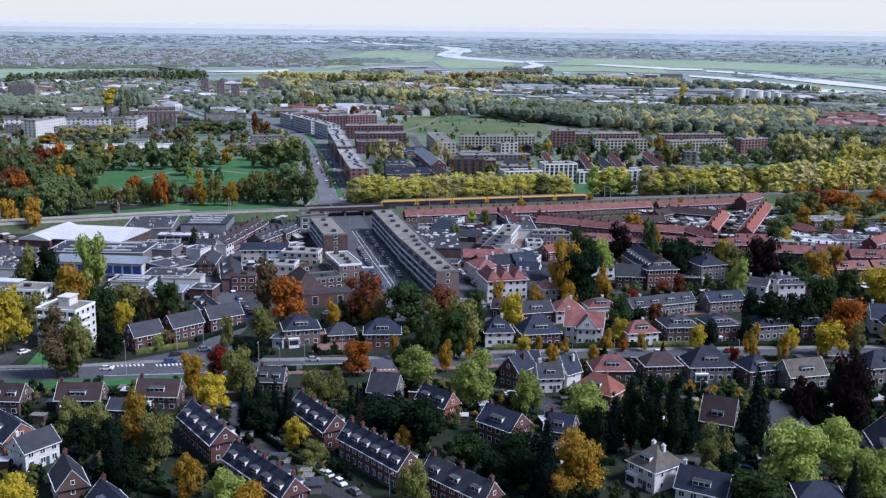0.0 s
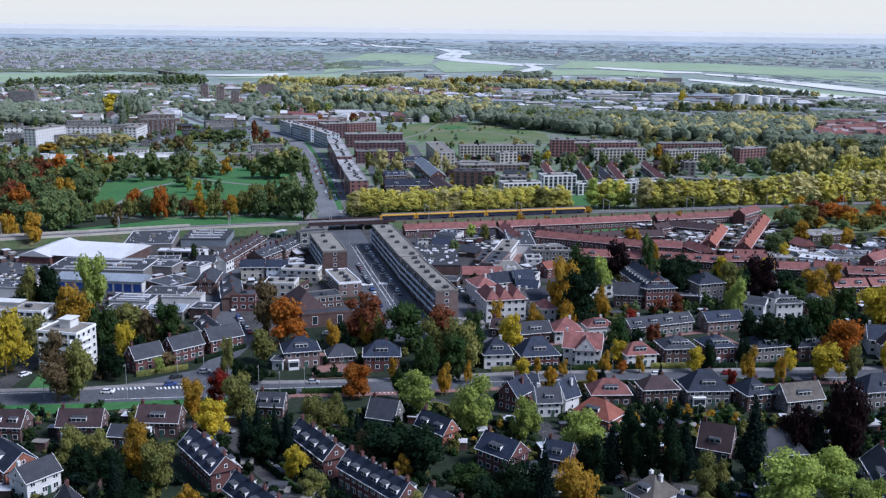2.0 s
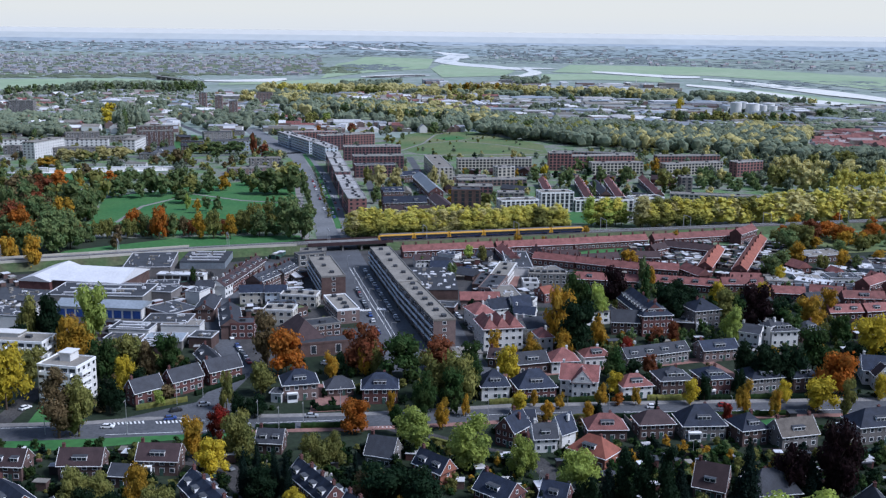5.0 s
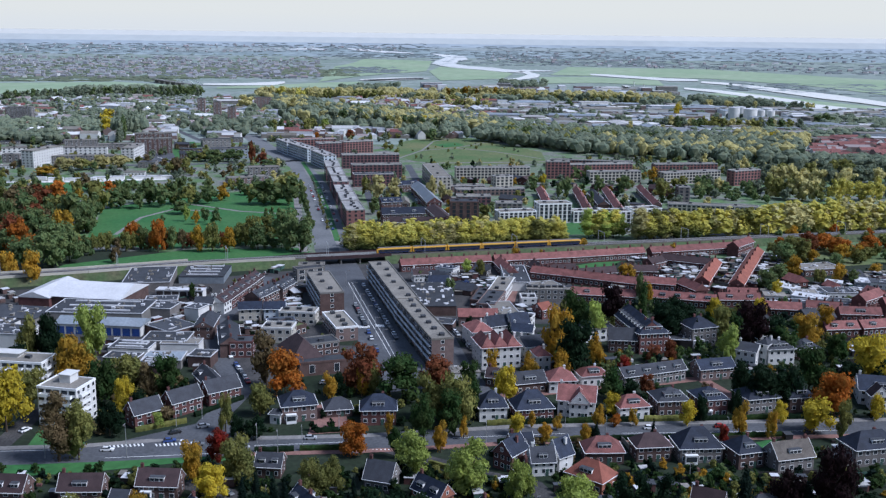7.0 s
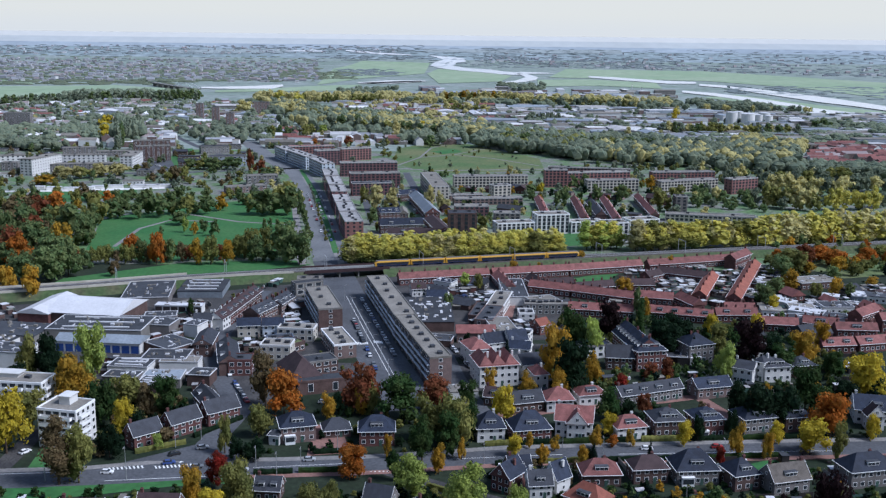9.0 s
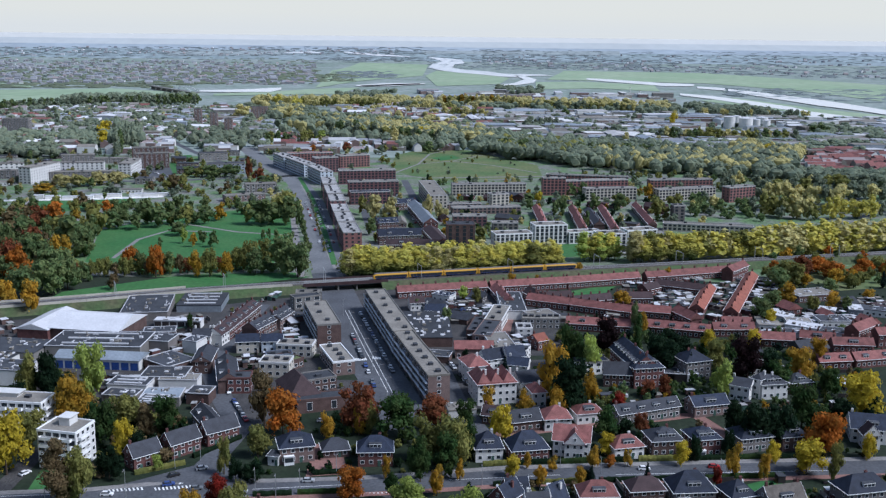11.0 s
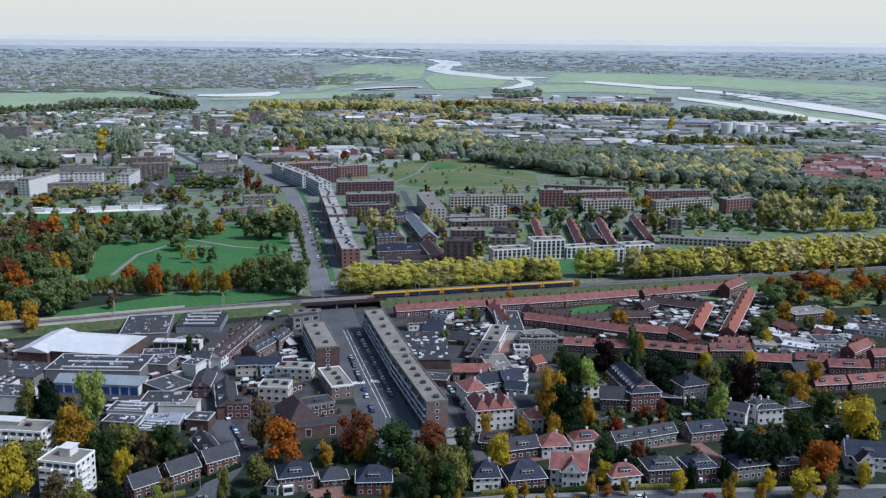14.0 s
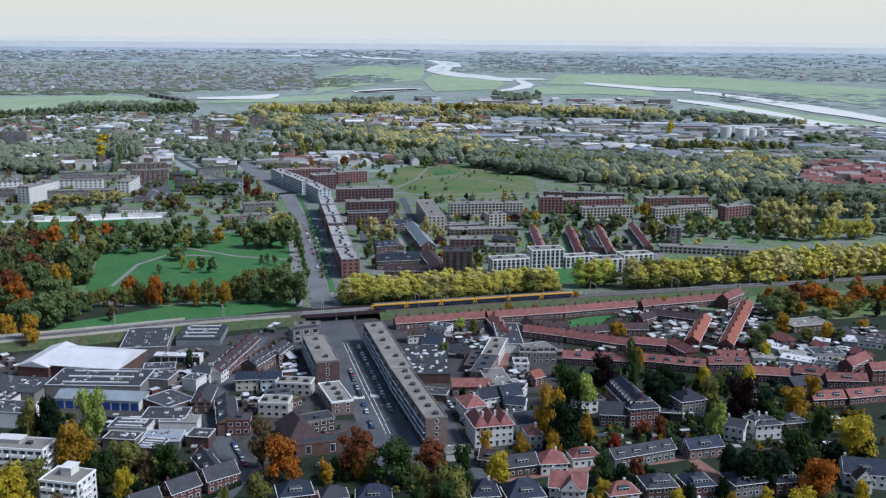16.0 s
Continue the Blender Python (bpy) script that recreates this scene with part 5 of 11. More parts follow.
strip('zebra_bar', [(-17.6, 316), (-17.3, 314)], 0.55, 'line_paint', 0.12, 'white crossing bar on the asphalt', category='road marking')
strip('zebra_bar', [(-16.3, 316.2), (-16, 314.2)], 0.55, 'line_paint', 0.12, 'white crossing bar on the asphalt', category='road marking')
strip('zebra_bar', [(-36.9, 446.3), (-36.1, 442.8)], 0.55, 'line_paint', 0.12, 'white crossing bar on the asphalt', category='road marking')
strip('zebra_bar', [(-36.2, 446.4), (-35.4, 442.9)], 0.55, 'line_paint', 0.12, 'white crossing bar on the asphalt', category='road marking')
strip('zebra_bar', [(-35.4, 446.5), (-34.6, 443)], 0.55, 'line_paint', 0.12, 'white crossing bar on the asphalt', category='road marking')
strip('zebra_bar', [(-34.6, 446.7), (-33.9, 443.2)], 0.55, 'line_paint', 0.12, 'white crossing bar on the asphalt', category='road marking')
strip('zebra_bar', [(-33.8, 446.9), (-33.1, 443.3)], 0.55, 'line_paint', 0.12, 'white crossing bar on the asphalt', category='road marking')
strip('zebra_bar', [(-33.1, 447.1), (-32.4, 443.5)], 0.55, 'line_paint', 0.12, 'white crossing bar on the asphalt', category='road marking')
strip('zebra_bar', [(-32.3, 447.2), (-31.6, 443.6)], 0.55, 'line_paint', 0.12, 'white crossing bar on the asphalt', category='road marking')
strip('zebra_bar', [(-29.3, 449.1), (-28.6, 445.5)], 0.55, 'line_paint', 0.12, 'white crossing bar on the asphalt', category='road marking')
strip('zebra_bar', [(-28.7, 449), (-27.9, 445.4)], 0.55, 'line_paint', 0.12, 'white crossing bar on the asphalt', category='road marking')
strip('zebra_bar', [(-27.9, 448.9), (-27.2, 445.2)], 0.55, 'line_paint', 0.12, 'white crossing bar on the asphalt', category='road marking')
strip('zebra_bar', [(-27.2, 448.7), (-26.5, 445.1)], 0.55, 'line_paint', 0.12, 'white crossing bar on the asphalt', category='road marking')
strip('zebra_bar', [(-26.4, 448.6), (-25.7, 445)], 0.55, 'line_paint', 0.12, 'white crossing bar on the asphalt', category='road marking')
strip('zebra_bar', [(-25.7, 448.5), (-25, 444.9)], 0.55, 'line_paint', 0.12, 'white crossing bar on the asphalt', category='road marking')
strip('zebra_bar', [(-36.9, 537.1), (-33.5, 515.3)], 0.8, 'line_paint', 0.12, 'white crossing bar on the asphalt', category='road marking')
strip('zebra_bar', [(-35.9, 537.9), (-32.6, 516)], 0.8, 'line_paint', 0.12, 'white crossing bar on the asphalt', category='road marking')
strip('zebra_bar', [(-34.9, 538.7), (-31.6, 516.8)], 0.8, 'line_paint', 0.12, 'white crossing bar on the asphalt', category='road marking')
strip('zebra_bar', [(-34, 539.5), (-30.7, 517.5)], 0.8, 'line_paint', 0.12, 'white crossing bar on the asphalt', category='road marking')
patch('junction', [(-114.6, 308.5), (-113.1, 314.7), (-85.9, 334.1), (-75.5, 341.2), (-67.5, 330.7), (-66.2, 314.1)], 'asphalt', 0.075, 'wide asphalt junction with traffic islands', category='road')

# railway on its bank, with the bridge over the avenue
RAIL = [(-249.9, 510.2), (-213.7, 523), (-189.6, 531.9), (-139.4, 552.7), (-97.2, 566.6), (-55.7, 576.2), (10.8, 594.4), (81.5, 613.7), (195.5, 642.7), (337.7, 678.4)]

# near rows of houses
house(-61.7, 251.4, -55.7, 22.6, 7.7, 5.6, kind='gable', dorm=4, back=True, chim=4, units=4, label='row of red brick houses with slate roof and white dormers', name='terraced_house', group='terraces of brick houses by the lane')
house(-42, 223.1, -50.4, 27, 6.9, 5.6, kind='gable', dorm=5, back=True, chim=5, units=5, label='row of red brick houses with slate roof and white dormers', name='terraced_house', group='terraces of brick houses by the lane')
house(-33.8, 259.7, -56.5, 21.1, 7.2, 5.6, kind='gable', dorm=4, back=True, chim=4, units=4, label='row of red brick houses with slate roof and white dormers', name='terraced_house', group='terraces of brick houses by the lane')
house(-16, 237.6, -50.2, 25, 6.9, 5.6, kind='gable', dorm=6, back=True, chim=6, units=6, label='long row of red brick houses with slate roof', name='terraced_house', group='terraces of brick houses by the lane')
house(4.5, 220.1, -46.4, 20.4, 6, 5.2, kind='gable', dorm=3, back=True, chim=3, units=4, label='row of brick houses with dark grey slate roof', name='terraced_house', group='terraces of brick houses by the lane', roof='slate_grey')
house(16.5, 257.6, -42.9, 11.2, 8.4, 5.6, kind='gable', dorm=1, chim=1, units=2, label='brick double house with slate roof and long dormer')
house(-1.4, 274.2, -45.1, 11.1, 6.2, 5.1, kind='gable', dorm=2, chim=1, label='orange brick house with dark slate roof', wall='brick_orange')
house(32.2, 259.2, -24.1, 7, 7.1, 3.7, kind='gable', dorm=1, chim=1, hr=4, label='low house with dark slate roof and white dormer')
house(47.2, 289.9, -39.3, 12.9, 9.2, 4.2, kind='hip', hr=4.5, roof='tile_orange', wall='brick_orange', dorm=1, label='bungalow villa with bright orange tiled hip roof')
house(52.4, 233, -54.2, 9, 10, 5.6, kind='hip', hr=4.5, wall='render_white', roof='thatch', dorm=1, chim=2, bay=3, label='white villa with weathered grey hipped roof')
house(77.4, 268, -25.9, 8.7, 8, 3.3, kind='gable', hr=6.5, wall='brick_brown', roof='tile_brown', dorm=1, label='house with steep dark brown tiled roof')
house(93.3, 265.5, 9.3, 14, 8.9, 3.5, kind='hip', hr=6, wall='brick_brown', roof='slate_grey', dorm=0, chim=2, label='house under a large grey hipped roof')
house(62.6, 224.9, -29.1, 11.6, 8.1, 3, kind='gable', hr=4.5, wall='render_white', dorm=1, label='low white house with slate roof')
house(115.8, 243.1, -98.1, 25.5, 8.5, 4.7, kind='gable', hr=4.5, wall='brick_brown', roof='slate_grey', dorm=1, label='brick house with grey slate roof')
house(88.1, 220.5, -7.2, 10.3, 8.2, 3.8, kind='hip', hr=3, wall='brick_brown', roof='slate', dorm=0, label='house with low dark hip roof')
house(-17, 287.3, -18.9, 8.4, 8, 3.7, kind='gable', hr=5, wall='brick_grey', roof='slate_grey', dorm=0, label='plain house with steep grey roof')
house(-52.2, 296, -4.8, 7.8, 7.1, 3.7, kind='gable', hr=3.5, wall='brick_brown', roof='slate_grey', dorm=2, label='brick cottage with grey roof and dormers')
house(-124.3, 275.4, -3.1, 9.3, 8, 4.6, kind='gable', wall='brick_brown', roof='tile_brown', dorm=2, label='double house with brown tiled roof')
house(-103.9, 276.5, 1.8, 12.1, 8, 4.6, kind='gable', wall='brick_brown', roof='tile_brown', dorm=1, bay=3, label='double house with brown tiled roof and white dormer')
house(-82.3, 280.4, -2.3, 11.9, 8, 4.6, kind='gable', wall='brick_brown', roof='tile_brown', dorm=1, bay=3, label='double house with brown tiled roof and white dormer')
house(-91, 271, -6.7, 4.9, 6.2, 3.7, kind='gable', hr=2.5, wall='brick_brown', roof='slate_grey', dorm=0, chim=0, label='small brick annexe with grey roof')
house(-113.4, 249.4, -44.4, 15.4, 9.3, 5.1, kind='gable', wall='brick_orange', dorm=1, label='orange brick house with slate roof')
house(-103.4, 240.3, 55.7, 9.7, 7.4, 5.1, kind='gable', hr=3.5, wall='render_white', roof='slate_grey', dorm=0, chim=1, label='white rendered house with grey slate roof')
house(-87, 219.9, -61.1, 10.6, 6.7, 5.2, kind='gable', hr=4.5, wall='brick_brown', roof='slate_grey', dorm=0, label='brown brick house with steep slate roof')
house(-73.2, 209.2, -52.5, 14.4, 7.3, 3.8, kind='gable', hr=4, wall='brick_grey', roof='slate', dorm=1, label='house with blue-black slate roof')

# villas on the near side of the main road
house(23.3, 303.8, -37.9, 7.1, 9.2, 5.5, kind='gable_y', hr=4.5, wall='brick_red', roof='slate', dorm=0, label='brick house with pointed gable')
house(26.7, 309.2, 11, 7.1, 8, 5.1, kind='gable', wall='brick_brown', roof='slate', dorm=1, label='brick house with dark slate roof')
house(38.9, 303.5, -50.5, 6.1, 6.2, 4.6, kind='gable_y', hr=5.5, wall='render_white', roof='slate', dorm=0, label='white house with tall pointed gable')
house(32.7, 299.6, 7.4, 7.2, 7.1, 4.6, kind='gable', wall='render_white', roof='slate_grey', dorm=1, label='white house with grey roof')
house(53.5, 309.5, 3.4, 12.4, 8.9, 4.2, kind='hip', wall='brick_brown', roof='tile_red', dorm=1, label='brick villa with red tiled hip roof')
house(69.6, 311.7, 7.6, 11.6, 8, 5.1, kind='hip', hr=3.5, wall='brick_brown', roof='tile_brown', dorm=0, label='brick villa with brown hip roof')
house(84.8, 312.3, 4.9, 14, 10.7, 5.1, kind='hip', hr=5.5, wall='brick_grey', roof='slate', dorm=1, chim=1, bay=4, label='large villa with tall slate hip roof')
house(99, 308, 16.4, 9.2, 9.8, 5.5, kind='hip', hr=4, wall='brick_brown', roof='slate', dorm=1, label='brick villa with slate hip roof')
house(112.8, 305.4, 15.6, 12.9, 8.8, 4.6, kind='gable', hr=4.5, wall='brick_grey', roof='thatch', dorm=1, chim=2, label='grey stone house with weathered roof')
house(141.3, 311.2, 13.1, 16.7, 9.8, 6, kind='hip', hr=4.5, wall='brick_grey', roof='slate', dorm=1, label='grey villa with dark slate roof')

# flats and houses at the crossing
block(-129.8, 336.7, -12.7, 14.9, 12.2, 5, 2.77, wall='render_white', win=(2.5, 2.2), trim='paint_dark', balcony=1.4, lift_house=3.0, side_balcony=True, boxes=1, parapet='paint_white', label='white five-storey block of flats with balconies', gap=2.9, side_gap=2.8)
block(-163.6, 369.2, -6.9, 32.3, 11.3, 4, 2.78, wall='render_white', win=(2.5, 2.2), trim='paint_dark', balcony=1.2, lift_house=1.6, side_balcony=True, parapet='paint_white', label='long low white block of flats', gap=3)
house(-102.9, 335.4, 42.4, 10.4, 7.5, 5.1, kind='gable', hr=4, wall='brick_red', roof='slate_grey', dorm=0, units=2, label='red brick double house with grey roof')
house(-92.2, 346.3, 44.9, 11.9, 7.5, 5.1, kind='gable', hr=4, wall='brick_red', roof='slate_grey', dorm=0, units=2, label='red brick double house with grey roof')
house(-80.6, 356.5, 38.5, 12.7, 7.7, 5.1, kind='gable', hr=4, wall='brick_red', roof='slate_grey', dorm=0, units=2, label='red brick double house with grey roof')
house(-86.4, 365.8, -60.9, 18.3, 7.6, 4.6, kind='gable', hr=3.5, wall='brick_brown', roof='slate_grey', dorm=2, label='brick terrace with grey roof')
house(-50.1, 342.5, 15, 12.2, 10.4, 6, kind='hip', hr=4, wall='brick_pink', roof='slate', dorm=1, chim=2, bay=3.5, label='stately mansion with pale brick and slate roof')
house(-56.7, 337.6, -10.6, 3.8, 4.7, 3.7, kind='hip', hr=1.2, wall='render_white', roof='felt', dorm=0, chim=0, label='white conservatory wing of the mansion', name='garden_pavilion')
house(-21.2, 339.8, 3.7, 12.3, 9.4, 5.5, kind='hip', hr=4.5, wall='brick_red', roof='slate', dorm=1, label='brick villa with slate hip roof and white dormer')
house(-36.3, 345.8, 12.6, 9.6, 7.6, 2.8, kind='hip', hr=3.5, wall='brick_brown', roof='slate_grey', dorm=0, chim=0, label='low coach house with dark hip roof')
house(-56.5, 396.7, 24.2, 12.4, 21.4, 5.1, kind='hip', hr=6.5, wall='brick_red', roof='tile_brown', dorm=0, chim=0, label='church hall with large dark pyramid roof', name='church_hall', trim=False)
block(-41.5, 388.6, 16.5, 29.6, 7.8, 1, 5.11, wall='brick_brown', roof='felt', parapet='brick_brown', label='red brick church wing with arched doorways', name='church_wing', gap=9, win=(2.2, 3.4), trim='paint_dark', boxes=0)
block(-49.8, 408.4, 26.2, 13.6, 9.7, 2, 2.79, wall='brick_brown', roof='felt', label='low brick annexe with felt roof', name='annexe', boxes=1)

# along the avenue
block(-23.6, 492.2, -76.6, 80.1, 10.6, 4, 2.69, wall='brick_pink', roof='felt_light', label='long brick apartment slab beside the avenue', gallery=1.0, gap=3.0, win=(2.3, 1.7), boxes=6, back=True, side_gap=5)
block(-6.8, 422.4, -74.9, 63.9, 9.2, 4, 2.89, wall='brick_pink', roof='felt_light', label='brick apartment slab with pale blue balcony bands', gap=2.4, win=(1.9, 1.7), gallery=1.2, boxes=7, parapet='felt_light', back=True, side_gap=9)
block(-56.4, 485.4, -74.6, 43.7, 11.4, 4, 2.69, wall='brick_brown', roof='felt_light', label='brown brick apartment slab beside the avenue', gallery=0.6, gap=3.0, win=(2.2, 1.7), boxes=3, back=True, side_gap=20)
block(-44.3, 436.4, -70.6, 26.1, 9.9, 2, 2.98, wall='brick_pink', roof='felt_light', label='low flat-roofed office building', boxes=4, parapet='paint_white')
block(-70.8, 534.7, 28.2, 15.4, 7.1, 2, 3.24, wall='concrete', roof='felt', label='low concrete building by the railway bridge', gap=4, win=(3.2, 2.2), boxes=0)

# old town streets west of the avenue
house(-101.9, 483.7, 80.8, 21.8, 8.5, 5.6, kind="gable", hr=3.0, wall="brick_red", roof="tile_brown", dorm=3, chim=4, units=4, label="terrace of old brick town houses with brown tiled roof", name="terrace", category="house", group="old town houses", sides=False)
house(-98.2, 506.6, 81.2, 22.9, 8.5, 5.6, kind="gable", hr=3.0, wall="brick_brown", roof="tile_brown", dorm=3, chim=4, units=4, label="terrace of old brick town houses with brown tiled roof", name="terrace", category="house", group="old town houses", sides=False)
house(-86.5, 484.6, 69.7, 21.9, 8.5, 5.6, kind="gable", hr=3.0, wall="brick_brown", roof="slate_grey", dorm=4, chim=5, units=5, label="terrace of old brick town houses with grey slate roof", name="terrace", category="house", group="old town houses", sides=False)
house(-79.8, 499.5, 74.3, 16.1, 8.5, 5.6, kind="gable", hr=3.0, wall="brick_pink", roof="slate_grey", dorm=3, chim=4, units=4, label="terrace of old brick town houses with grey slate roof", name="terrace", category="house", group="old town houses", sides=False)
house(-89.2, 415.0, -76.4, 27.4, 8.5, 5.6, kind="gable", hr=3.0, wall="brick_brown", roof="slate_grey", dorm=2, chim=3, units=3, label="terrace of old brick town houses with grey slate roof", name="terrace", category="house", group="old town houses", sides=False)
house(-104.6, 468.2, 75.6, 8.2, 8.5, 5.6, kind="gable", hr=3.0, wall="render_white", roof="tile_brown", dorm=1, chim=2, units=2, label="terrace of old brick town houses with brown tiled roof", name="terrace", category="house", group="old town houses", sides=False)
house(-88.0, 457.4, 8.8, 10.4, 9, 5.6, kind="gable", hr=2.6, wall="render_cream", roof="slate", dorm=0, chim=2, units=2, label="cream rendered town house with dark slate roof", group="old town houses")
house(-76.7, 458.0, 5.3, 9.5, 9, 5.6, kind="gable", hr=2.6, wall="panel_blue", roof="slate", dorm=0, chim=2, units=2, label="pale blue town house with dark slate roof", group="old town houses")
house(-110.8, 465.3, 1.2, 8.4, 9, 5.6, kind="gable", hr=2.6, wall="render_white", roof="slate_grey", dorm=0, chim=2, units=2, label="white house with low grey roof by the bend", group="old town houses")
house(-102.8, 433.1, -86.9, 18.7, 8, 5.6, kind="gable", hr=2.6, wall="brick_brown", roof="slate_grey", dorm=0, chim=2, units=2, label="narrow brick house with grey roof", group="old town houses")
block(-64.6, 451.6, -5.6, 16.8, 9, 2, 2.90, wall="render_cream", roof="felt_light", label="long cream building with flat gravel roof", boxes=3, gap=3.0, win=(1.9, 1.7), trim="paint_dark", parapet="render_white")
block(-69.7, 425.4, -4.1, 13.2, 10, 2, 3.20, wall="render_cream", roof="felt_light", label="cream flat-roofed flats with dark windows", boxes=3, gap=3.0, win=(1.9, 1.7), trim="paint_dark", parapet="render_white")
block(-82.0, 406.0, 4.1, 9.7, 9, 2, 3.20, wall="brick_red", roof="felt", label="red brick flats with flat roof", boxes=1, gap=3.0, win=(1.9, 1.7), trim="paint_dark", parapet="brick_red")
block(-65.5, 436.3, 48.3, 6.2, 12, 1, 4.00, wall="brick_brown", roof="grass_dry", label="low annexe with a mossy flat roof", boxes=1, gap=3.0, win=(1.9, 1.7), trim="paint_dark", parapet="brick_brown")
block(-73.5, 497.2, 24.2, 4.9, 16, 1, 3.40, wall="paint_dark", roof="sheet_white", label="workshop with a pale slanted roof", boxes=0, gap=3.0, win=(1.9, 1.7), trim="paint_dark", parapet="paint_dark")
block(-71.0, 440.9, 16.5, 11.7, 7, 1, 4.00, wall="facade_blue", roof="felt", label="blue-grey courtyard building with flat roof", boxes=2, gap=3.0, win=(1.9, 1.7), trim="paint_dark", parapet="facade_blue")
block(-70.2, 543.8, 5.2, 14.1, 8, 2, 3.10, wall="concrete", roof="felt_light", label="concrete office building with large windows by the bridge", boxes=2, gap=3.0, win=(1.9, 1.7), trim="paint_dark", parapet="concrete")
shed(-73.9, 507.2, 40, 12, 8, 2.8, wall="brick_brown", roof="felt", lights=1, name="workshop", label="low brick workshop in a courtyard")
# dark-roofed works and yards
shed(-126.6, 402.8, -4.6, 16.7, 11, 4.6, wall="render_white", roof="felt", lights=3, label="low works hall with black felt roof and white edge", name="works_hall")
shed(-127.4, 392.5, -7.6, 13.8, 8, 3.6, wall="brick_grey", roof="felt", lights=1, label="low dark felt-roofed workshop", name="works_hall")
shed(-113.2, 385.2, -8.5, 10.5, 10, 3.8, wall="brick_brown", roof="felt", lights=4, label="low dark felt-roofed workshop", name="works_hall")
shed(-107.5, 407.5, -1.0, 16.1, 8, 4.6, wall="render_white", roof="felt_light", lights=2, label="low flat-roofed office row", name="works_hall")
shed(-95.6, 393.7, -6.9, 9.4, 9, 4.4, wall="brick_brown", roof="felt", lights=1, label="low works building with black felt roof", name="works_hall")
shed(-194.5, 431.2, 79.3, 17.3, 14, 4.4, wall="render_white", roof="felt", lights=3, label="low hall with dark roof", name="works_hall")
# streets and gardens east of the long flats
block(25.2, 477.5, 75.9, 27.2, 9, 2, 2.90, wall="brick_pink", roof="felt", label="flat-roofed town houses in a narrow street", boxes=3, gap=3.0, win=(1.7, 1.5), parapet="brick_pink")
block(31.8, 506.5, 77.5, 30.2, 9, 2, 2.70, wall="render_white", roof="felt_light", label="flat-roofed town houses in a narrow street", boxes=3, gap=3.0, win=(1.7, 1.5), parapet="render_white")
block(21.1, 493.1, 78.1, 25.6, 7, 1, 3.40, wall="brick_brown", roof="felt", label="low back building with felt roof", boxes=3, gap=3.0, win=(1.7, 1.5), parapet="brick_brown")
block(53.6, 500.1, -1.1, 19.1, 9, 2, 2.70, wall="concrete", roof="felt_light", label="grey flat-roofed row with many small roof boxes", boxes=6, gap=3.0, win=(1.7, 1.5), parapet="concrete")
block(43.8, 485.3, 1.2, 7.5, 10, 2, 2.30, wall="render_white", roof="roof_stone", label="white rendered workshop with a flat roof", boxes=2, gap=3.0, win=(1.7, 1.5), parapet="render_white")
block(38.5, 448.5, -19.8, 9.0, 8, 2, 2.50, wall="render_white", roof="slate_grey", label="white row house with grey flat roof", boxes=4, gap=3.0, win=(1.7, 1.5), parapet="render_white")
house(36.8, 429.0, -14.4, 9.1, 7.5, 4.6, kind="gable", hr=2.8, wall="render_white", roof="slate", dorm=0, chim=1, label="white house with steep slate roof")
house(48.9, 464.8, 34.9, 6.3, 7.5, 4.6, kind="gable", hr=2.8, wall="brick_red", roof="tile_orange", dorm=0, chim=1, label="small house with orange tiled roof")
house(-10.7, 532.0, 11.8, 7.5, 7.5, 4.6, kind="gable", hr=2.8, wall="render_white", roof="tile_brown", dorm=0, chim=1, label="white cottage with dark roof")
house(-0.2, 516.6, -3.5, 10.2, 7.5, 4.6, kind="gable", hr=2.8, wall="render_white", roof="slate", dorm=0, chim=1, label="white cottage with dark slate roof")
shed(170.3, 500.1, -8.9, 11.0, 9, 3.2, wall="render_white", roof="felt_light", lights=2, label="low garage row with pale flat roof", name="outbuilding")
shed(187.1, 503.9, -7.5, 12.8, 12, 3.2, wall="render_white", roof="felt_light", lights=2, label="low garage row with pale flat roof", name="outbuilding")
shed(206.1, 508.6, 1.2, 16.0, 12, 3.4, wall="render_white", roof="felt", lights=2, label="low flat-roofed school wing", name="outbuilding")
shed(237.0, 529.6, -23.7, 15.3, 10, 3.4, wall="render_white", roof="felt", lights=2, label="low flat-roofed school wing", name="outbuilding")
shed(177.6, 481.2, -4.3, 11.3, 8, 4.5, wall="render_white", roof="felt", lights=2, label="grey flat-roofed row of houses", name="outbuilding")

# works and halls
shed(-167.2, 483.7, -9.6, 37.2, 30.5, 6, wall='brick_brown', roof='sheet_white', hr=4, name='warehouse', label='large brick hall with a white roof')
shed(-191.4, 486.2, -9.2, 15.8, 32.3, 5.6, wall='brick_red', roof='sheet_white', hr=2.6, name='warehouse', label='brick hall with pointed white roof')
shed(-155.8, 454.6, -1.4, 43.7, 23.4, 5.6, wall='concrete', roof='felt', lights=3, label='wide dark felt-roofed factory hall')
shed(-149, 434.6, -5.3, 38.4, 12.1, 4.7, wall='render_white', roof='sheet_grey', hr=2, doors=9, label='white workshop row with blue doors')
shed(-129.7, 494.9, -3, 23.7, 6.2, 3.7, wall='render_white', roof='sheet_white', doors=6, door_mat='paint_dark', label='long low white shed with doors')
shed(-152.4, 521.1, 8.2, 23.7, 35.5, 4.6, wall='brick_grey', roof='felt', label='dark factory hall with flat roof')
shed(-126.5, 535.2, 2.6, 23.6, 26.5, 3.7, wall='sheet_grey', roof='felt', lights=4, label='flat-roofed workshops with light strips')
shed(-114.7, 413.1, -0.3, 18.8, 13.5, 4.7, wall='brick_grey', roof='felt', lights=1, label='low grey workshop with flat roof')
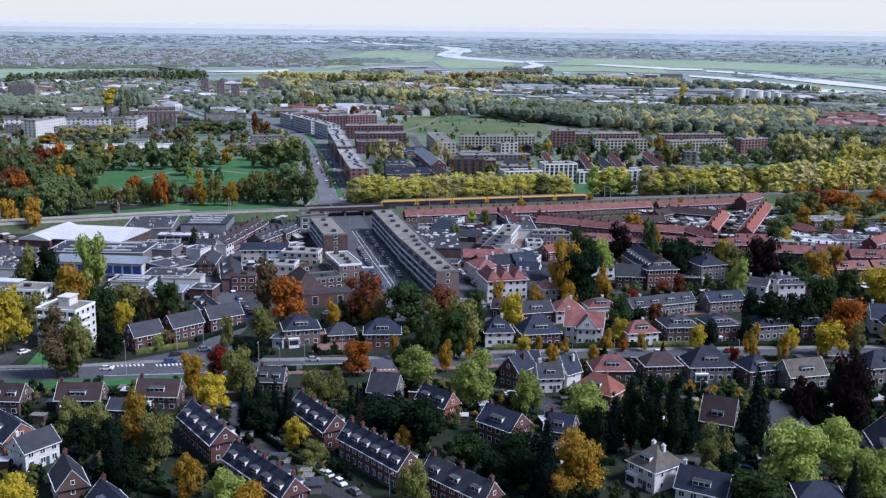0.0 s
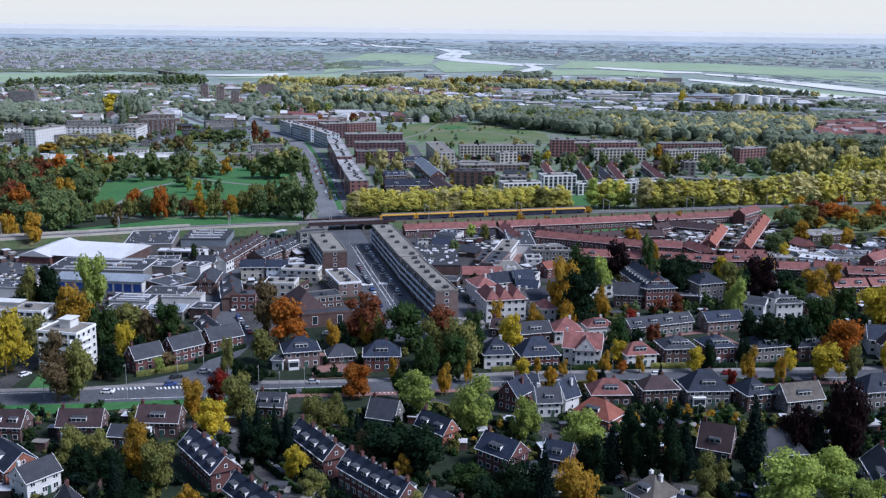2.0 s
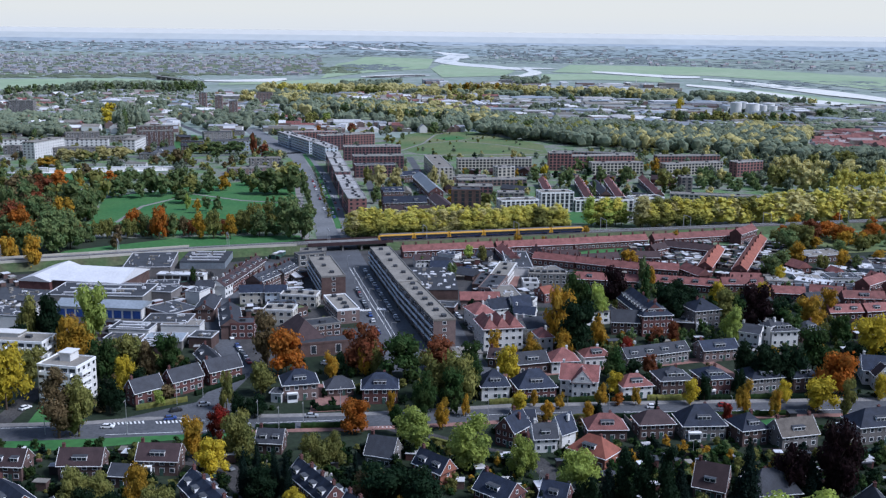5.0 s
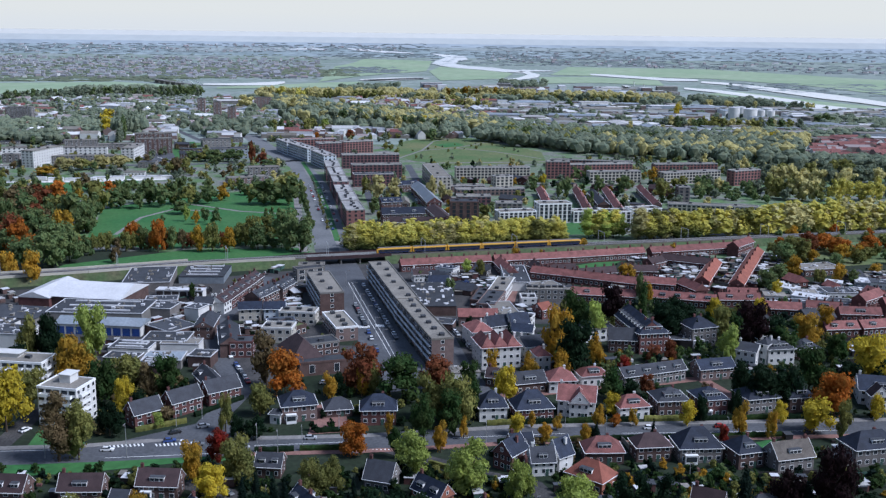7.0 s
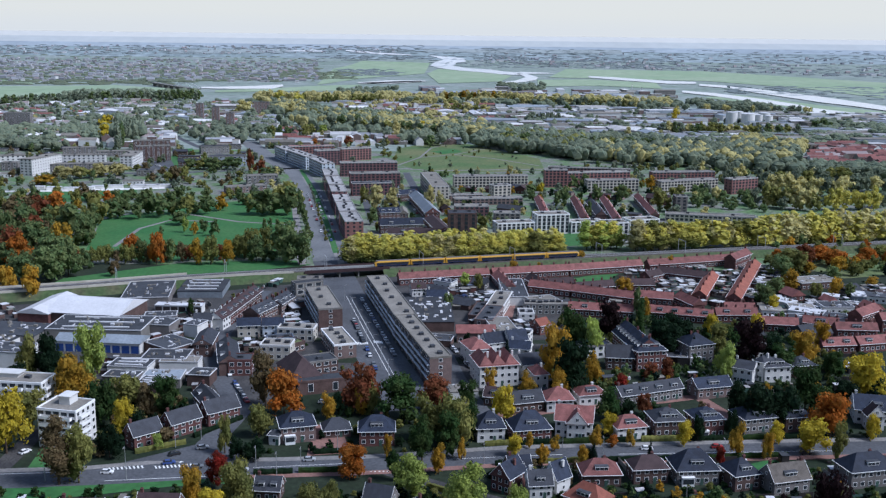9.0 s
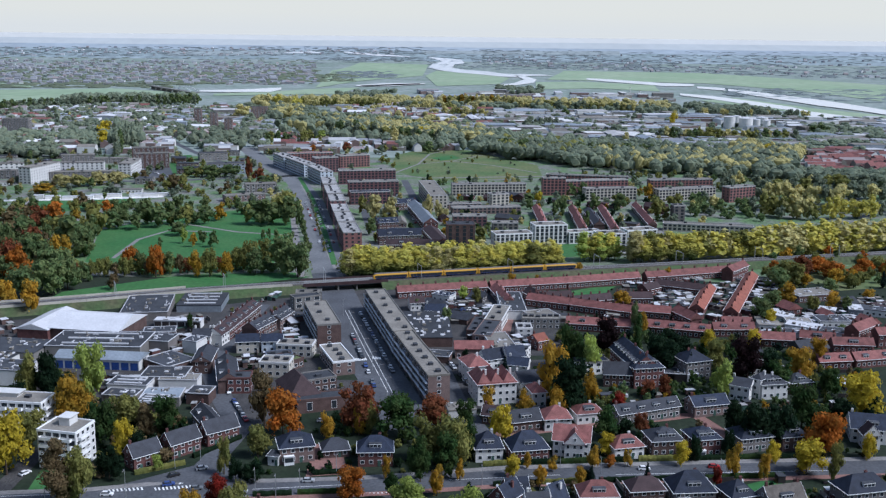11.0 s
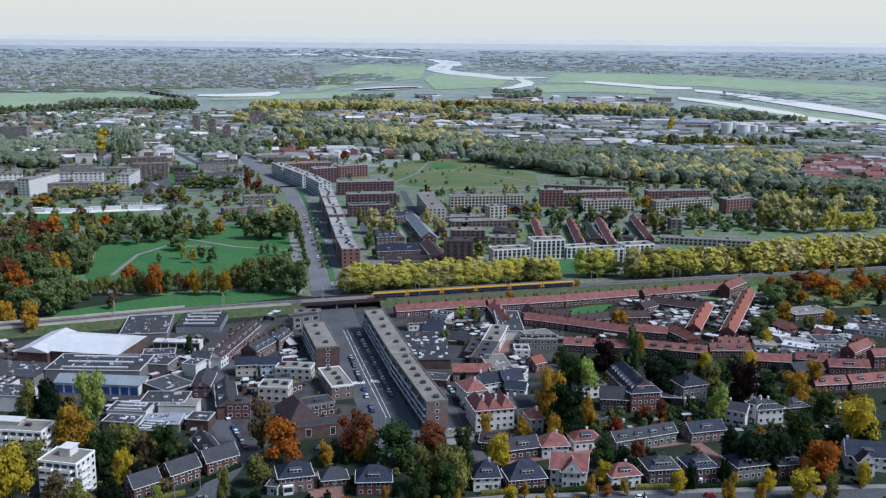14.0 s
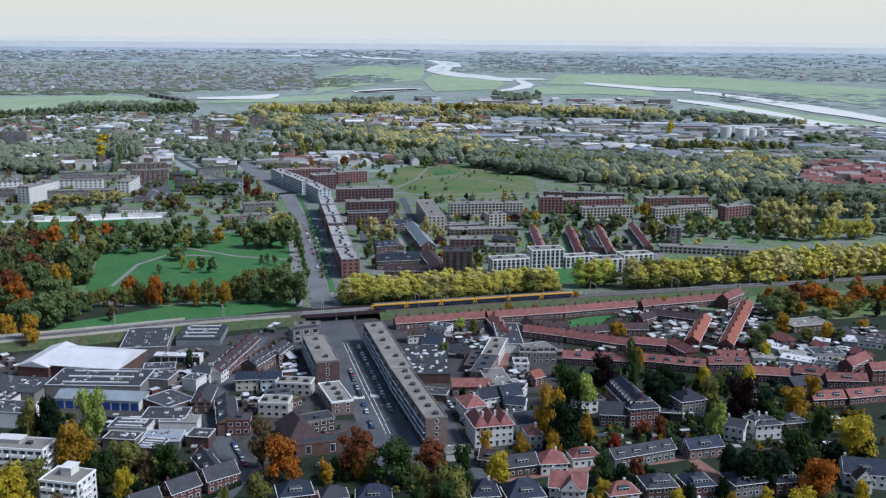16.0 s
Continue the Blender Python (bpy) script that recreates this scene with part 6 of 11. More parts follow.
shed(-111, 393, 1.7, 15.7, 11.8, 3.3, wall='concrete', roof='sheet_grey', lights=2, label='low shed with grey roof')
shed(-131, 461.1, -8.9, 15.2, 12.6, 4.7, wall='brick_grey', roof='felt', lights=2, label='grey workshop hall with flat roof')
shed(-118.4, 432.3, -39, 18.2, 15, 3.7, wall='brick_brown', roof='felt', lights=1, label='dark workshop yard building')
shed(-191.7, 447.1, -8.8, 27.2, 20, 4.7, wall='concrete', roof='felt', lights=2, label='grey factory building with flat roof')
shed(-183, 415.1, -6.6, 19.9, 13.5, 6.5, wall='render_white', roof='felt', label='pale building with flat roof')
shed(-112.7, 456.4, -20.3, 7.6, 9, 5.6, wall='render_white', roof='felt', label='white cubic workshop with flat roof')
shed(-2, 446.4, -11.7, 18.3, 9, 2.8, wall='brick_brown', roof='felt', label='low brick garages with felt roof')
shed(-4.3, 487.7, 2.3, 22.9, 46.4, 4.6, wall='brick_brown', roof='felt', dots=34, label='large flat roofed hall patched with roof lights')
shed(17.7, 451.4, 2.2, 17.6, 7.2, 4.7, wall='brick_pink', roof='tile_red', hr=3, label='brick terrace with red roof', name='terrace')
shed(30, 457.8, -80.5, 24.8, 11.2, 5.6, wall='render_white', roof='felt_light', lights=1, label='white flat-roofed commercial building')
shed(40.7, 532.5, -88.9, 39.2, 13, 4.6, wall='render_white', roof='felt', label='pale flat-roofed commercial building')
shed(54.8, 508.5, 21.2, 14.5, 14.3, 4.6, wall='brick_grey', roof='felt_light', lights=2, label='grey school building with flat roof')
house(25.4, 437.1, 23.7, 10.3, 8.3, 4.7, kind='gable', wall='render_white', roof='slate', dorm=0, label='white house with slate roof')
house(35.1, 438.3, 17.5, 8.5, 9.2, 5.6, kind='gable', wall='render_white', roof='slate', dorm=0, label='white house with dark slate roof')

# middle: white hotel, villas behind the main road
hotel = house(23.6, 399.9, 12.9, 16.4, 15.6, 8.8, kind='hip', hr=0.8, wall='render_white', roof='tile_red', dorm=0, chim=0, label='three-storey white house with red hip roof')
for k in (-1, 0, 1):
    peak = part("roof", (roof_shape(5.2, 14.4, 8.8, 3.4, "hip", 0.2), "tile_red"), hotel, (k * 5.3, 0, 0.35), label="red tiled hipped peak")
    part("chimney", shared("white stack", lambda: Shape().box(-0.4, 0.4, -0.4, 0.4, 0, 2.2).box(-0.48, 0.48, -0.48, 0.48, 2.2, 2.4).mesh("chimney", "render_white")), hotel, (k * 5.3 + 2.6, 1.0, 9.6))
house(16.8, 422.1, 18.9, 9.4, 13.3, 7.5, kind='hip', hr=3, wall='render_white', roof='tile_red', dorm=0, chim=1, label='white house with red roof')
house(38, 406.8, 17.6, 9.1, 13.5, 6.5, kind='gable', hr=3, wall='render_white', roof='slate_grey', dorm=0, label='white house with grey roof')
house(41.2, 393.3, 12.9, 5.7, 8.8, 6.5, kind='hip', hr=2.5, wall='render_white', roof='tile_red', dorm=0, label='narrow white house with red roof')
house(19, 344.2, 6.9, 9.9, 9.4, 5.1, kind='hip', hr=5, wall='render_white', roof='slate', dorm=1, label='villa with dark slate hip roof and dormer')
house(33.3, 343.7, 11.4, 13.6, 10.3, 5.1, kind='hip', hr=5.5, wall='brick_red', roof='slate', dorm=1, label='brick villa with dark slate hip roof')
house(50.4, 349.2, -11.2, 13.2, 10.5, 6, kind='gable', hr=4.5, wall='render_white', roof='tile_red', dorm=0, chim=1, label='white villa with red tiled roof')
house(50.6, 344.5, -5.9, 7.1, 4.7, 6, kind='gable_y', hr=4.5, wall='render_white', roof='tile_red', dorm=0, chim=0, label='white front gable of the villa', name='gable_wing')
house(69.4, 346.8, 13.4, 11.3, 8.5, 4.6, kind='hip', hr=3.5, wall='render_white', roof='tile_red', dorm=1, label='white villa with red hip roof')
house(83.9, 350.5, 8.7, 11.6, 10.5, 6, kind='hip', hr=3.5, wall='brick_brown', roof='slate_grey', dorm=2, label='dark brick villa with grey roof')
house(98, 349.8, 12, 10.5, 10.4, 6.9, kind='hip', hr=3.2, wall='brick_red', roof='slate', dorm=2, bay=3, label='tall brick villa with mansard slate roof')
house(117.3, 354.8, 14.8, 13, 10.6, 5.5, kind='hip', hr=3.5, wall='brick_grey', roof='slate', dorm=1, label='villa with slate hip roof')
house(132.1, 356.3, 12.6, 10.4, 10.6, 5.5, kind='hip', hr=4, wall='brick_brown', roof='slate', dorm=1, label='brick villa with slate roof')
house(165.6, 362.8, -12.3, 15.3, 10.7, 5.5, kind='gable', hr=4.5, wall='render_white', roof='slate', dorm=1, label='white villa with dark roof')
house(162.3, 355.1, -2.8, 6.2, 4.8, 5.5, kind='gable_y', hr=4, wall='render_white', roof='tile_brown', dorm=0, chim=0, label='white front gable of the villa', name='gable_wing')
house(34, 370, 17, 12, 8.7, 4.2, kind='gable', hr=3.5, wall='brick_brown', roof='slate_grey', dorm=1, label='brick house with dark roof')
house(46.8, 372, 7.3, 10.5, 9.8, 4.6, kind='hip', hr=4, wall='render_white', roof='tile_red', dorm=0, label='house with red hip roof')
house(59.7, 378.3, 13.3, 10.8, 8.8, 4.2, kind='hip', hr=2.5, wall='render_white', roof='tile_red', dorm=1, label='white house with red roof and dormer')
house(83.1, 379.9, 22.2, 28.1, 7.8, 4.6, kind='gable', hr=3, wall='brick_grey', roof='slate_grey', dorm=4, units=5, label='terrace with grey roof and white dormers')
house(109.3, 386.4, 15, 15, 8.8, 4.6, kind='gable', hr=3, wall='brick_pink', roof='slate', dorm=1, label='brick house with slate roof and white dormer')
house(23, 375.6, -13.8, 7.9, 7.8, 3.7, kind='gable', hr=3, wall='brick_brown', roof='tile_brown', dorm=1, label='small brown house with dormer')
shed(10.3, 383.2, 7.8, 11.2, 8.8, 2.8, wall='render_white', roof='felt_light', label='low garage with pale roof', name='garage')
house(90, 418, 10.9, 13.2, 12.4, 8.8, kind='hip', hr=5, wall='brick_red', roof='slate', dorm=3, chim=2, label='large brick institute with slate mansard roof', name='institute')
house(87.6, 427.8, -80.9, 28.8, 12.2, 8.4, kind='gable', hr=5, wall='brick_red', roof='slate', dorm=8, chim=3, label='long institute wing with many small dormers', name='institute_wing')
house(78.2, 416.4, -5, 11.4, 8.6, 5.6, kind='gable', hr=4.5, wall='brick_brown', roof='slate_grey', dorm=0, chim=0, label='brick chapel with dark roof', name='chapel')
block(68.3, 433.3, 17.9, 14.5, 13, 2, 2.79, wall='render_white', roof='slate', label='white building with many roof lights', boxes=8)
shed(104.6, 423.5, -8.3, 8.6, 8.5, 3.3, wall='render_white', roof='felt', label='low white pavilion with columns', name='pavilion', doors=5, door_mat='paint_dark')
house(113.1, 427.3, 19.1, 12.3, 11.3, 8.4, kind='hip', hr=4, wall='brick_grey', roof='slate', dorm=0, chim=2, label='tall villa with slate roof and white bay', bay=5)
house(127.8, 401.7, -29.4, 8.2, 8.7, 6.5, kind='gable', hr=2.5, wall='render_white', roof='slate_grey', dorm=0, label='bright white villa among trees')
house(136.2, 404.1, -46.2, 4.6, 7.7, 8.4, kind='hip', hr=2, wall='render_white', roof='slate_grey', dorm=0, label='white tower of a villa')
house(140.4, 405.6, 11.1, 11.7, 10.6, 6.5, kind='hip', hr=2.5, wall='render_white', roof='slate_grey', dorm=2, label='white mansion with grey mansard roof')
house(143.1, 432.9, 2, 4.1, 8.3, 10.2, kind='hip', hr=3, wall='render_white', roof='slate_grey', dorm=0, label='tall pale house among trees')
house(153.9, 410.4, 13.1, 9.7, 8.7, 5.1, kind='hip', hr=3, wall='brick_brown', roof='felt', dorm=1, label='brown house with flat roof')

# red-roofed terraces by the railway
house(3.3, 563.3, 15.2, 52.6, 7.1, 3.9, kind='gable', hr=3, wall='brick_red', roof='tile_red', dorm=0, chim=8, units=8, trim=True, sides=False, label='terrace of small brick houses with red tiled roofs', name='terrace', group='red-roofed terraces')
house(53.5, 576.4, 14.8, 46.2, 7.1, 3.9, kind='gable', hr=3, wall='brick_red', roof='tile_red', dorm=0, chim=7, units=7, trim=True, sides=False, label='terrace of small brick houses with red tiled roofs', name='terrace', group='red-roofed terraces')
house(99.2, 589.8, 18, 47.7, 7.1, 3.9, kind='gable', hr=3, wall='brick_red', roof='tile_red', dorm=0, chim=7, units=7, trim=True, sides=False, label='terrace of small brick houses with red tiled roofs', name='terrace', group='red-roofed terraces')
house(158.9, 608.3, 18.2, 68.8, 7, 3.8, kind='gable', hr=3, wall='brick_red', roof='tile_red', dorm=0, chim=9, units=9, trim=True, sides=False, label='terrace of small brick houses with red tiled roofs', name='terrace', group='red-roofed terraces')
house(185.1, 611.9, 49.6, 22.8, 7.3, 6.4, kind='gable', hr=3, wall='brick_red', roof='tile_red', dorm=0, chim=2, units=2, trim=True, sides=False, label='terrace of small brick houses with red tiled roofs', name='terrace', group='red-roofed terraces')
house(174.2, 560.2, -113.4, 91.6, 7.4, 3.9, kind='gable', hr=3, wall='brick_red', roof='tile_orange', dorm=0, chim=8, units=8, trim=True, sides=False, label='terrace of small brick houses with red tiled roofs', name='terrace', group='red-roofed terraces')
house(148.7, 546.8, -112.2, 50.2, 7.4, 3.9, kind='gable', hr=3, wall='brick_red', roof='tile_orange', dorm=0, chim=5, units=5, trim=True, sides=False, label='terrace of small brick houses with red tiled roofs', name='terrace', group='red-roofed terraces')
house(37.2, 549.9, -80.2, 32.3, 7.4, 3.9, kind='gable', hr=3, wall='brick_red', roof='tile_red', dorm=0, chim=4, units=4, trim=True, sides=False, label='terrace of small brick houses with red tiled roofs', name='terrace', group='red-roofed terraces')
house(61.9, 538.9, -23.9, 23.4, 7.1, 3.9, kind='gable', hr=3, wall='brick_red', roof='tile_red', dorm=0, chim=6, units=6, trim=True, sides=False, label='terrace of small brick houses with red tiled roofs', name='terrace', group='red-roofed terraces')
house(88.8, 526.4, -26, 33.7, 7.1, 3.9, kind='gable', hr=3, wall='brick_red', roof='tile_red', dorm=0, chim=8, units=8, trim=True, sides=False, label='terrace of small brick houses with red tiled roofs', name='terrace', group='red-roofed terraces')
house(115.1, 520.4, -16.2, 18.3, 7.1, 3.9, kind='gable', hr=3, wall='brick_red', roof='tile_red', dorm=0, chim=5, units=5, trim=True, sides=False, label='terrace of small brick houses with red tiled roofs', name='terrace', group='red-roofed terraces')
house(64.9, 547.2, 15.8, 21, 7.1, 3.9, kind='gable', hr=3, wall='brick_red', roof='tile_brown', dorm=0, chim=4, units=4, trim=True, sides=False, label='terrace of small brick houses with red tiled roofs', name='terrace', group='red-roofed terraces')
house(85.2, 541.4, 19.2, 23.4, 7.1, 3.9, kind='gable', hr=3, wall='brick_red', roof='tile_brown', dorm=0, chim=5, units=5, trim=True, sides=False, label='terrace of small brick houses with red tiled roofs', name='terrace', group='red-roofed terraces')
house(110, 548.1, 1.7, 19.7, 7, 3.9, kind='gable', hr=3, wall='brick_red', roof='tile_brown', dorm=0, chim=5, units=5, trim=True, sides=False, label='terrace of small brick houses with red tiled roofs', name='terrace', group='red-roofed terraces')
house(55.7, 550.3, -68, 16.6, 7.3, 3.9, kind='gable', hr=3, wall='brick_red', roof='tile_brown', dorm=0, chim=3, units=3, trim=True, sides=False, label='terrace of small brick houses with red tiled roofs', name='terrace', group='red-roofed terraces')
house(123.3, 569.5, 40.4, 12.1, 7.2, 3.9, kind='gable', hr=3, wall='brick_red', roof='tile_brown', dorm=0, chim=3, units=3, trim=True, sides=False, label='terrace of small brick houses with red tiled roofs', name='terrace', group='red-roofed terraces')
house(82.3, 495, -9.6, 31.7, 7.1, 3.9, kind='gable', hr=3, wall='brick_red', roof='tile_red', dorm=2, chim=8, units=8, trim=True, sides=False, label='terrace of small brick houses with red tiled roofs', name='terrace', group='red-roofed terraces')
house(118.7, 489.6, -16.2, 36.5, 7.1, 3.9, kind='gable', hr=3, wall='brick_red', roof='tile_red', dorm=5, chim=9, units=9, trim=True, sides=False, label='terrace of small brick houses with red tiled roofs', name='terrace', group='red-roofed terraces')
house(148.8, 489.2, 1.4, 20.4, 7.1, 3.9, kind='gable', hr=3, wall='brick_red', roof='tile_red', dorm=2, chim=5, units=5, trim=True, sides=False, label='terrace of small brick houses with red tiled roofs', name='terrace', group='red-roofed terraces')
house(131.3, 512.9, -69, 17.4, 7.3, 3.9, kind='gable', hr=3, wall='brick_red', roof='tile_red', dorm=0, chim=3, units=3, trim=True, sides=False, label='terrace of small brick houses with red tiled roofs', name='terrace', group='red-roofed terraces')
house(141.9, 573.3, -26.5, 28.9, 7, 3.9, kind='gable', hr=3, wall='brick_red', roof='tile_brown', dorm=0, chim=6, units=6, trim=True, sides=False, label='terrace of small brick houses with red tiled roofs', name='terrace', group='red-roofed terraces')
house(153.4, 499, -5.2, 14.6, 7.1, 3.9, kind='gable', hr=3, wall='brick_red', roof='tile_red', dorm=0, chim=4, units=4, trim=True, sides=False, label='terrace of small brick houses with red tiled roofs', name='terrace', group='red-roofed terraces')
house(164.8, 472.7, -8.7, 17.6, 7.1, 3.9, kind='gable', hr=3, wall='brick_red', roof='tile_red', dorm=0, chim=5, units=5, trim=True, sides=False, label='terrace of small brick houses with red tiled roofs', name='terrace', group='red-roofed terraces')
house(185.9, 474.3, -18.5, 15.9, 7.1, 3.9, kind='gable', hr=3, wall='brick_red', roof='tile_red', dorm=1, chim=5, units=5, trim=True, sides=False, label='terrace of small brick houses with red tiled roofs', name='terrace', group='red-roofed terraces')
house(199, 464.8, -3.2, 18.9, 7.1, 3.9, kind='gable', hr=3, wall='brick_red', roof='tile_red', dorm=1, chim=5, units=5, trim=True, sides=False, label='terrace of small brick houses with red tiled roofs', name='terrace', group='red-roofed terraces')
house(180.3, 440.3, 8.4, 15.5, 7.3, 3.9, kind='gable', hr=3, wall='brick_red', roof='tile_red', dorm=2, chim=4, units=4, trim=True, sides=False, label='terrace of small brick houses with red tiled roofs', name='terrace', group='red-roofed terraces')
house(200.2, 444.2, 13.9, 21.4, 7.2, 3.9, kind='gable', hr=3, wall='brick_red', roof='tile_red', dorm=2, chim=5, units=5, trim=True, sides=False, label='terrace of small brick houses with red tiled roofs', name='terrace', group='red-roofed terraces')
house(210.1, 481.7, 41.2, 19.3, 7.3, 7.4, kind='gable', hr=3, wall='brick_red', roof='tile_red', dorm=0, chim=3, units=3, trim=True, sides=False, label='terrace of small brick houses with red tiled roofs', name='terrace', group='red-roofed terraces')
house(221, 474, 7.3, 15.2, 7.2, 6.5, kind='gable', hr=3, wall='brick_red', roof='tile_red', dorm=0, chim=4, units=4, trim=True, sides=False, label='terrace of small brick houses with red tiled roofs', name='terrace', group='red-roofed terraces')
shed(213.9, 562, 16.9, 25.3, 14.2, 3.7, wall='brick_brown', roof='felt_light', lights=1, label='small flat-roofed building behind terraces', name='outbuilding')
shed(186.9, 495.4, -30.8, 16.6, 10.7, 3.7, wall='render_white', roof='sheet_white', lights=1, label='small flat-roofed building behind terraces', name='outbuilding')
shed(198, 485.5, -15.6, 14.5, 10.7, 3.7, wall='render_white', roof='felt', lights=1, label='small flat-roofed building behind terraces', name='outbuilding')
shed(226.6, 529.9, -14.7, 7.1, 12.3, 3.7, wall='sheet_grey', roof='sheet_white', lights=1, label='small flat-roofed building behind terraces', name='outbuilding')
shed(212.1, 530.6, -26.1, 8.7, 7.1, 2.8, wall='render_white', roof='sheet_white', lights=1, label='small flat-roofed building behind terraces', name='outbuilding')
shed(182.4, 519.4, -51.6, 12.1, 9, 2.8, wall='render_white', roof='sheet_white', lights=1, label='small flat-roofed building behind terraces', name='outbuilding')
shed(4.5, 550.9, -28.6, 10.8, 8, 3.7, wall='render_white', roof='slate', lights=1, label='small flat-roofed building behind terraces', name='outbuilding')
garden_sheds([(152.3, 545), (150.4, 519.7), (190.2, 610.6), (197.2, 610.8)], 16)
garden_sheds([(166.9, 530), (177.9, 530.3), (198.8, 604.5), (205.9, 604.7)], 16)
garden_sheds([(128.9, 539.1), (141.1, 544.7), (134.1, 577.9), (159.1, 584.6)], 16)
garden_sheds([(50.8, 503.1), (97.9, 504.3), (73.7, 522.6), (100.3, 518.4)], 13)
garden_sheds([(169, 497.1), (199.8, 464.4), (193.2, 525.7), (216.6, 507.3)], 11)
garden_sheds([(6.9, 502), (33.2, 502.7), (-2.4, 551.4), (35.3, 541.8)], 12)

# beyond the railway: white blocks, brown tower, boulevard
block(52.3, 694.3, 13.6, 26.7, 12.1, 4, 2.73, wall='render_white', roof='felt_light', gap=3.3, win=(2.2, 2.4), trim='paint_dark', label='white modern apartment block with dark windows', parapet='paint_white', side_gap=5)
block(80.1, 713.9, 11.3, 23.8, 13.7, 5, 2.73, wall='render_white', roof='felt_light', gap=3.3, win=(2.2, 2.4), trim='paint_dark', label='white modern apartment block with dark windows', parapet='paint_white', side_gap=5)
block(105.1, 716.5, 15, 24.8, 10.3, 3, 2.72, wall='render_white', roof='felt_light', gap=3.3, win=(2.2, 2.4), trim='paint_dark', label='white modern apartment block with dark windows', parapet='paint_white', side_gap=5)
block(119, 684, 12.3, 19.7, 12.1, 5, 2.73, wall='render_white', roof='felt_light', gap=3.3, win=(2.2, 2.4), trim='paint_dark', label='white modern apartment block with dark windows', parapet='paint_white', side_gap=5)
block(144.3, 712.2, 16.1, 23, 12.1, 4, 2.72, wall='render_white', roof='felt_light', gap=3.3, win=(2.2, 2.4), trim='paint_dark', label='white modern apartment block with dark windows', parapet='paint_white', side_gap=5)
block(15.9, 668.4, 2.3, 18.8, 13.8, 8, 2.74, wall='brick_brown', roof='felt', gap=4, win=(2.2, 2.4), trim='paint_dark', label='dark brown brick tower block', parapet='brick_brown', side_gap=5)
block(-60.1, 691.7, -78.9, 35.0, 12.5, 5, 2.74, wall='brick_rose', roof='roof_stone', gap=3.4, win=(2.3, 1.9), trim='paint_dark', label='red-brown brick boulevard building with flat roof', parapet='roof_stone', side_gap=3.4, boxes=5, group='boulevard blocks')
block(-67.6, 733.3, -80.7, 39.2, 12.5, 5, 2.73, wall='brick_plum', roof='roof_stone', gap=3.4, win=(2.3, 1.9), trim='paint_dark', label='red-brown brick boulevard building with flat roof', parapet='roof_stone', side_gap=3.4, boxes=5, group='boulevard blocks')
block(-76.7, 792.9, -80.5, 42.7, 12.5, 4, 2.71, wall='brick_plum', roof='roof_stone', gap=3.4, win=(2.3, 1.9), trim='paint_dark', label='red-brown brick boulevard building with flat roof', parapet='roof_stone', side_gap=3.4, boxes=5, group='boulevard blocks')
block(-82.0, 821.6, -80.6, 31.4, 12.5, 5, 2.70, wall='brick_plum', roof='roof_stone', gap=3.4, win=(2.3, 1.9), trim='paint_dark', label='red-brown brick boulevard building with flat roof', parapet='roof_stone', side_gap=3.4, boxes=5, group='boulevard blocks')
block(-89.7, 866.6, -80.2, 46.2, 12.5, 5, 2.69, wall='brick_plum', roof='roof_stone', gap=3.4, win=(2.3, 1.9), trim='paint_dark', label='red-brown brick boulevard building with flat roof', parapet='roof_stone', side_gap=3.4, boxes=5, group='boulevard blocks')
block(-98.4, 917.6, -80.8, 42.4, 12.5, 5, 2.68, wall='brick_plum', roof='roof_stone', gap=3.4, win=(2.3, 1.9), trim='paint_dark', label='red-brown brick boulevard building with flat roof', parapet='roof_stone', side_gap=3.4, boxes=5, group='boulevard blocks')
block(-115.9, 1000.8, -67.8, 49.0, 12.5, 5, 2.66, wall='panel_blue', roof='roof_stone', gap=3.4, win=(2.3, 1.9), trim='paint_dark', label='blue-grey boulevard block with white flat roof', parapet='roof_stone', side_gap=3.4, boxes=5, group='boulevard blocks')
block(-143.0, 1059.9, -63.9, 60.8, 12.5, 5, 2.65, wall='panel_blue', roof='roof_stone', gap=3.4, win=(2.3, 1.9), trim='paint_dark', label='blue-grey boulevard block with white flat roof', parapet='roof_stone', side_gap=3.4, boxes=5, group='boulevard blocks')
block(-167.3, 1107.4, -65.6, 41.6, 12.5, 5, 2.63, wall='panel_blue', roof='roof_stone', gap=3.4, win=(2.3, 1.9), trim='paint_dark', label='blue-grey boulevard block with white flat roof', parapet='roof_stone', side_gap=3.4, boxes=5, group='boulevard blocks')
block(-142.1, 1133, 14.5, 50.3, 11.1, 5, 2.63, wall='brick_rose', roof='tile_red', gap=3.4, win=(2.3, 1.9), trim='paint_dark', label='red-brown brick boulevard building with flat roof', parapet='roof_stone', side_gap=3.4, boxes=2, group='boulevard blocks')
block(-118, 1071.4, 23.7, 24.8, 13, 6, 2.64, wall='brick_plum', roof='felt_light', gap=3.4, win=(2.3, 1.9), trim='paint_dark', label='red-brown brick boulevard building with flat roof', parapet='roof_stone', side_gap=3.4, boxes=2, group='boulevard blocks')
block(-93.2, 1116.7, 26.8, 34.6, 14.6, 5, 2.63, wall='brick_rose', roof='felt_light', gap=3.4, win=(2.3, 1.9), trim='paint_dark', label='red-brown brick boulevard building with flat roof', parapet='roof_stone', side_gap=3.4, boxes=2, group='boulevard blocks')
block(-69, 994.3, 10.8, 55.6, 11.4, 5, 2.66, wall='brick_plum', roof='felt_light', gap=3.4, win=(2.3, 1.9), trim='paint_dark', label='red-brown brick boulevard building with flat roof', parapet='roof_stone', side_gap=3.4, boxes=2, group='boulevard blocks')
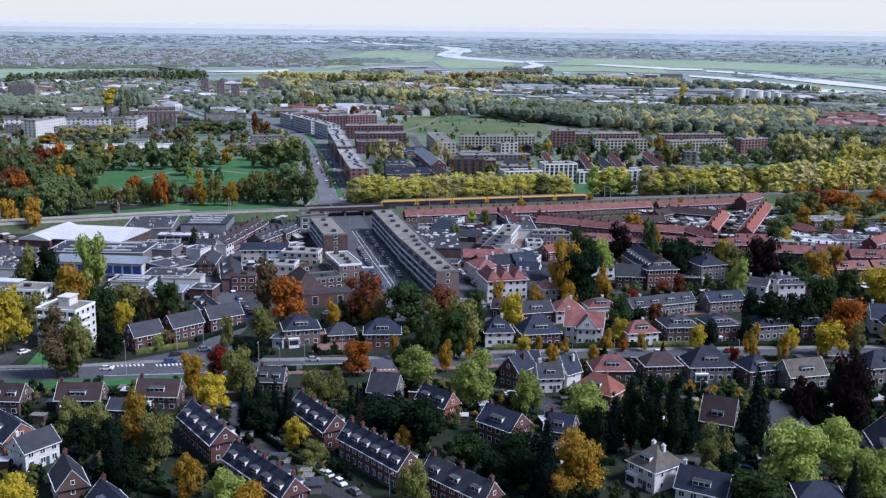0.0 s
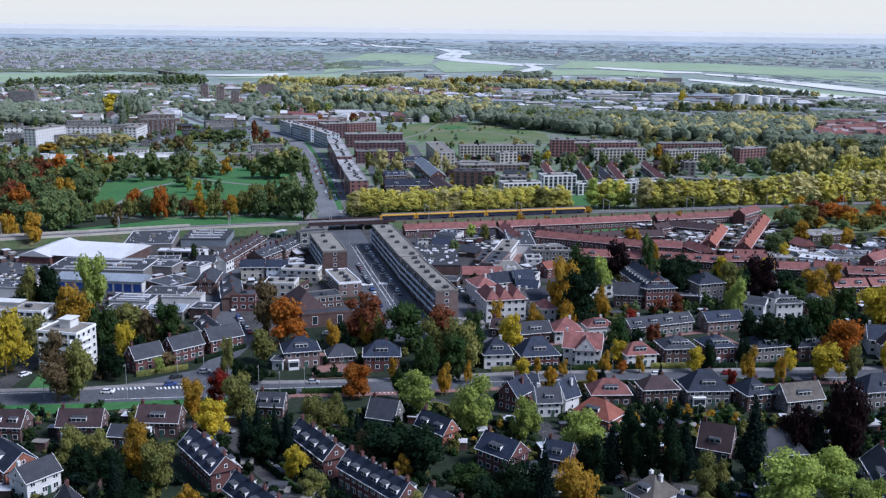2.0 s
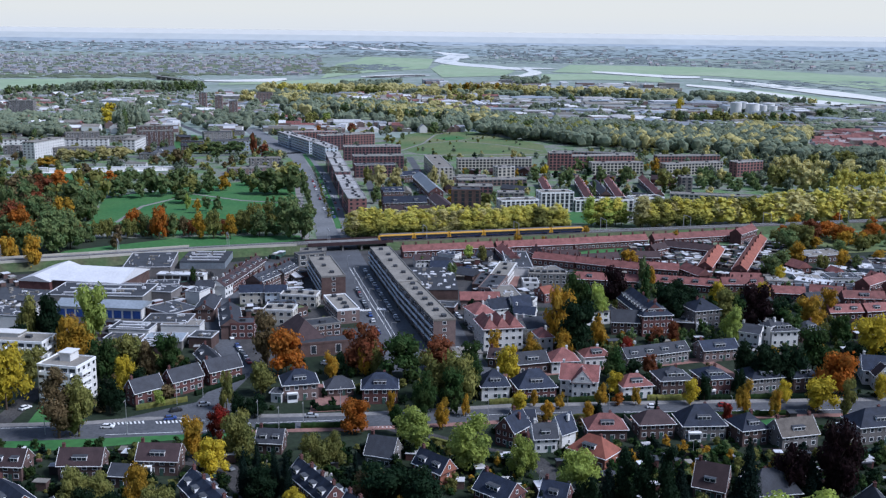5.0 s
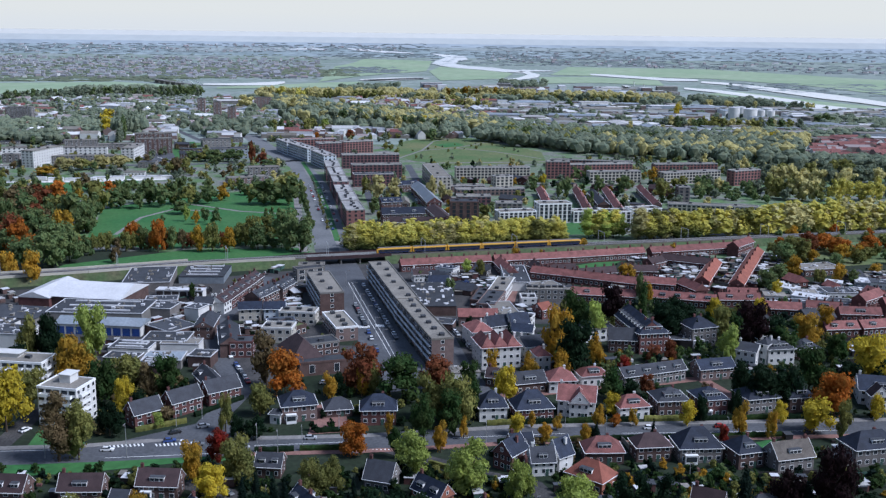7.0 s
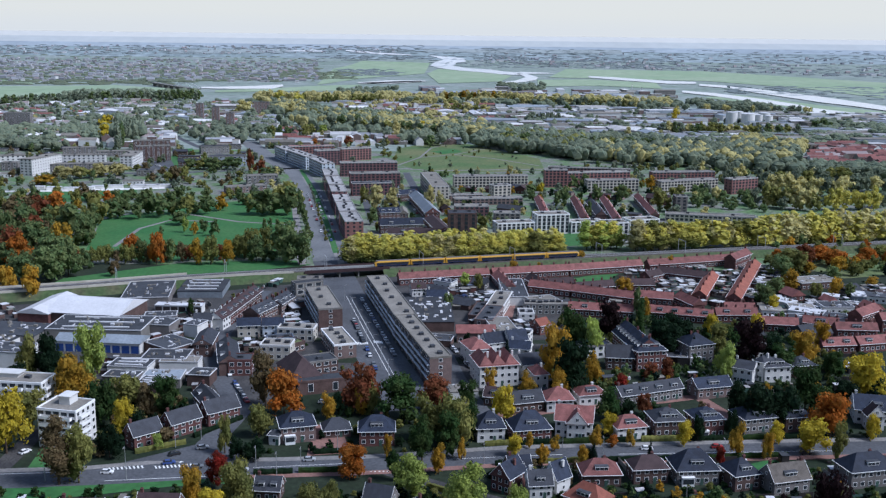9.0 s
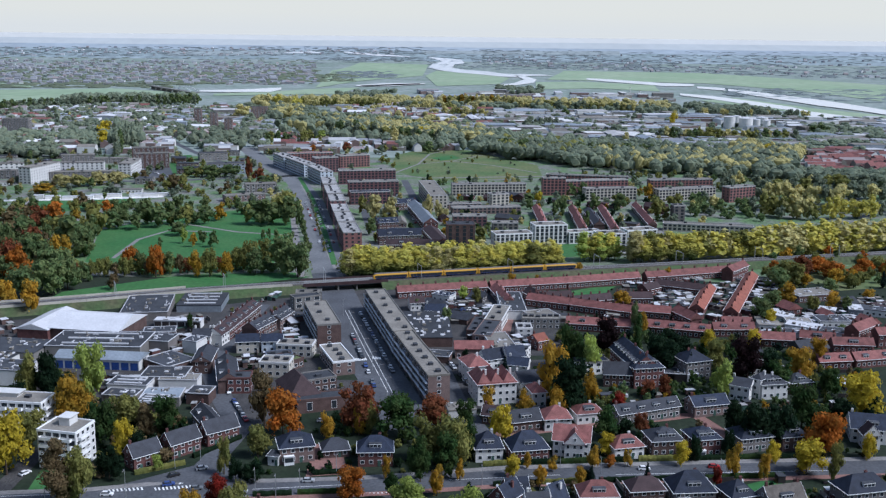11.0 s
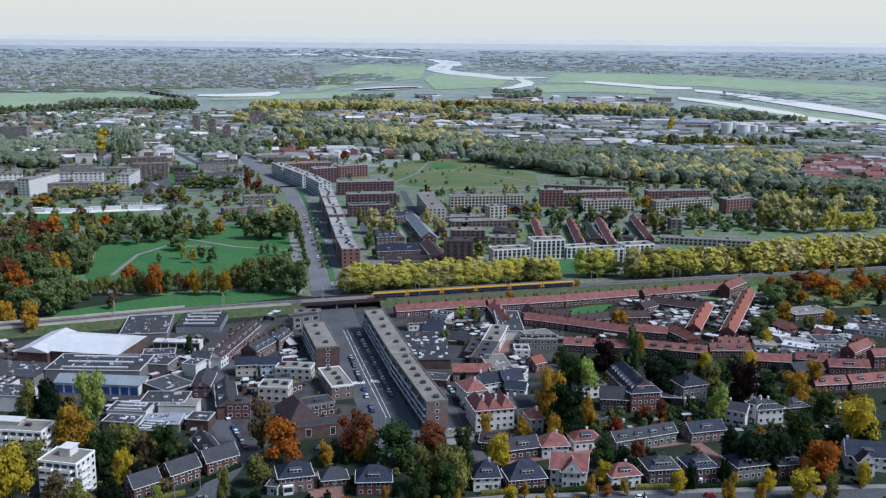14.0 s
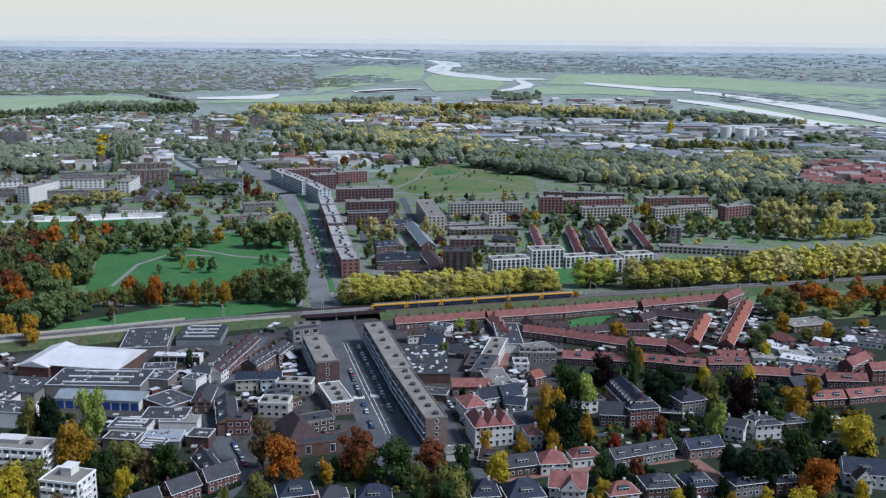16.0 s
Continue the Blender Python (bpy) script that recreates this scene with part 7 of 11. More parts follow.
block(-58.2, 918.2, 10.9, 45.4, 11.5, 5, 2.68, wall='brick_plum', roof='felt_light', gap=3.5, win=(2.3, 1.9), trim='paint_dark', label='red-brown brick boulevard building with flat roof', parapet='roof_stone', side_gap=3.4, boxes=2, group='boulevard blocks')
block(-58.4, 874.5, 12.1, 34.6, 10, 4, 2.69, wall='brick_plum', roof='slate', gap=3.4, win=(2.3, 1.9), trim='paint_dark', label='red-brown brick boulevard building with flat roof', parapet='roof_stone', side_gap=3.4, boxes=2, group='boulevard blocks')
house(-30.1, 844.7, 27.7, 22.8, 8.5, 6.3, kind='gable', hr=3, wall='brick_brown', roof='slate', dorm=2, label='brick row with slate roof')
house(-11.6, 794.8, -80.1, 85, 10.8, 6.3, kind='gable', hr=4, wall='brick_red', roof='sheet_grey', dorm=0, label='long brick building with pale metal roof')
house(-37.6, 757.4, 16.8, 15.3, 10.2, 6.3, kind='gable', hr=3, wall='brick_brown', roof='slate', dorm=3, label='brick row with slate roof')
house(-26.5, 707.6, 12.1, 30.3, 10.3, 6.4, kind='gable', hr=4, wall='brick_brown', roof='slate', dorm=2, label='brick row with dark slate roof')
house(-13.6, 680.5, 2.1, 41.4, 10.3, 5.5, kind='gable', hr=3, wall='brick_red', roof='tile_brown', dorm=2, label='brick row behind the poplars')
house(-0.1, 704.2, -78.8, 49.6, 10.9, 6.4, kind='gable', hr=3, wall='brick_red', roof='tile_brown', dorm=0, label='brick row with pitched roof')
block(-4, 879.4, -82.4, 85.8, 14.3, 5, 2.69, wall='render_cream', roof='felt_light', gap=3.4, win=(2.3, 1.9), trim='paint_dark', label='red-brown brick boulevard building with flat roof', parapet='roof_stone', side_gap=3.4, boxes=2, group='boulevard blocks')
block(47.4, 926.7, 8.2, 68.5, 9.9, 4, 2.67, wall='render_cream', roof='felt_light', gap=3.2, win=(2.3, 1.9), trim='paint_dark', label='long cream gallery flats with flat roof', parapet='roof_stone', side_gap=3.4, boxes=2, group='boulevard blocks')
block(53, 868.9, 22.4, 16.1, 10.1, 4, 2.69, wall='render_cream', roof='felt_light', gap=3.4, win=(2.3, 1.9), trim='paint_dark', label='red-brown brick boulevard building with flat roof', parapet='roof_stone', side_gap=3.4, boxes=2, group='boulevard blocks')
block(107.8, 932.4, 3.1, 21, 9.8, 6, 2.67, wall='brick_rose', roof='felt_light', gap=3.4, win=(2.3, 1.9), trim='paint_dark', label='red-brown brick boulevard building with flat roof', parapet='roof_stone', side_gap=3.4, boxes=2, group='boulevard blocks')
block(147.5, 939.5, 12.1, 61.1, 9.9, 5, 2.67, wall='brick_rose', roof='felt_light', gap=3.4, win=(2.3, 1.9), trim='paint_dark', label='red-brown brick boulevard building with flat roof', parapet='roof_stone', side_gap=3.4, boxes=2, group='boulevard blocks')
block(155.7, 908.2, 10, 47.9, 9.9, 4, 2.67, wall='render_cream', roof='felt_light', gap=3.2, win=(2.3, 1.9), trim='paint_dark', label='cream gallery flats with flat roof', parapet='roof_stone', side_gap=3.4, boxes=2, group='boulevard blocks')
block(149.8, 1008.5, -9.4, 81, 8, 3, 2.65, wall='brick_rose', roof='felt_light', gap=3.4, win=(2.3, 1.9), trim='paint_dark', label='red-brown brick boulevard building with flat roof', parapet='roof_stone', side_gap=3.4, boxes=2, group='boulevard blocks')
block(233.3, 968.5, 9.2, 62.7, 9.8, 4, 2.66, wall='brick_rose', roof='felt_light', gap=3.4, win=(2.3, 1.9), trim='paint_dark', label='red-brown brick boulevard building with flat roof', parapet='roof_stone', side_gap=3.4, boxes=2, group='boulevard blocks')
block(224.5, 911.7, 20.2, 59.6, 10, 4, 2.67, wall='render_cream', roof='felt_light', gap=3.2, win=(2.3, 1.9), trim='paint_dark', label='cream gallery flats with flat roof', parapet='roof_stone', side_gap=3.4, boxes=2, group='boulevard blocks')
block(272.2, 907.4, 26.4, 29.9, 10.2, 5, 2.67, wall='brick_rose', roof='felt_light', gap=3.4, win=(2.3, 1.9), trim='paint_dark', label='red-brown brick boulevard building with flat roof', parapet='roof_stone', side_gap=3.4, boxes=2, group='boulevard blocks')
block(192.7, 801, 2.6, 9.1, 10.1, 5, 2.70, wall='brick_grey', roof='felt_light', gap=3.4, win=(2.3, 1.9), trim='paint_dark', label='red-brown brick boulevard building with flat roof', parapet='roof_stone', side_gap=3.4, boxes=2, group='boulevard blocks')
block(206.6, 760.7, -11.6, 66.7, 10.1, 2, 2.71, wall='render_cream', roof='felt_light', gap=3.4, win=(2.3, 1.9), trim='paint_dark', label='red-brown brick boulevard building with flat roof', parapet='roof_stone', side_gap=3.4, boxes=2, group='boulevard blocks')
block(25.5, 776.6, 2.4, 26.3, 11.8, 3, 2.71, wall='brick_plum', roof='felt_light', gap=3.4, win=(2.3, 1.9), trim='paint_dark', label='red-brown brick boulevard building with flat roof', parapet='roof_stone', side_gap=3.4, boxes=2, group='boulevard blocks')
block(52.1, 762.7, 2.3, 19.4, 10.1, 2, 2.71, wall='brick_grey', roof='felt_light', gap=3.4, win=(2.3, 1.9), trim='paint_dark', label='red-brown brick boulevard building with flat roof', parapet='roof_stone', side_gap=3.4, boxes=2, group='boulevard blocks')
block(40.6, 831.9, 9.8, 57.3, 10.1, 2, 2.70, wall='brick_pink', roof='felt_light', gap=3.4, win=(2.3, 1.9), trim='paint_dark', label='red-brown brick boulevard building with flat roof', parapet='roof_stone', side_gap=3.4, boxes=2, group='boulevard blocks')
block(19.9, 848.6, 11.1, 34.1, 8.4, 2, 2.69, wall='brick_pink', roof='felt_light', gap=3.4, win=(2.3, 1.9), trim='paint_dark', label='red-brown brick boulevard building with flat roof', parapet='roof_stone', side_gap=3.4, boxes=2, group='boulevard blocks')
house(82.3, 788.9, -90.8, 97.2, 6.3, 4.5, kind='gable', hr=3, wall='brick_brown', roof='tile_red', dorm=0, sides=False, chim=4, label='terrace with red tiled roof behind white flats')
house(111.1, 790.1, -92.3, 97.6, 6.3, 4.5, kind='gable', hr=3, wall='brick_brown', roof='tile_red', dorm=0, sides=False, chim=4, label='terrace with red tiled roof behind white flats')
house(135.4, 791.1, -92.9, 97.8, 6.3, 4.5, kind='gable', hr=3, wall='brick_brown', roof='tile_red', dorm=0, sides=False, chim=4, label='terrace with red tiled roof behind white flats')
house(167.2, 808.6, -92.3, 90.5, 6.3, 4.5, kind='gable', hr=3, wall='brick_brown', roof='tile_red', dorm=0, sides=False, chim=4, label='terrace with red tiled roof behind white flats')
house(124.3, 792, -90.6, 60.7, 8.1, 4.5, kind='gable', hr=3, wall='brick_brown', roof='slate_grey', dorm=0, sides=False, chim=3, label='terrace with grey roof behind white flats')

# west: slabs beyond the park
block(-387.3, 988.1, -12.7, 12.7, 49.3, 6, 2.67, wall='render_white', roof='felt_light', label='white high slab of flats end on', gap=4, side_gap=4, boxes=2)
block(-315.6, 1042.7, 3.5, 12.3, 48.1, 5, 2.66, wall='render_white', roof='felt_light', label='white high slab of flats end on', gap=4, side_gap=4, boxes=2)
block(-376.1, 1049.5, 11, 61.1, 9.6, 4, 2.66, wall='render_white', roof='felt_light', label='post-war flats beyond the park', gap=4.5, side_gap=6, boxes=1, group='post-war flats')
block(-435.3, 1037.6, 22.6, 24, 9.7, 4, 2.66, wall='render_white', roof='felt_light', label='post-war flats beyond the park', gap=4.5, side_gap=6, boxes=1, group='post-war flats')
block(-350.6, 1000.5, 9.7, 64, 9.7, 3, 2.67, wall='brick_grey', roof='felt_light', label='post-war flats beyond the park', gap=4.5, side_gap=6, boxes=1, group='post-war flats')
block(-307, 1092.5, 18.6, 35.1, 9.6, 6, 2.64, wall='brick_brown', roof='felt_light', label='post-war flats beyond the park', gap=4.5, side_gap=6, boxes=1, group='post-war flats')
block(-323.8, 1147.6, 18.4, 39.9, 9.5, 6, 2.63, wall='brick_brown', roof='felt_light', label='post-war flats beyond the park', gap=4.5, side_gap=6, boxes=1, group='post-war flats')
block(-423.7, 1003.5, 3.3, 16.4, 9.7, 3, 2.67, wall='brick_grey', roof='felt_light', label='post-war flats beyond the park', gap=4.5, side_gap=6, boxes=1, group='post-war flats')
block(-257.6, 1166, 21.2, 31.9, 15.8, 3, 2.62, wall='concrete', roof='felt', label='post-war flats beyond the park', gap=4.5, side_gap=6, boxes=1, group='post-war flats')
block(-219.7, 1054.2, 15.4, 38.4, 16.1, 4, 2.65, wall='sheet_grey', roof='felt', label='post-war flats beyond the park', gap=4.5, side_gap=6, boxes=1, group='post-war flats')
block(-162.9, 931.9, 15.5, 28.3, 11.5, 3, 2.68, wall='brick_grey', roof='felt_light', label='post-war flats beyond the park', gap=4.5, side_gap=6, boxes=1, group='post-war flats')
block(-282.2, 977.7, 3.1, 16.1, 13, 2, 2.67, wall='brick_grey', roof='felt', label='post-war flats beyond the park', gap=4.5, side_gap=6, boxes=1, group='post-war flats')
block(-169.4, 884.1, 25.6, 35.2, 11.7, 2, 2.69, wall='brick_pink', roof='felt_light', label='post-war flats beyond the park', gap=4.5, side_gap=6, boxes=1, group='post-war flats')
block(-386.1, 1093.1, 18.6, 34.4, 9.6, 5, 2.64, wall='brick_grey', roof='felt_light', label='post-war flats beyond the park', gap=4.5, side_gap=6, boxes=1, group='post-war flats')
block(-364.6, 1129.8, 15.9, 41.9, 11.1, 2, 2.63, wall='brick_grey', roof='felt_light', label='post-war flats beyond the park', gap=4.5, side_gap=6, boxes=1, group='post-war flats')
block(-364.3, 1560.1, 6.3, 10.9, 10.1, 11, 2.52, wall='brick_pink', roof='felt', label='pink brick tower block in the distance', gap=5, side_gap=6, boxes=1, group='tower blocks')
block(-324.7, 1488.3, 6, 10.5, 10.3, 11, 2.54, wall='brick_pink', roof='felt', label='pink brick tower block in the distance', gap=5, side_gap=6, boxes=1, group='tower blocks')
block(-289.3, 1416.7, 5.6, 10.8, 10.4, 10, 2.56, wall='brick_pink', roof='felt', label='pink brick tower block in the distance', gap=5, side_gap=6, boxes=1, group='tower blocks')
block(-299.2, 1720.3, 6.4, 28, 9.8, 8, 2.48, wall='brick_pink', roof='felt', label='pink brick tower block in the distance', gap=5, side_gap=6, boxes=1, group='tower blocks')
block(-605.7, 1464.4, 5.5, 31.2, 8.8, 7, 2.55, wall='brick_brown', roof='felt', label='brown brick slab of flats', gap=4, side_gap=6)

# single trees of the near gardens
tree(-97.6, 213.8, 8.3, 11.1, 'yellow')
tree(-78.9, 247, 16.6, 7.7, 'gold')
tree(-72.7, 241.9, 12.9, 8.7, 'olive')
tree(-58.9, 219, 11.5, 7.3, 'gold')
tree(-49.8, 216.4, 9.7, 9.3, 'lime')
tree(-43.6, 211, 8.4, 11, 'gold')
tree(-66, 275.7, 11.8, 10, 'yellow')
tree(-74.7, 288.2, 13.7, 6.8, 'gold')
tree(-38.5, 249.2, 8.9, 7.5, 'yellow')
tree(-37.3, 280.1, 12, 9.9, 'olive')
tree(-32.2, 282.1, 11.7, 8, 'olive')
tree(-32.2, 237.4, 7.8, 7.9, 'olive')
tree(-14.6, 258, 12, 13.8, 'dark')
tree(-5.1, 250.9, 14, 14.2, 'dark')
tree(-20.2, 261.7, 8.6, 7.7, 'brown')
tree(-6.8, 219, 11.2, 8, 'olive')
tree(-10.1, 248.3, 7.3, 5.3, 'gold')
tree(33, 225.8, 15.3, 11.6, 'gold')
tree(27.1, 221.3, 8.2, 6.5, 'gold')
tree(20.4, 231.6, 13.1, 14.7, 'dark')
tree(39.3, 248.5, 13.9, 8.2, 'dark')
tree(49.7, 250.7, 20.4, 6.3, 'dark', 'poplar')
tree(53.8, 247.2, 22.6, 6.5, 'dark', 'poplar')
tree(59.4, 245.6, 23.5, 6.7, 'dark', 'poplar')
tree(68.8, 239.2, 12.4, 8.9, 'olive')
tree(73.3, 218.2, 9.8, 18.6, 'green')
tree(64, 228.2, 7.2, 5.5, 'olive')
tree(13.4, 229.8, 10.1, 11.2, 'dark')
tree(6.6, 239.1, 9.7, 10.1, 'green')
tree(97.1, 267.2, 11.5, 7.2, 'olive')
tree(-100, 257.4, 11.2, 9.2, 'olive')
tree(-92, 253.8, 11, 7.6, 'olive')
tree(103, 224.8, 12.1, 9.9, 'lime')
tree(-82.6, 236.7, 13.4, 7.9, 'dark')
tree(-73.5, 221.6, 11.3, 8.1, 'dark')
tree(-93.1, 246.6, 10, 8.9, 'dark')
tree(-49.2, 258.9, 11.3, 9.2, 'dark')
tree(71.1, 234.5, 7.4, 6.4, 'dark')
tree(-7.6, 295.2, 14.4, 13.8, 'lime')
tree(9.3, 280.6, 17.1, 14.2, 'lime')
tree(24.5, 278.5, 12.6, 8.8, 'lime')
tree(39.5, 267.5, 13.3, 12.6, 'lime')
tree(85.5, 231.2, 15.4, 15.7, 'lime')
tree(98.5, 236.5, 15.4, 15.9, 'lime')
tree(-54.1, 260.8, 15, 4, 'fir', 'fir')
tree(-50.6, 262.8, 15.4, 4.4, 'fir', 'fir')
tree(-45.6, 261, 15, 4.4, 'fir', 'fir')
tree(-41.9, 259.2, 14.4, 4, 'fir', 'fir')
tree(24.5, 222.7, 20.1, 6.2, 'fir', 'fir')
tree(82.9, 253.4, 21.9, 7.8, 'fir', 'fir')
tree(95.3, 218.8, 12.5, 4, 'fir', 'fir')
tree(112.1, 265.6, 13.1, 4.1, 'fir', 'fir')
tree(115.5, 265.7, 14, 4.1, 'fir', 'fir')
tree(-24.3, 273.9, 9.3, 2, 'fir', 'fir')
tree(64.3, 251, 17.1, 6, 'fir', 'fir')
tree(-78.8, 227.3, 14.3, 5, 'fir', 'fir')
tree(44.8, 250.5, 15.6, 6.7, 'fir', 'fir')
tree(104.4, 265.4, 12.3, 7.8, 'fir', 'fir')
tree(99.3, 265.2, 15.8, 10.3, 'purple')
tree(111.2, 264.4, 23.9, 13.1, 'purple')

# trees along the main road and in the villa gardens
tree(-147.3, 326.3, 22.1, 15.9, 'yellow')
tree(-147.1, 348.6, 14.5, 11.9, 'olive')
tree(-120.9, 303.1, 23.2, 10.6, 'brown', 'poplar')
tree(-115.1, 304.6, 19, 11.4, 'olive')
tree(-139.5, 367.8, 19.4, 13.4, 'gold')
tree(-135.3, 370.7, 11.7, 9.1, 'gold')
tree(-136.8, 385.7, 27.1, 13.1, 'lime')
tree(-164.3, 391.3, 21.1, 9.6, 'olive')
tree(-156.9, 391.4, 21.1, 11.9, 'dark')
tree(-111.9, 341.7, 13.7, 8, 'yellow')
tree(-111.3, 323.9, 12, 9.2, 'dark')
tree(-99.9, 357.7, 16.8, 10.9, 'green')
tree(-107.9, 357.5, 14.6, 7.6, 'brown')
tree(-116.1, 362.8, 14.8, 15.4, 'olive')
tree(-123.2, 351.8, 16.1, 12.9, 'green')
tree(-97, 331.4, 5.7, 4.3, 'lime')
tree(-70.5, 303.6, 11, 7.7, 'red')
tree(-60.3, 288.4, 14.6, 10.8, 'olive')
tree(-63.5, 341.5, 12.6, 9.3, 'olive')
tree(-72.9, 328.1, 13.6, 5.1, 'olive')
tree(-57.3, 360.4, 18.4, 16.1, 'orange')
tree(-65.8, 369.7, 21.7, 11.3, 'brown')
tree(-40.1, 357.6, 10.9, 5.9, 'gold')
tree(-28.8, 361.2, 11, 5.1, 'gold')
tree(-29.2, 366.7, 17.8, 16.4, 'rust')
tree(-13.4, 360, 16.8, 18.2, 'green')
tree(-0.1, 367.5, 13, 13.3, 'rust')
tree(-2.1, 339.6, 17.3, 12.5, 'olive')
tree(6.5, 336.4, 18.5, 14.4, 'olive')
tree(-4.8, 323.8, 15.2, 8.9, 'green')
tree(4.9, 330.2, 15.3, 9.8, 'green')
tree(12.1, 342.4, 12.6, 8.1, 'green')
tree(-27.4, 309.9, 10.8, 9.6, 'orange')
tree(-13.7, 308.5, 10.4, 5.9, 'green')
tree(0.9, 313.3, 10.5, 5.3, 'gold')
tree(-16.4, 326.4, 8.1, 3.5, 'gold')
tree(21.1, 383.9, 10.9, 5.8, 'gold')
tree(35.6, 382.5, 9.9, 7.1, 'gold')
tree(48.2, 380.5, 12.4, 8, 'gold')
tree(25.1, 357.2, 14, 9.2, 'yellow')
tree(48.4, 397.4, 24.4, 12.5, 'gold')
tree(53.1, 384.8, 22.4, 16.2, 'dark')
tree(62.9, 393.3, 14.2, 7.8, 'gold')
tree(64.9, 360.3, 12.3, 10.2, 'green')
tree(79, 364.1, 8.9, 6.4, 'rust')
tree(71.6, 358.4, 8.8, 7.2, 'dark')
tree(62.2, 346.1, 8.5, 6.6, 'yellow')
tree(56, 335.2, 8.1, 5.2, 'gold')
tree(62.6, 336.9, 4.3, 4.4, 'orange')
tree(68.7, 337, 6.5, 3.6, 'gold')
tree(27.1, 327.5, 7.9, 6.3, 'yellow')
tree(32.6, 334.7, 6, 3.1, 'gold')
tree(41.3, 332.5, 6, 4, 'gold')
tree(36.1, 320.8, 7.4, 4.6, 'gold')
tree(49.5, 321.2, 7.4, 3.9, 'gold')
tree(8.7, 324.7, 7.8, 3.5, 'gold')
tree(88, 338.4, 9.2, 6, 'yellow')
tree(104, 329.4, 12.6, 6.3, 'gold')
tree(114.5, 327.3, 10, 4.9, 'gold')
tree(122.1, 341.7, 7.8, 5.3, 'yellow')
tree(130.7, 331.9, 12.7, 12.6, 'yellow')
tree(138.1, 325.7, 14.9, 5.1, 'olive')
tree(96.6, 322.3, 6.8, 3.4, 'red')
tree(143.2, 346.7, 17, 15.9, 'orange')
tree(157.9, 345.1, 9.3, 5.7, 'yellow')
tree(167.1, 377.7, 20.5, 17.2, 'yellow')
tree(133.9, 415.8, 22.3, 15, 'purple')
tree(120.3, 401.4, 16.8, 9.8, 'lime')
tree(128.2, 456.9, 12.4, 7.9, 'yellow')
tree(151.6, 464.5, 10.1, 7, 'yellow')
tree(158.4, 420.2, 16, 12.6, 'gold')
tree(174.5, 440.6, 13.6, 8.2, 'gold')
tree(114.6, 364.9, 14.7, 8.6, 'dark')
tree(118.9, 354.2, 16.6, 15, 'dark')
tree(128.6, 356.6, 14.8, 13.5, 'dark')
tree(142.6, 371.3, 18, 14.3, 'green')
tree(80.2, 449.6, 19.9, 12.9, 'purple')
tree(61.2, 434.2, 21.3, 14.5, 'green')
tree(68.5, 428.8, 17.9, 8.5, 'lime')
tree(88.8, 401.8, 7.2, 7.1, 'rust')
tree(95.8, 402.1, 9.7, 6, 'rust')
tree(74.7, 388.5, 7, 5.9, 'red')
tree(111.3, 448.9, 14.6, 15.5, 'dark')
tree(100.2, 439.7, 15.6, 12.7, 'dark')
tree(103.5, 431.6, 14.1, 15, 'dark')
tree(125, 432.3, 15.4, 10, 'olive')
tree(144.2, 417.5, 15, 12.1, 'dark')
tree(146.7, 410.4, 12.3, 11.9, 'green')
tree(93.9, 342, 9.5, 5.3, 'dark')
tree(106.8, 344.8, 10.6, 5.3, 'dark')
tree(52.8, 324.4, 4.6, 4.2, 'dark')
tree(11.7, 369, 11.2, 8.7, 'green')
tree(-24.6, 362.4, 13.2, 6.4, 'olive')
tree(-37.4, 362.1, 8.9, 6.4, 'dark')
tree(-62, 321.5, 8, 7.7, 'dark')
tree(-68.1, 323.6, 8, 5.8, 'dark')
tree(-122.9, 489.7, 8.6, 3.9, 'green')
tree(22.6, 543.9, 9.5, 5.5, 'olive')
tree(13.5, 436.7, 7.8, 5, 'dark')
tree(165.9, 404.1, 12.2, 9.4, 'green')
tree(158.5, 372.9, 11.3, 10.9, 'dark')
tree(145.3, 366.9, 11.2, 10.8, 'green')
tree(170.7, 373.2, 11.4, 8.8, 'dark')
tree(-166.2, 381.8, 11.5, 11.2, 'dark')
tree(-150.8, 382.2, 13.9, 11.2, 'dark')
tree(-126.4, 349, 12.9, 10.3, 'dark')
tree(-106.2, 339.4, 10.4, 8, 'dark')
tree(-92.4, 352.6, 7.6, 5, 'dark')
tree(93.8, 452.8, 20.5, 5.8, 'green', 'poplar')
tree(72.2, 320.3, 8.9, 2.7, 'fir', 'fir')
tree(111.7, 424, 11.3, 3.9, 'fir', 'fir')
tree(30.5, 425.2, 8.8, 3, 'fir', 'fir')
tree(53.7, 323.5, 6.5, 3, 'fir', 'fir')
tree(85.8, 430.9, 9, 4, 'fir', 'fir')

# park
tree(-216.6, 595.6, 8.8, 6.3, 'rust', 'broad', where='in a row along the park meadow')
tree(-212.4, 597.4, 8.5, 6.6, 'olive', 'broad', where='in a row along the park meadow')
tree(-206.8, 594.9, 11.1, 5.9, 'olive', 'broad', where='in a row along the park meadow')
tree(-203.1, 598.2, 11.2, 7.2, 'olive', 'broad', where='in a row along the park meadow')
tree(-198.9, 600.1, 11.8, 7.2, 'olive', 'broad', where='in a row along the park meadow')
tree(-193.5, 598.2, 9.1, 6.2, 'brown', 'broad', where='in a row along the park meadow')
tree(-188.9, 599, 11.9, 7.3, 'olive', 'broad', where='in a row along the park meadow')
tree(-185.6, 604, 10.7, 6.9, 'olive', 'broad', where='in a row along the park meadow')
tree(-180.9, 604.3, 9.4, 6.2, 'olive', 'broad', where='in a row along the park meadow')
tree(-175.4, 602.3, 8.6, 6.2, 'brown', 'broad', where='in a row along the park meadow')
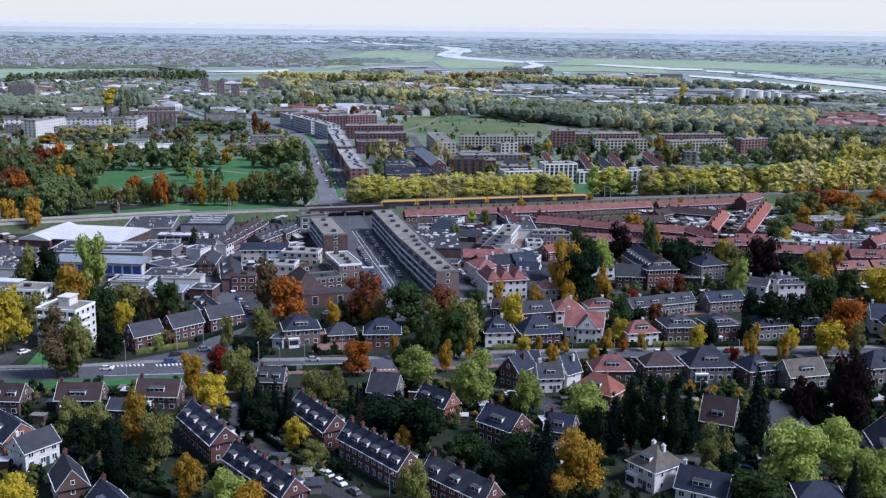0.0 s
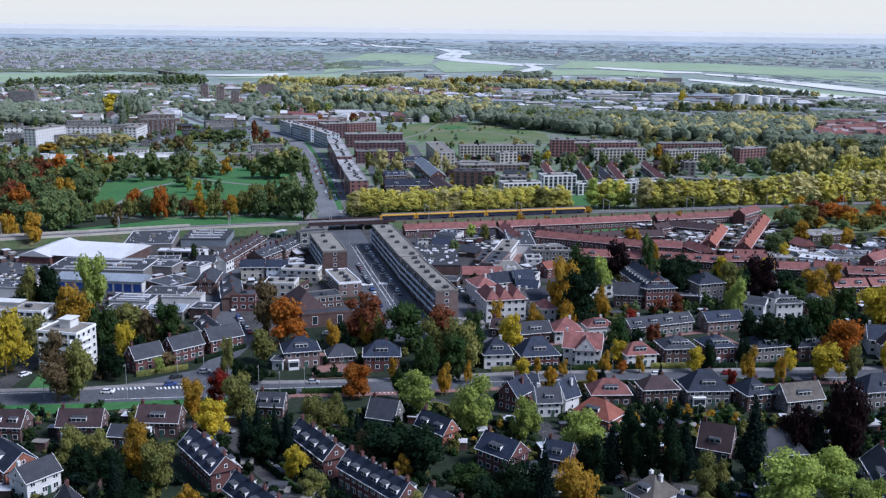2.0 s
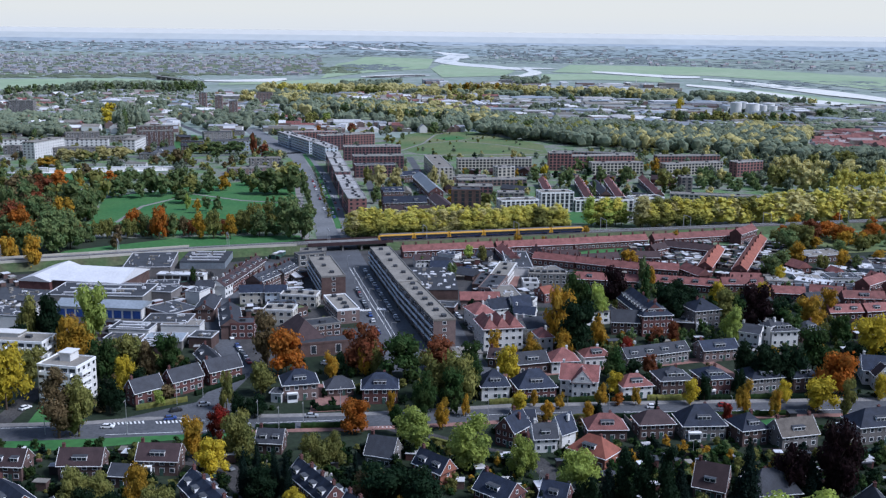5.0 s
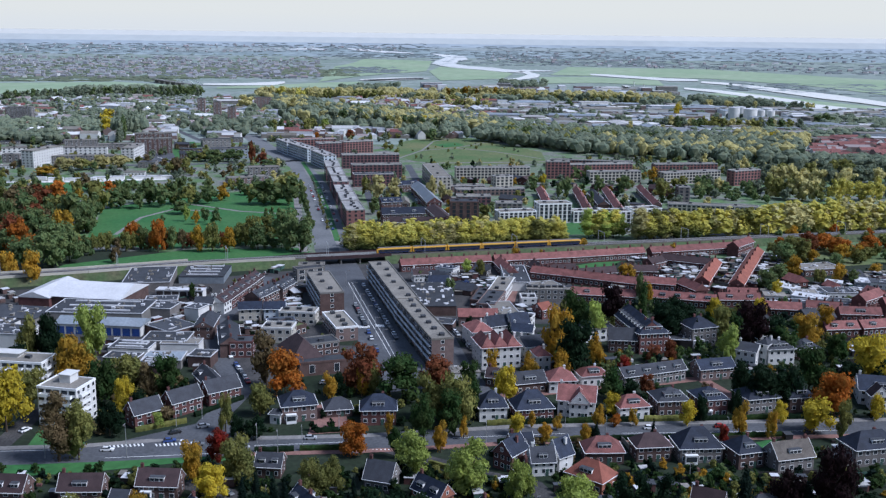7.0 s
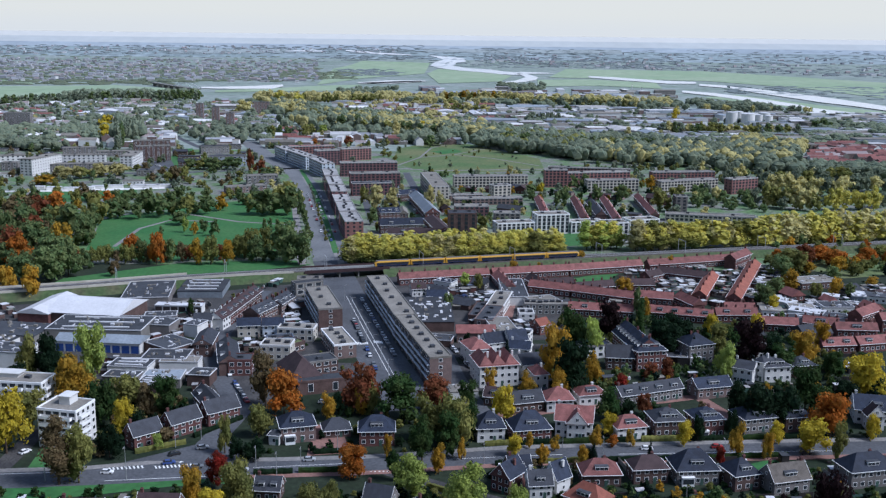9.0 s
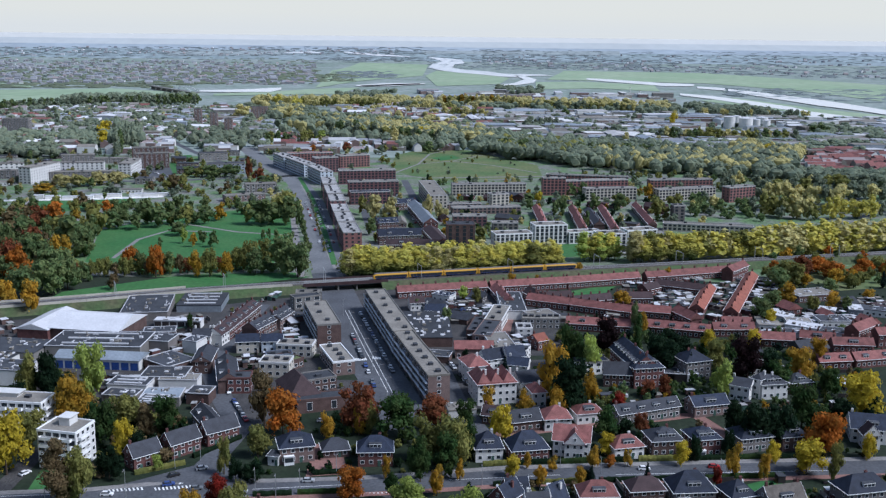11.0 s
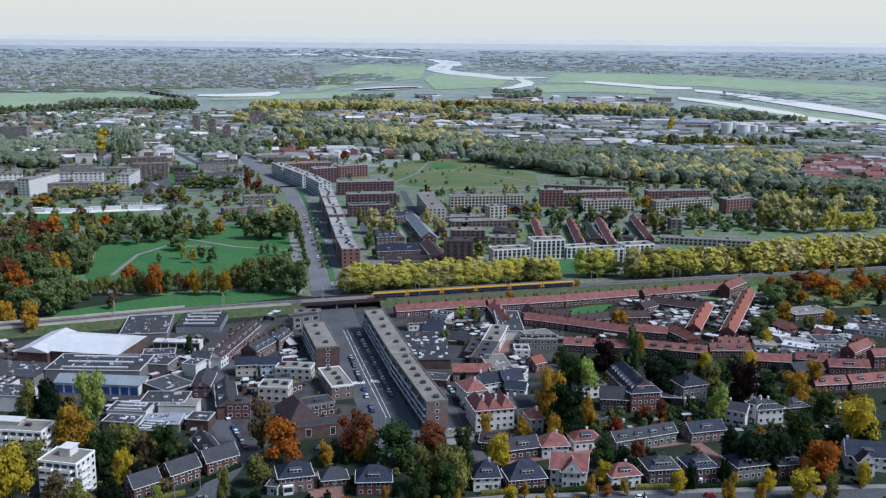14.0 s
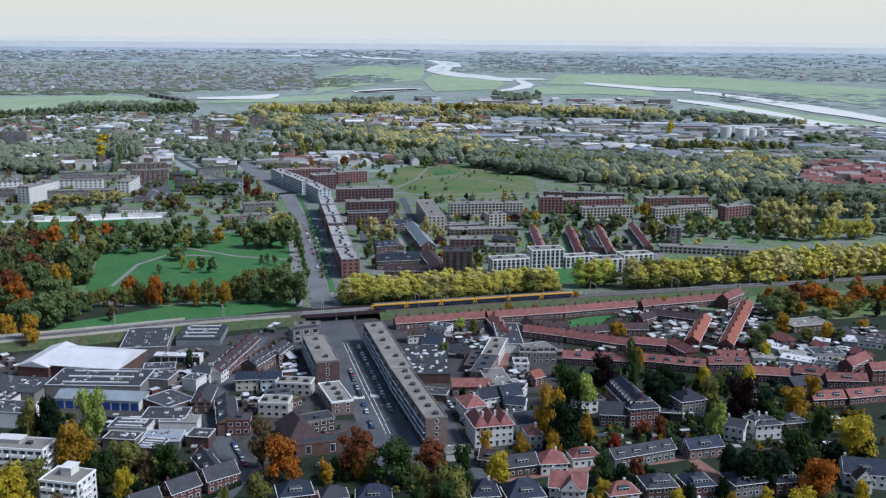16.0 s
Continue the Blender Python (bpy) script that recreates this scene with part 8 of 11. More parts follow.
tree(-170.9, 603.3, 11.5, 6.6, 'brown', 'broad', where='in a row along the park meadow')
tree(-166.9, 606.7, 9.6, 6.5, 'rust', 'broad', where='in a row along the park meadow')
tree(-162.6, 608.5, 11.5, 5.7, 'gold', 'broad', where='in a row along the park meadow')
tree(-157.7, 608.8, 12.1, 6.6, 'brown', 'broad', where='in a row along the park meadow')
tree(-153.1, 609.9, 9.8, 7.7, 'rust', 'broad', where='in a row along the park meadow')
tree(-149, 613.2, 12, 7, 'brown', 'broad', where='in a row along the park meadow')
tree(-144.1, 613.2, 9.9, 7.2, 'olive', 'broad', where='in a row along the park meadow')
tree(-139, 612.4, 9.4, 6.3, 'gold', 'broad', where='in a row along the park meadow')
tree(-134.2, 613.2, 9.7, 6.8, 'rust', 'broad', where='in a row along the park meadow')
tree(-130.2, 617.5, 12.1, 6.3, 'gold', 'broad', where='in a row along the park meadow')
tree(-125.5, 619.1, 11.3, 7.5, 'olive', 'broad', where='in a row along the park meadow')
tree(-120.1, 616.5, 12.1, 5.7, 'olive', 'broad', where='in a row along the park meadow')
tree(-245.5, 578.6, 22.2, 16.6, 'orange', 'broad', where='in the park')
tree(-231.1, 529.4, 14.2, 11, 'gold', 'broad', where='in the park')
tree(-213.1, 517, 17.9, 10.2, 'gold', 'broad', where='in the park')
tree(-185.9, 568.6, 9.1, 7.2, 'brown', 'broad', where='in the park')
tree(-217.3, 556.3, 19.8, 22.5, 'moss', 'broad', where='in the park')
tree(-228.8, 545.1, 19.4, 18.9, 'moss', 'broad', where='in the park')
tree(-211.8, 567.8, 18.5, 16.4, 'moss', 'broad', where='in the park')
tree(-258.9, 603.1, 21.2, 17.3, 'rust', 'broad', where='in the park')
tree(-255.7, 630.3, 20.2, 21.6, 'moss', 'broad', where='in the park')
tree(-235.4, 624, 20.1, 14.3, 'gold', 'broad', where='in the park')
tree(-273, 674.8, 15.7, 19.2, 'rust', 'broad', where='in the park')
tree(-246.4, 675.8, 23.5, 23.1, 'moss', 'broad', where='in the park')
tree(-240.5, 692.5, 20, 15.7, 'moss', 'broad', where='in the park')
tree(-245.1, 718.5, 24.9, 18.8, 'olive', 'broad', where='in the park')
tree(-241.8, 746.8, 15.1, 16.9, 'moss', 'broad', where='in the park')
tree(-225, 747.5, 12.9, 14.4, 'moss', 'broad', where='in the park')
tree(-208.2, 756, 16.5, 15.4, 'moss', 'broad', where='in the park')
tree(-238.5, 756.8, 19.6, 17.2, 'moss', 'broad', where='in the park')
tree(-222.2, 767.5, 19.9, 17.3, 'moss', 'broad', where='in the park')
tree(-202.8, 768.3, 17.7, 15.7, 'moss', 'broad', where='in the park')
tree(-191.1, 764.7, 16.2, 14.7, 'olive', 'broad', where='in the park')
tree(-176.9, 769.3, 15.5, 13.1, 'moss', 'broad', where='in the park')
tree(-169.7, 786.4, 14.5, 11.6, 'gold', 'broad', where='in the park')
tree(-187.9, 726.2, 10.1, 15.7, 'moss', 'broad', where='in the park')
tree(-176.9, 698.2, 11.3, 5.6, 'lime', 'broad', where='in the park')
tree(-167.4, 686.8, 10, 6.2, 'gold', 'broad', where='in the park')
tree(-163.1, 695.3, 10.1, 6.3, 'moss', 'broad', where='in the park')
tree(-153.5, 687.3, 12, 7.9, 'moss', 'broad', where='in the park')
tree(-189.9, 684.3, 7.1, 3.9, 'moss', 'broad', where='in the park')
tree(-189, 611.9, 15.5, 12, 'orange', 'broad', where='in the park')
tree(-180.2, 605.6, 14.3, 10.4, 'moss', 'broad', where='in the park')
tree(-169.8, 599.5, 19.3, 10.3, 'orange', 'broad', where='in the park')
tree(-163, 606.2, 14.3, 8.4, 'moss', 'broad', where='in the park')
tree(-146, 600.2, 15.9, 8.9, 'gold', 'broad', where='in the park')
tree(-137.4, 600.5, 17.7, 9.7, 'olive', 'broad', where='in the park')
tree(-127.1, 600.8, 14.2, 8.9, 'gold', 'broad', where='in the park')
tree(-117, 621, 18.2, 12.8, 'olive', 'broad', where='in the park')
tree(-108.7, 635.1, 16.7, 12.4, 'olive', 'broad', where='in the park')
tree(-93.7, 608.3, 24.9, 21, 'moss', 'broad', where='in the park')
tree(-84.2, 602.1, 21.3, 17.3, 'moss', 'broad', where='in the park')
tree(-111.1, 607.8, 16.1, 14, 'moss', 'broad', where='in the park')
tree(-125.4, 627.5, 12.9, 10.7, 'olive', 'broad', where='in the park')
tree(-127.1, 771.4, 19.9, 26.2, 'moss', 'broad', where='in the park')
tree(-114.1, 771.9, 22.2, 17.5, 'moss', 'broad', where='in the park')
tree(-138, 770.9, 17.8, 17.5, 'moss', 'broad', where='in the park')
tree(-144.5, 770.7, 15.5, 13.1, 'olive', 'broad', where='in the park')
tree(-123.3, 803.7, 20.7, 22.7, 'olive', 'broad', where='in the park')
tree(-102.7, 752.3, 21.6, 8.5, 'moss', 'broad', where='in the park')
tree(-124, 714.1, 7.5, 4.1, 'moss', 'broad', where='in the park')
tree(-120.5, 717.8, 7.5, 4.1, 'moss', 'broad', where='in the park')
tree(-114.1, 710.9, 8.3, 4.8, 'moss', 'broad', where='in the park')
tree(-103.3, 711.3, 7, 4, 'moss', 'broad', where='in the park')
tree(-295.9, 744.6, 17.2, 21.1, 'rust', 'broad', where='in the park')
tree(-309, 725.2, 16.8, 20.6, 'brown', 'broad', where='in the park')
tree(-290.6, 764.7, 17.6, 17.4, 'orange', 'broad', where='in the park')
tree(-285.2, 690.9, 20, 19.7, 'moss', 'broad', where='in the park')
tree(-285.5, 658.7, 21.1, 15.1, 'moss', 'broad', where='in the park')
tree(-293.8, 830.9, 14.3, 14.1, 'brown', 'broad', where='in the park')
tree(-265.7, 808.8, 11.6, 11.9, 'orange', 'broad', where='in the park')
tree(-248.8, 578.5, 17.1, 20, 'moss', 'broad', where='in the park')
tree(-236.8, 603.8, 17.7, 17.3, 'moss', 'broad', where='in the park')
tree(-224.2, 597.8, 17.6, 13.7, 'moss', 'broad', where='in the park')
tree(-231, 653, 19, 14.9, 'moss', 'broad', where='in the park')
row_of_trees(-355.6, 941.4, -302.5, 975.7, 9, 12.5, 16.1, ['straw', 'olive', 'straw'], where='beyond the park')
row_of_trees(-253.4, 934.5, -234.1, 941.5, 4, 14.3, 12.5, ['olive', 'brown'], where='beyond the park')
row_of_trees(-253.7, 1022.6, -202.8, 1025.5, 6, 12.4, 16, ['olive', 'moss'], where='beyond the park')
tree(-354.9, 911.8, 9.3, 25.7, 'gold', 'broad', where='beyond the park')
tree(-419.1, 1278.8, 21.3, 21.4, 'yellow', 'broad', where='beyond the park')
tree(-188.1, 1008.6, 22.7, 9, 'rust', 'broad', where='beyond the park')
tree(-171.3, 976.1, 16.5, 13.2, 'rust', 'broad', where='beyond the park')
tree(-163.2, 960.6, 10.9, 16.2, 'moss', 'broad', where='beyond the park')
thicket([(-268.5, 577.9), (-215.7, 598), (-368.8, 804.4), (-276.3, 786.2)], 60, (3.9, 5.4), ("moss", "moss", "brown", "olive", "moss", "gold"), "in the park", 0.95)
thicket([(-254.3, 746.3), (-109.7, 804.2), (-280.8, 826.7), (-124.4, 876.2)], 40, (3.9, 4.9), ("moss", "moss", "olive"), "in the park", 0.95)
thicket([(-116.8, 601.1), (-77.3, 602.3), (-128.7, 664.1), (-93.1, 681.2)], 20, (3.4, 3.9), ("moss", "olive", "moss"), "in the park", 0.95)

# poplars along the railway
row_of_trees(-56.8, 605.6, 77.9, 628.5, 46, 16.1, 13.1, ['poplar', 'olive', 'poplar', 'poplar', 'straw', 'poplar'], kind='poplar', jitter=2, where='in a dense row along the railway', group='row of poplars along the railway')
row_of_trees(-52.7, 617.6, 79.5, 642.7, 40, 15.6, 13.1, ['poplar', 'straw', 'poplar', 'poplar'], kind='poplar', jitter=2, joined=True, where='in a dense row along the railway', group='row of poplars along the railway')
row_of_trees(97.6, 653.6, 119.4, 660.3, 7, 17.4, 14.3, ['poplar', 'lime'], kind='poplar', where='in a clump by the railway', group='row of poplars along the railway')
row_of_trees(127, 650.2, 215.8, 672.9, 28, 18.3, 15.5, ['olive', 'poplar', 'straw', 'poplar'], kind='poplar', jitter=2, where='in a dense row along the railway', group='row of poplars along the railway')
row_of_trees(215.4, 671.3, 350.7, 705.4, 36, 19.1, 14.2, ['poplar', 'poplar', 'straw', 'poplar'], kind='poplar', jitter=2, where='in a dense row along the railway', group='row of poplars along the railway')
row_of_trees(216.7, 689, 359.8, 724.9, 28, 18.2, 14.2, ['poplar', 'straw', 'poplar'], kind='poplar', jitter=2, joined=True, where='in a dense row along the railway', group='row of poplars along the railway')
tree(44.2, 581.3, 8.6, 6, 'gold')
tree(59.7, 585.3, 6.9, 4.7, 'gold')
tree(88.7, 614, 8, 5.6, 'gold')
tree(141, 602.7, 8.2, 5.5, 'gold')
tree(103.1, 543.7, 8.1, 9.4, 'gold')
tree(15.2, 554.1, 7.6, 5.7, 'lime')
tree(-9.8, 530.3, 6.4, 5.5, 'moss')
tree(5.4, 502, 9.1, 5.8, 'moss')
tree(99.8, 491, 16.2, 5.2, 'moss')
tree(103.3, 486.7, 11.8, 5.1, 'gold')
tree(195.4, 546.2, 13, 9.5, 'gold')
tree(217.1, 536.4, 11.2, 8.1, 'gold')
tree(206.1, 536.1, 8, 8.1, 'olive')
tree(173.4, 506.2, 9.1, 7, 'yellow')
tree(173.3, 520.4, 10.9, 12.1, 'moss')
tree(185.8, 540.7, 9.7, 11.2, 'moss')
tree(201.4, 579.9, 13.7, 16.7, 'moss')
tree(229.8, 574.9, 8.5, 9.9, 'moss')
tree(224.1, 534.5, 8.7, 8, 'moss')
tree(266.9, 587.8, 11.1, 5.4, 'fir', 'fir')
tree(246.3, 558.4, 6.6, 7.7, 'gold')
tree(204.4, 611.1, 7.2, 8.4, 'olive')
tree(205.5, 493.5, 4.4, 5.7, 'moss')
tree(229.9, 618.4, 12.7, 14.2, 'rust')
tree(241.3, 625.5, 10, 15.7, 'orange')
tree(243.6, 612.3, 10.8, 12.6, 'orange')
tree(250.7, 612.5, 9.1, 10.5, 'orange')
tree(259.7, 612.8, 7.2, 10.5, 'orange')
tree(272.3, 626.6, 9.2, 12.9, 'orange')
tree(282.5, 633.8, 9.3, 10.9, 'olive')
tree(215.7, 592.4, 13.9, 13.6, 'olive')
tree(212.9, 604.9, 12.5, 13.8, 'olive')
tree(239.9, 593.1, 10.5, 10.2, 'gold')
tree(247.9, 587.2, 8.7, 8.8, 'olive')
tree(285.1, 620.2, 11, 10.7, 'orange')
tree(222.6, 592.6, 7, 8.2, 'gold')
tree(-50, 795.8, 20.5, 16.2, 'straw', 'broad', where='among the flats')
tree(-36.5, 796.3, 18.2, 13.5, 'straw', 'broad', where='among the flats')
tree(-60.7, 817.7, 16.4, 11.1, 'olive', 'broad', where='among the flats')
tree(-7.3, 808.6, 18.5, 9.1, 'straw', 'broad', where='among the flats')
tree(1.9, 797.9, 16, 9.9, 'straw', 'broad', where='among the flats')
tree(-48.1, 735.2, 12.7, 10, 'moss', 'broad', where='among the flats')
tree(29.5, 685.6, 16, 14, 'olive', 'broad', where='among the flats')
tree(96.3, 812.9, 14, 8.3, 'moss', 'broad', where='among the flats')
tree(102.2, 824.7, 16.5, 11.1, 'moss', 'broad', where='among the flats')
tree(134, 849.8, 14.5, 12.5, 'moss', 'broad', where='among the flats')
tree(155.8, 850.8, 14.6, 13.4, 'moss', 'broad', where='among the flats')
tree(115.7, 770.9, 13.3, 6.1, 'moss', 'broad', where='among the flats')
tree(80.6, 872.7, 10.9, 14.8, 'moss', 'broad', where='among the flats')
tree(88, 873, 12.4, 6.9, 'yellow', 'broad', where='among the flats')
tree(122.9, 915.1, 13, 12.4, 'moss', 'broad', where='among the flats')
tree(133.3, 915.7, 14.1, 12.4, 'moss', 'broad', where='among the flats')
tree(190.5, 904.4, 15.4, 10.2, 'gold', 'broad', where='among the flats')
tree(177.6, 805.3, 18.4, 16.4, 'olive', 'broad', where='among the flats')
tree(202, 852.9, 14.6, 14.4, 'olive', 'broad', where='among the flats')
thicket([(205.7, 817.6), (259.9, 797.8), (230, 920.3), (282.3, 895.1)], 46, (3.9, 4.4), ("moss", "moss", "moss"), "on a green plot", 0.6)
row_of_trees(268.1, 831.8, 307.7, 810.7, 8, 17.9, 14.3, ['olive', 'straw', 'olive'], where='in a copse')
row_of_trees(296.9, 909.4, 354.5, 885.2, 9, 17.8, 14.2, ['sage', 'straw', 'straw'], where='in a copse')
row_of_trees(314, 815.4, 359.4, 824.1, 6, 17.9, 12.6, ['poplar', 'yellow', 'poplar'], where='in a copse')
row_of_trees(365, 912.7, 434.8, 930.1, 7, 14.2, 14.2, ['sage', 'straw'], where='in a copse')
row_of_trees(305, 953.3, 470.2, 1009.6, 12, 14.2, 15.9, ['sage', 'olive', 'sage'], where='in a copse')
row_of_trees(-73.9, 666.1, -117.3, 917.8, 14, 3.7, 2.9, ['sage', 'olive'], where='along the avenue', jitter=0.5)
row_of_trees(-85.3, 665.6, -120.2, 863.5, 12, 7.3, 4.6, ['moss', 'moss'], where='along the avenue', jitter=0.5)

# greenery of the gardens
thicket([(-116.1, 213.3), (119.9, 219.5), (-148, 290.7), (150.4, 300.1)], 760, (1.5, 2.4), ("dark", "dark", "fir", "green", "dark", "olive"), "in the dense near gardens", 0.55)
thicket([(8, 289.4), (157.5, 305.2), (10.2, 399.6), (218.2, 435.4)], 330, (1.4, 1.9), ("dark", "dark", "green", "olive", "brown"), "in the villa gardens", 0.5)
thicket([(-71.9, 323.5), (16.7, 332.8), (-31.1, 391.9), (19, 387)], 150, (1.4, 1.9), ("dark", "dark", "green", "olive"), "beside the villas", 0.5)
thicket([(-119.3, 322.3), (-76.3, 345.2), (-168.1, 422.6), (-95.6, 366.1)], 170, (1.9, 2.9), ("dark", "dark", "green", "olive", "brown"), "behind the flats", 0.7)
thicket([(41.7, 387.6), (165.9, 404.1), (61.8, 481.1), (187.6, 491.4)], 220, (1.9, 2.9), ("green", "fir", "green", "moss", "olive"), "in the old villa park", 0.75)
thicket([(38.5, 493.8), (208.7, 428.9), (80.8, 607.2), (281.6, 594.4)], 150, (1.2, 1.1), ("dark", "green", "olive", "dark"), "in back gardens", 0.3)
thicket([(-91.5, 396.6), (-37.4, 411.9), (-108.5, 501.5), (-53.5, 527.7)], 60, (1.2, 1.1), ("dark", "green", "olive", "dark"), "between the town houses", 0.4)
thicket([(-59.7, 699.1), (182.2, 783.9), (-18.6, 1017.9), (210.5, 963.9)], 120, (2.4, 3.4), ("dark", "olive", "green", "gold"), "among the flats", 0.8)

# garden hedges
hedge(-56.4, 270, -42, 248.8, colour='dark')
hedge(-40.9, 247, -28, 230.2, colour='green')
hedge(-26.6, 271.7, -14.6, 259.2, colour='dark')
hedge(-2.9, 303.5, 11.1, 295.3, colour='olive')
hedge(14.5, 292.9, 27.6, 286.2, colour='dark')
hedge(47.8, 246.4, 64.3, 241.4, colour='green')
hedge(37, 266.6, 45.5, 250.1, colour='dark')
hedge(65.7, 241.4, 87.2, 232.4, colour='olive')
hedge(-69.1, 268.3, -63, 262.5, colour='dark')
hedge(-38.4, 289.4, -26.8, 273.8, colour='green')
hedge(24.3, 245.7, 44.3, 242.9, colour='dark')
hedge(70.1, 225.4, 82.7, 222.8, colour='olive')
hedge(-79.4, 227.3, -64.3, 221.8, colour='dark')
hedge(-60.2, 312.1, -47.4, 313.3, colour='dark')
hedge(-45.6, 313.8, -29.9, 315.1, colour='green')
hedge(20, 320.8, 35.4, 322.6, colour='dark')
hedge(36.9, 322.7, 52.8, 324.4, colour='olive')
hedge(56.7, 324.5, 90.2, 327.2, colour='dark')
hedge(94.1, 327.3, 122.1, 329.8, colour='green')
hedge(-41.5, 328.5, -30.3, 330.2, colour='dark')
hedge(17.2, 336.7, 25.9, 337.9, colour='olive')
hedge(27.9, 338, 41, 339.2, colour='dark')
hedge(45, 339.3, 57.3, 340.6, colour='green')
hedge(59.3, 340.6, 69.5, 341.4, colour='dark')
hedge(73.6, 342, 88, 342.8, colour='olive')
hedge(90.4, 342.9, 106.5, 343.8, colour='dark')
hedge(108.6, 343.8, 123, 344.7, colour='green')
hedge(125.1, 344.7, 137.6, 345.6, colour='dark')
hedge(-103.7, 327.4, -88.3, 336, colour='olive')
hedge(-86.6, 340.9, -72.6, 357.9, colour='dark')
garden_sheds([(-53.7, 247.7), (-29.7, 222.7), (-52.9, 258.8), (-26.8, 231.8)], 8)
garden_sheds([(-25.7, 263.5), (-6.4, 245.5), (-21.6, 269.8), (-3.6, 252.7)], 7)
garden_sheds([(17.2, 249.7), (43.9, 240.2), (17.8, 260.9), (42.1, 257.7)], 7)
car_row(-53.5, 265.9, -19, 222.5, 9, where='on a brick lane')
car_row(37.2, 268.6, 46.9, 251.3, 5, where='on a brick lane')
car_row(69.1, 243.6, 89.5, 235, 4, where='on a brick lane')

# cars
car_row(-41.3, 525.8, -16.6, 418.4, 26)
car_row(-41.3, 482.3, -25.7, 408.7, 18)
car_row(5, 445, 19.7, 393.3, 16)
car_row(-96.4, 424.9, -73.2, 372.4, 15)
car_row(-105.1, 450.1, -103.3, 469.5, 5)
car_row(33.4, 507.4, 25.9, 450.3, 9)
car_row(157.1, 545.2, 195.5, 610.8, 18)
car_row(-71.6, 698.6, -106.3, 890.4, 14)
car_row(-47.2, 373.2, -21.1, 376.1, 12)
car_row(187.3, 546, 177.8, 497.3, 6)
car_row(-13.6, 501.5, -2.3, 540.8, 7)
car(-108.3, 311.7, 0, paint='white', where='on the street')
car(-89.9, 319.4, 20, paint='blue', where='on the street')
car(-79.8, 316.5, 10, paint='grey', where='on the street')
car(-64.4, 314.7, 0, paint='silver', where='on the street')
car(-43.1, 322.9, 5, paint='silver', where='on the street')
car(-141.2, 326.9, 60, paint='white', where='on the street')
car(99.4, 336.3, 0, paint='red', where='on the street')
car(129.1, 331.8, 0, paint='black', where='on the street')
car(144.8, 348.1, 20, paint='black', where='on the street')
car(-89.8, 326.4, 30, paint='black', where='on the street')
car(-7.4, 313.9, 10, paint='white', where='on the street')
car(-81.4, 331.8, 20, paint='silver', where='on the street')
car(43.8, 313.1, 70, paint='white', where='on the street')
car(74.1, 334.3, 0, paint='white', where='on the street')
car(-29.1, 234.3, -35, paint='silver', where='on a brick lane')
car(-62.4, 280.7, -40, paint='grey', where='on a brick lane')
car(-32.4, 237.4, -35, paint='black', where='on a brick lane')
car(48.7, 286.4, 20, paint='white', where='on a brick lane')
car(75.6, 251.4, 0, paint='silver', where='on a brick lane')
car_row(-384.5, 1004.9, -328, 1022.1, 12, where='in a car park')
car_row(-314.6, 1075.4, -270.6, 1021.7, 9, where='in a car park')
car_row(119.8, 844.4, 120.2, 771.1, 8)
car_row(151.7, 855.6, 150.7, 782.6, 8)
car_row(95.8, 853.1, 95, 780.4, 7)
car_row(-81.5, 698.3, -114.6, 876.7, 12)
car_row(-70.9, 666.1, -105.1, 864.1, 12)
car_row(-10, 475.2, 6.4, 478.9, 10, where='in a yard')
car_row(23.3, 428.9, 28.5, 393.6, 9)
car_row(-51.8, 411.5, -40.9, 398.1, 6, where='in a yard')
car_row(-137.9, 458.3, -125.6, 456.8, 7, where='in a yard')
car_row(-194.3, 471, -173.9, 430.3, 6, where='in a yard')
car_row(-37.4, 921.7, -15.7, 775.9, 10)
car_row(-60.3, 879.2, -47.8, 795.8, 6)
car_row(7.1, 543.2, 26.1, 547.9, 9, where='in a car park')
car_row(10.1, 528.8, 31.8, 533.4, 9, where='in a car park')
car_row(32.6, 563.5, 42.9, 537.9, 6, where='in a car park')

# street lamps
mast(-100.3, 306.3, 12, 1.4, -90)
mast(-44.8, 314.2, 9, 1.4, -90)
mast(-52.2, 310.1, 9, 1.4, -90)
mast(98.9, 325.5, 8, 1.4, 90)
mast(58.2, 330.6, 6, 1.4, 90)
mast(16.2, 321.2, 7, 1.4, 90)
mast(-59.4, 312.6, 10, 1.4, -90)
mast(-126.3, 305.5, 11, 1.4, -90)
mast(142.1, 335.9, 8, 1.4, 90)
mast(44.5, 335, 7, 1.4, 90)
mast(-91, 332.5, 7, 1.4, 90)
mast(-83.5, 339, 7, 1.4, 90)
mast(-34.1, 329.2, 8, 1.4, 90)
mast(-20, 398.7, 9.0, 1.6, 0)
mast(-23.8, 413.7, 9.0, 1.6, 0)
mast(-28, 430.3, 9.0, 1.6, 0)
mast(-32.6, 449.1, 9.0, 1.6, 0)
mast(-37.6, 470, 9.0, 1.6, 0)
mast(-43.1, 493, 9.0, 1.6, 0)
mast(-49, 518.1, 9.0, 1.6, 0)
mast(11.7, 288.5, 6.0, 0.8, 40)
mast(-32.8, 225.6, 6.0, 0.8, 40)
mast(-12.4, 223.2, 6.0, 0.8, 40)
mast(28.6, 269.2, 6.0, 0.8, 40)
mast(78.2, 293, 6.0, 0.8, 40)

# ---------------------------------------------------------------- railway


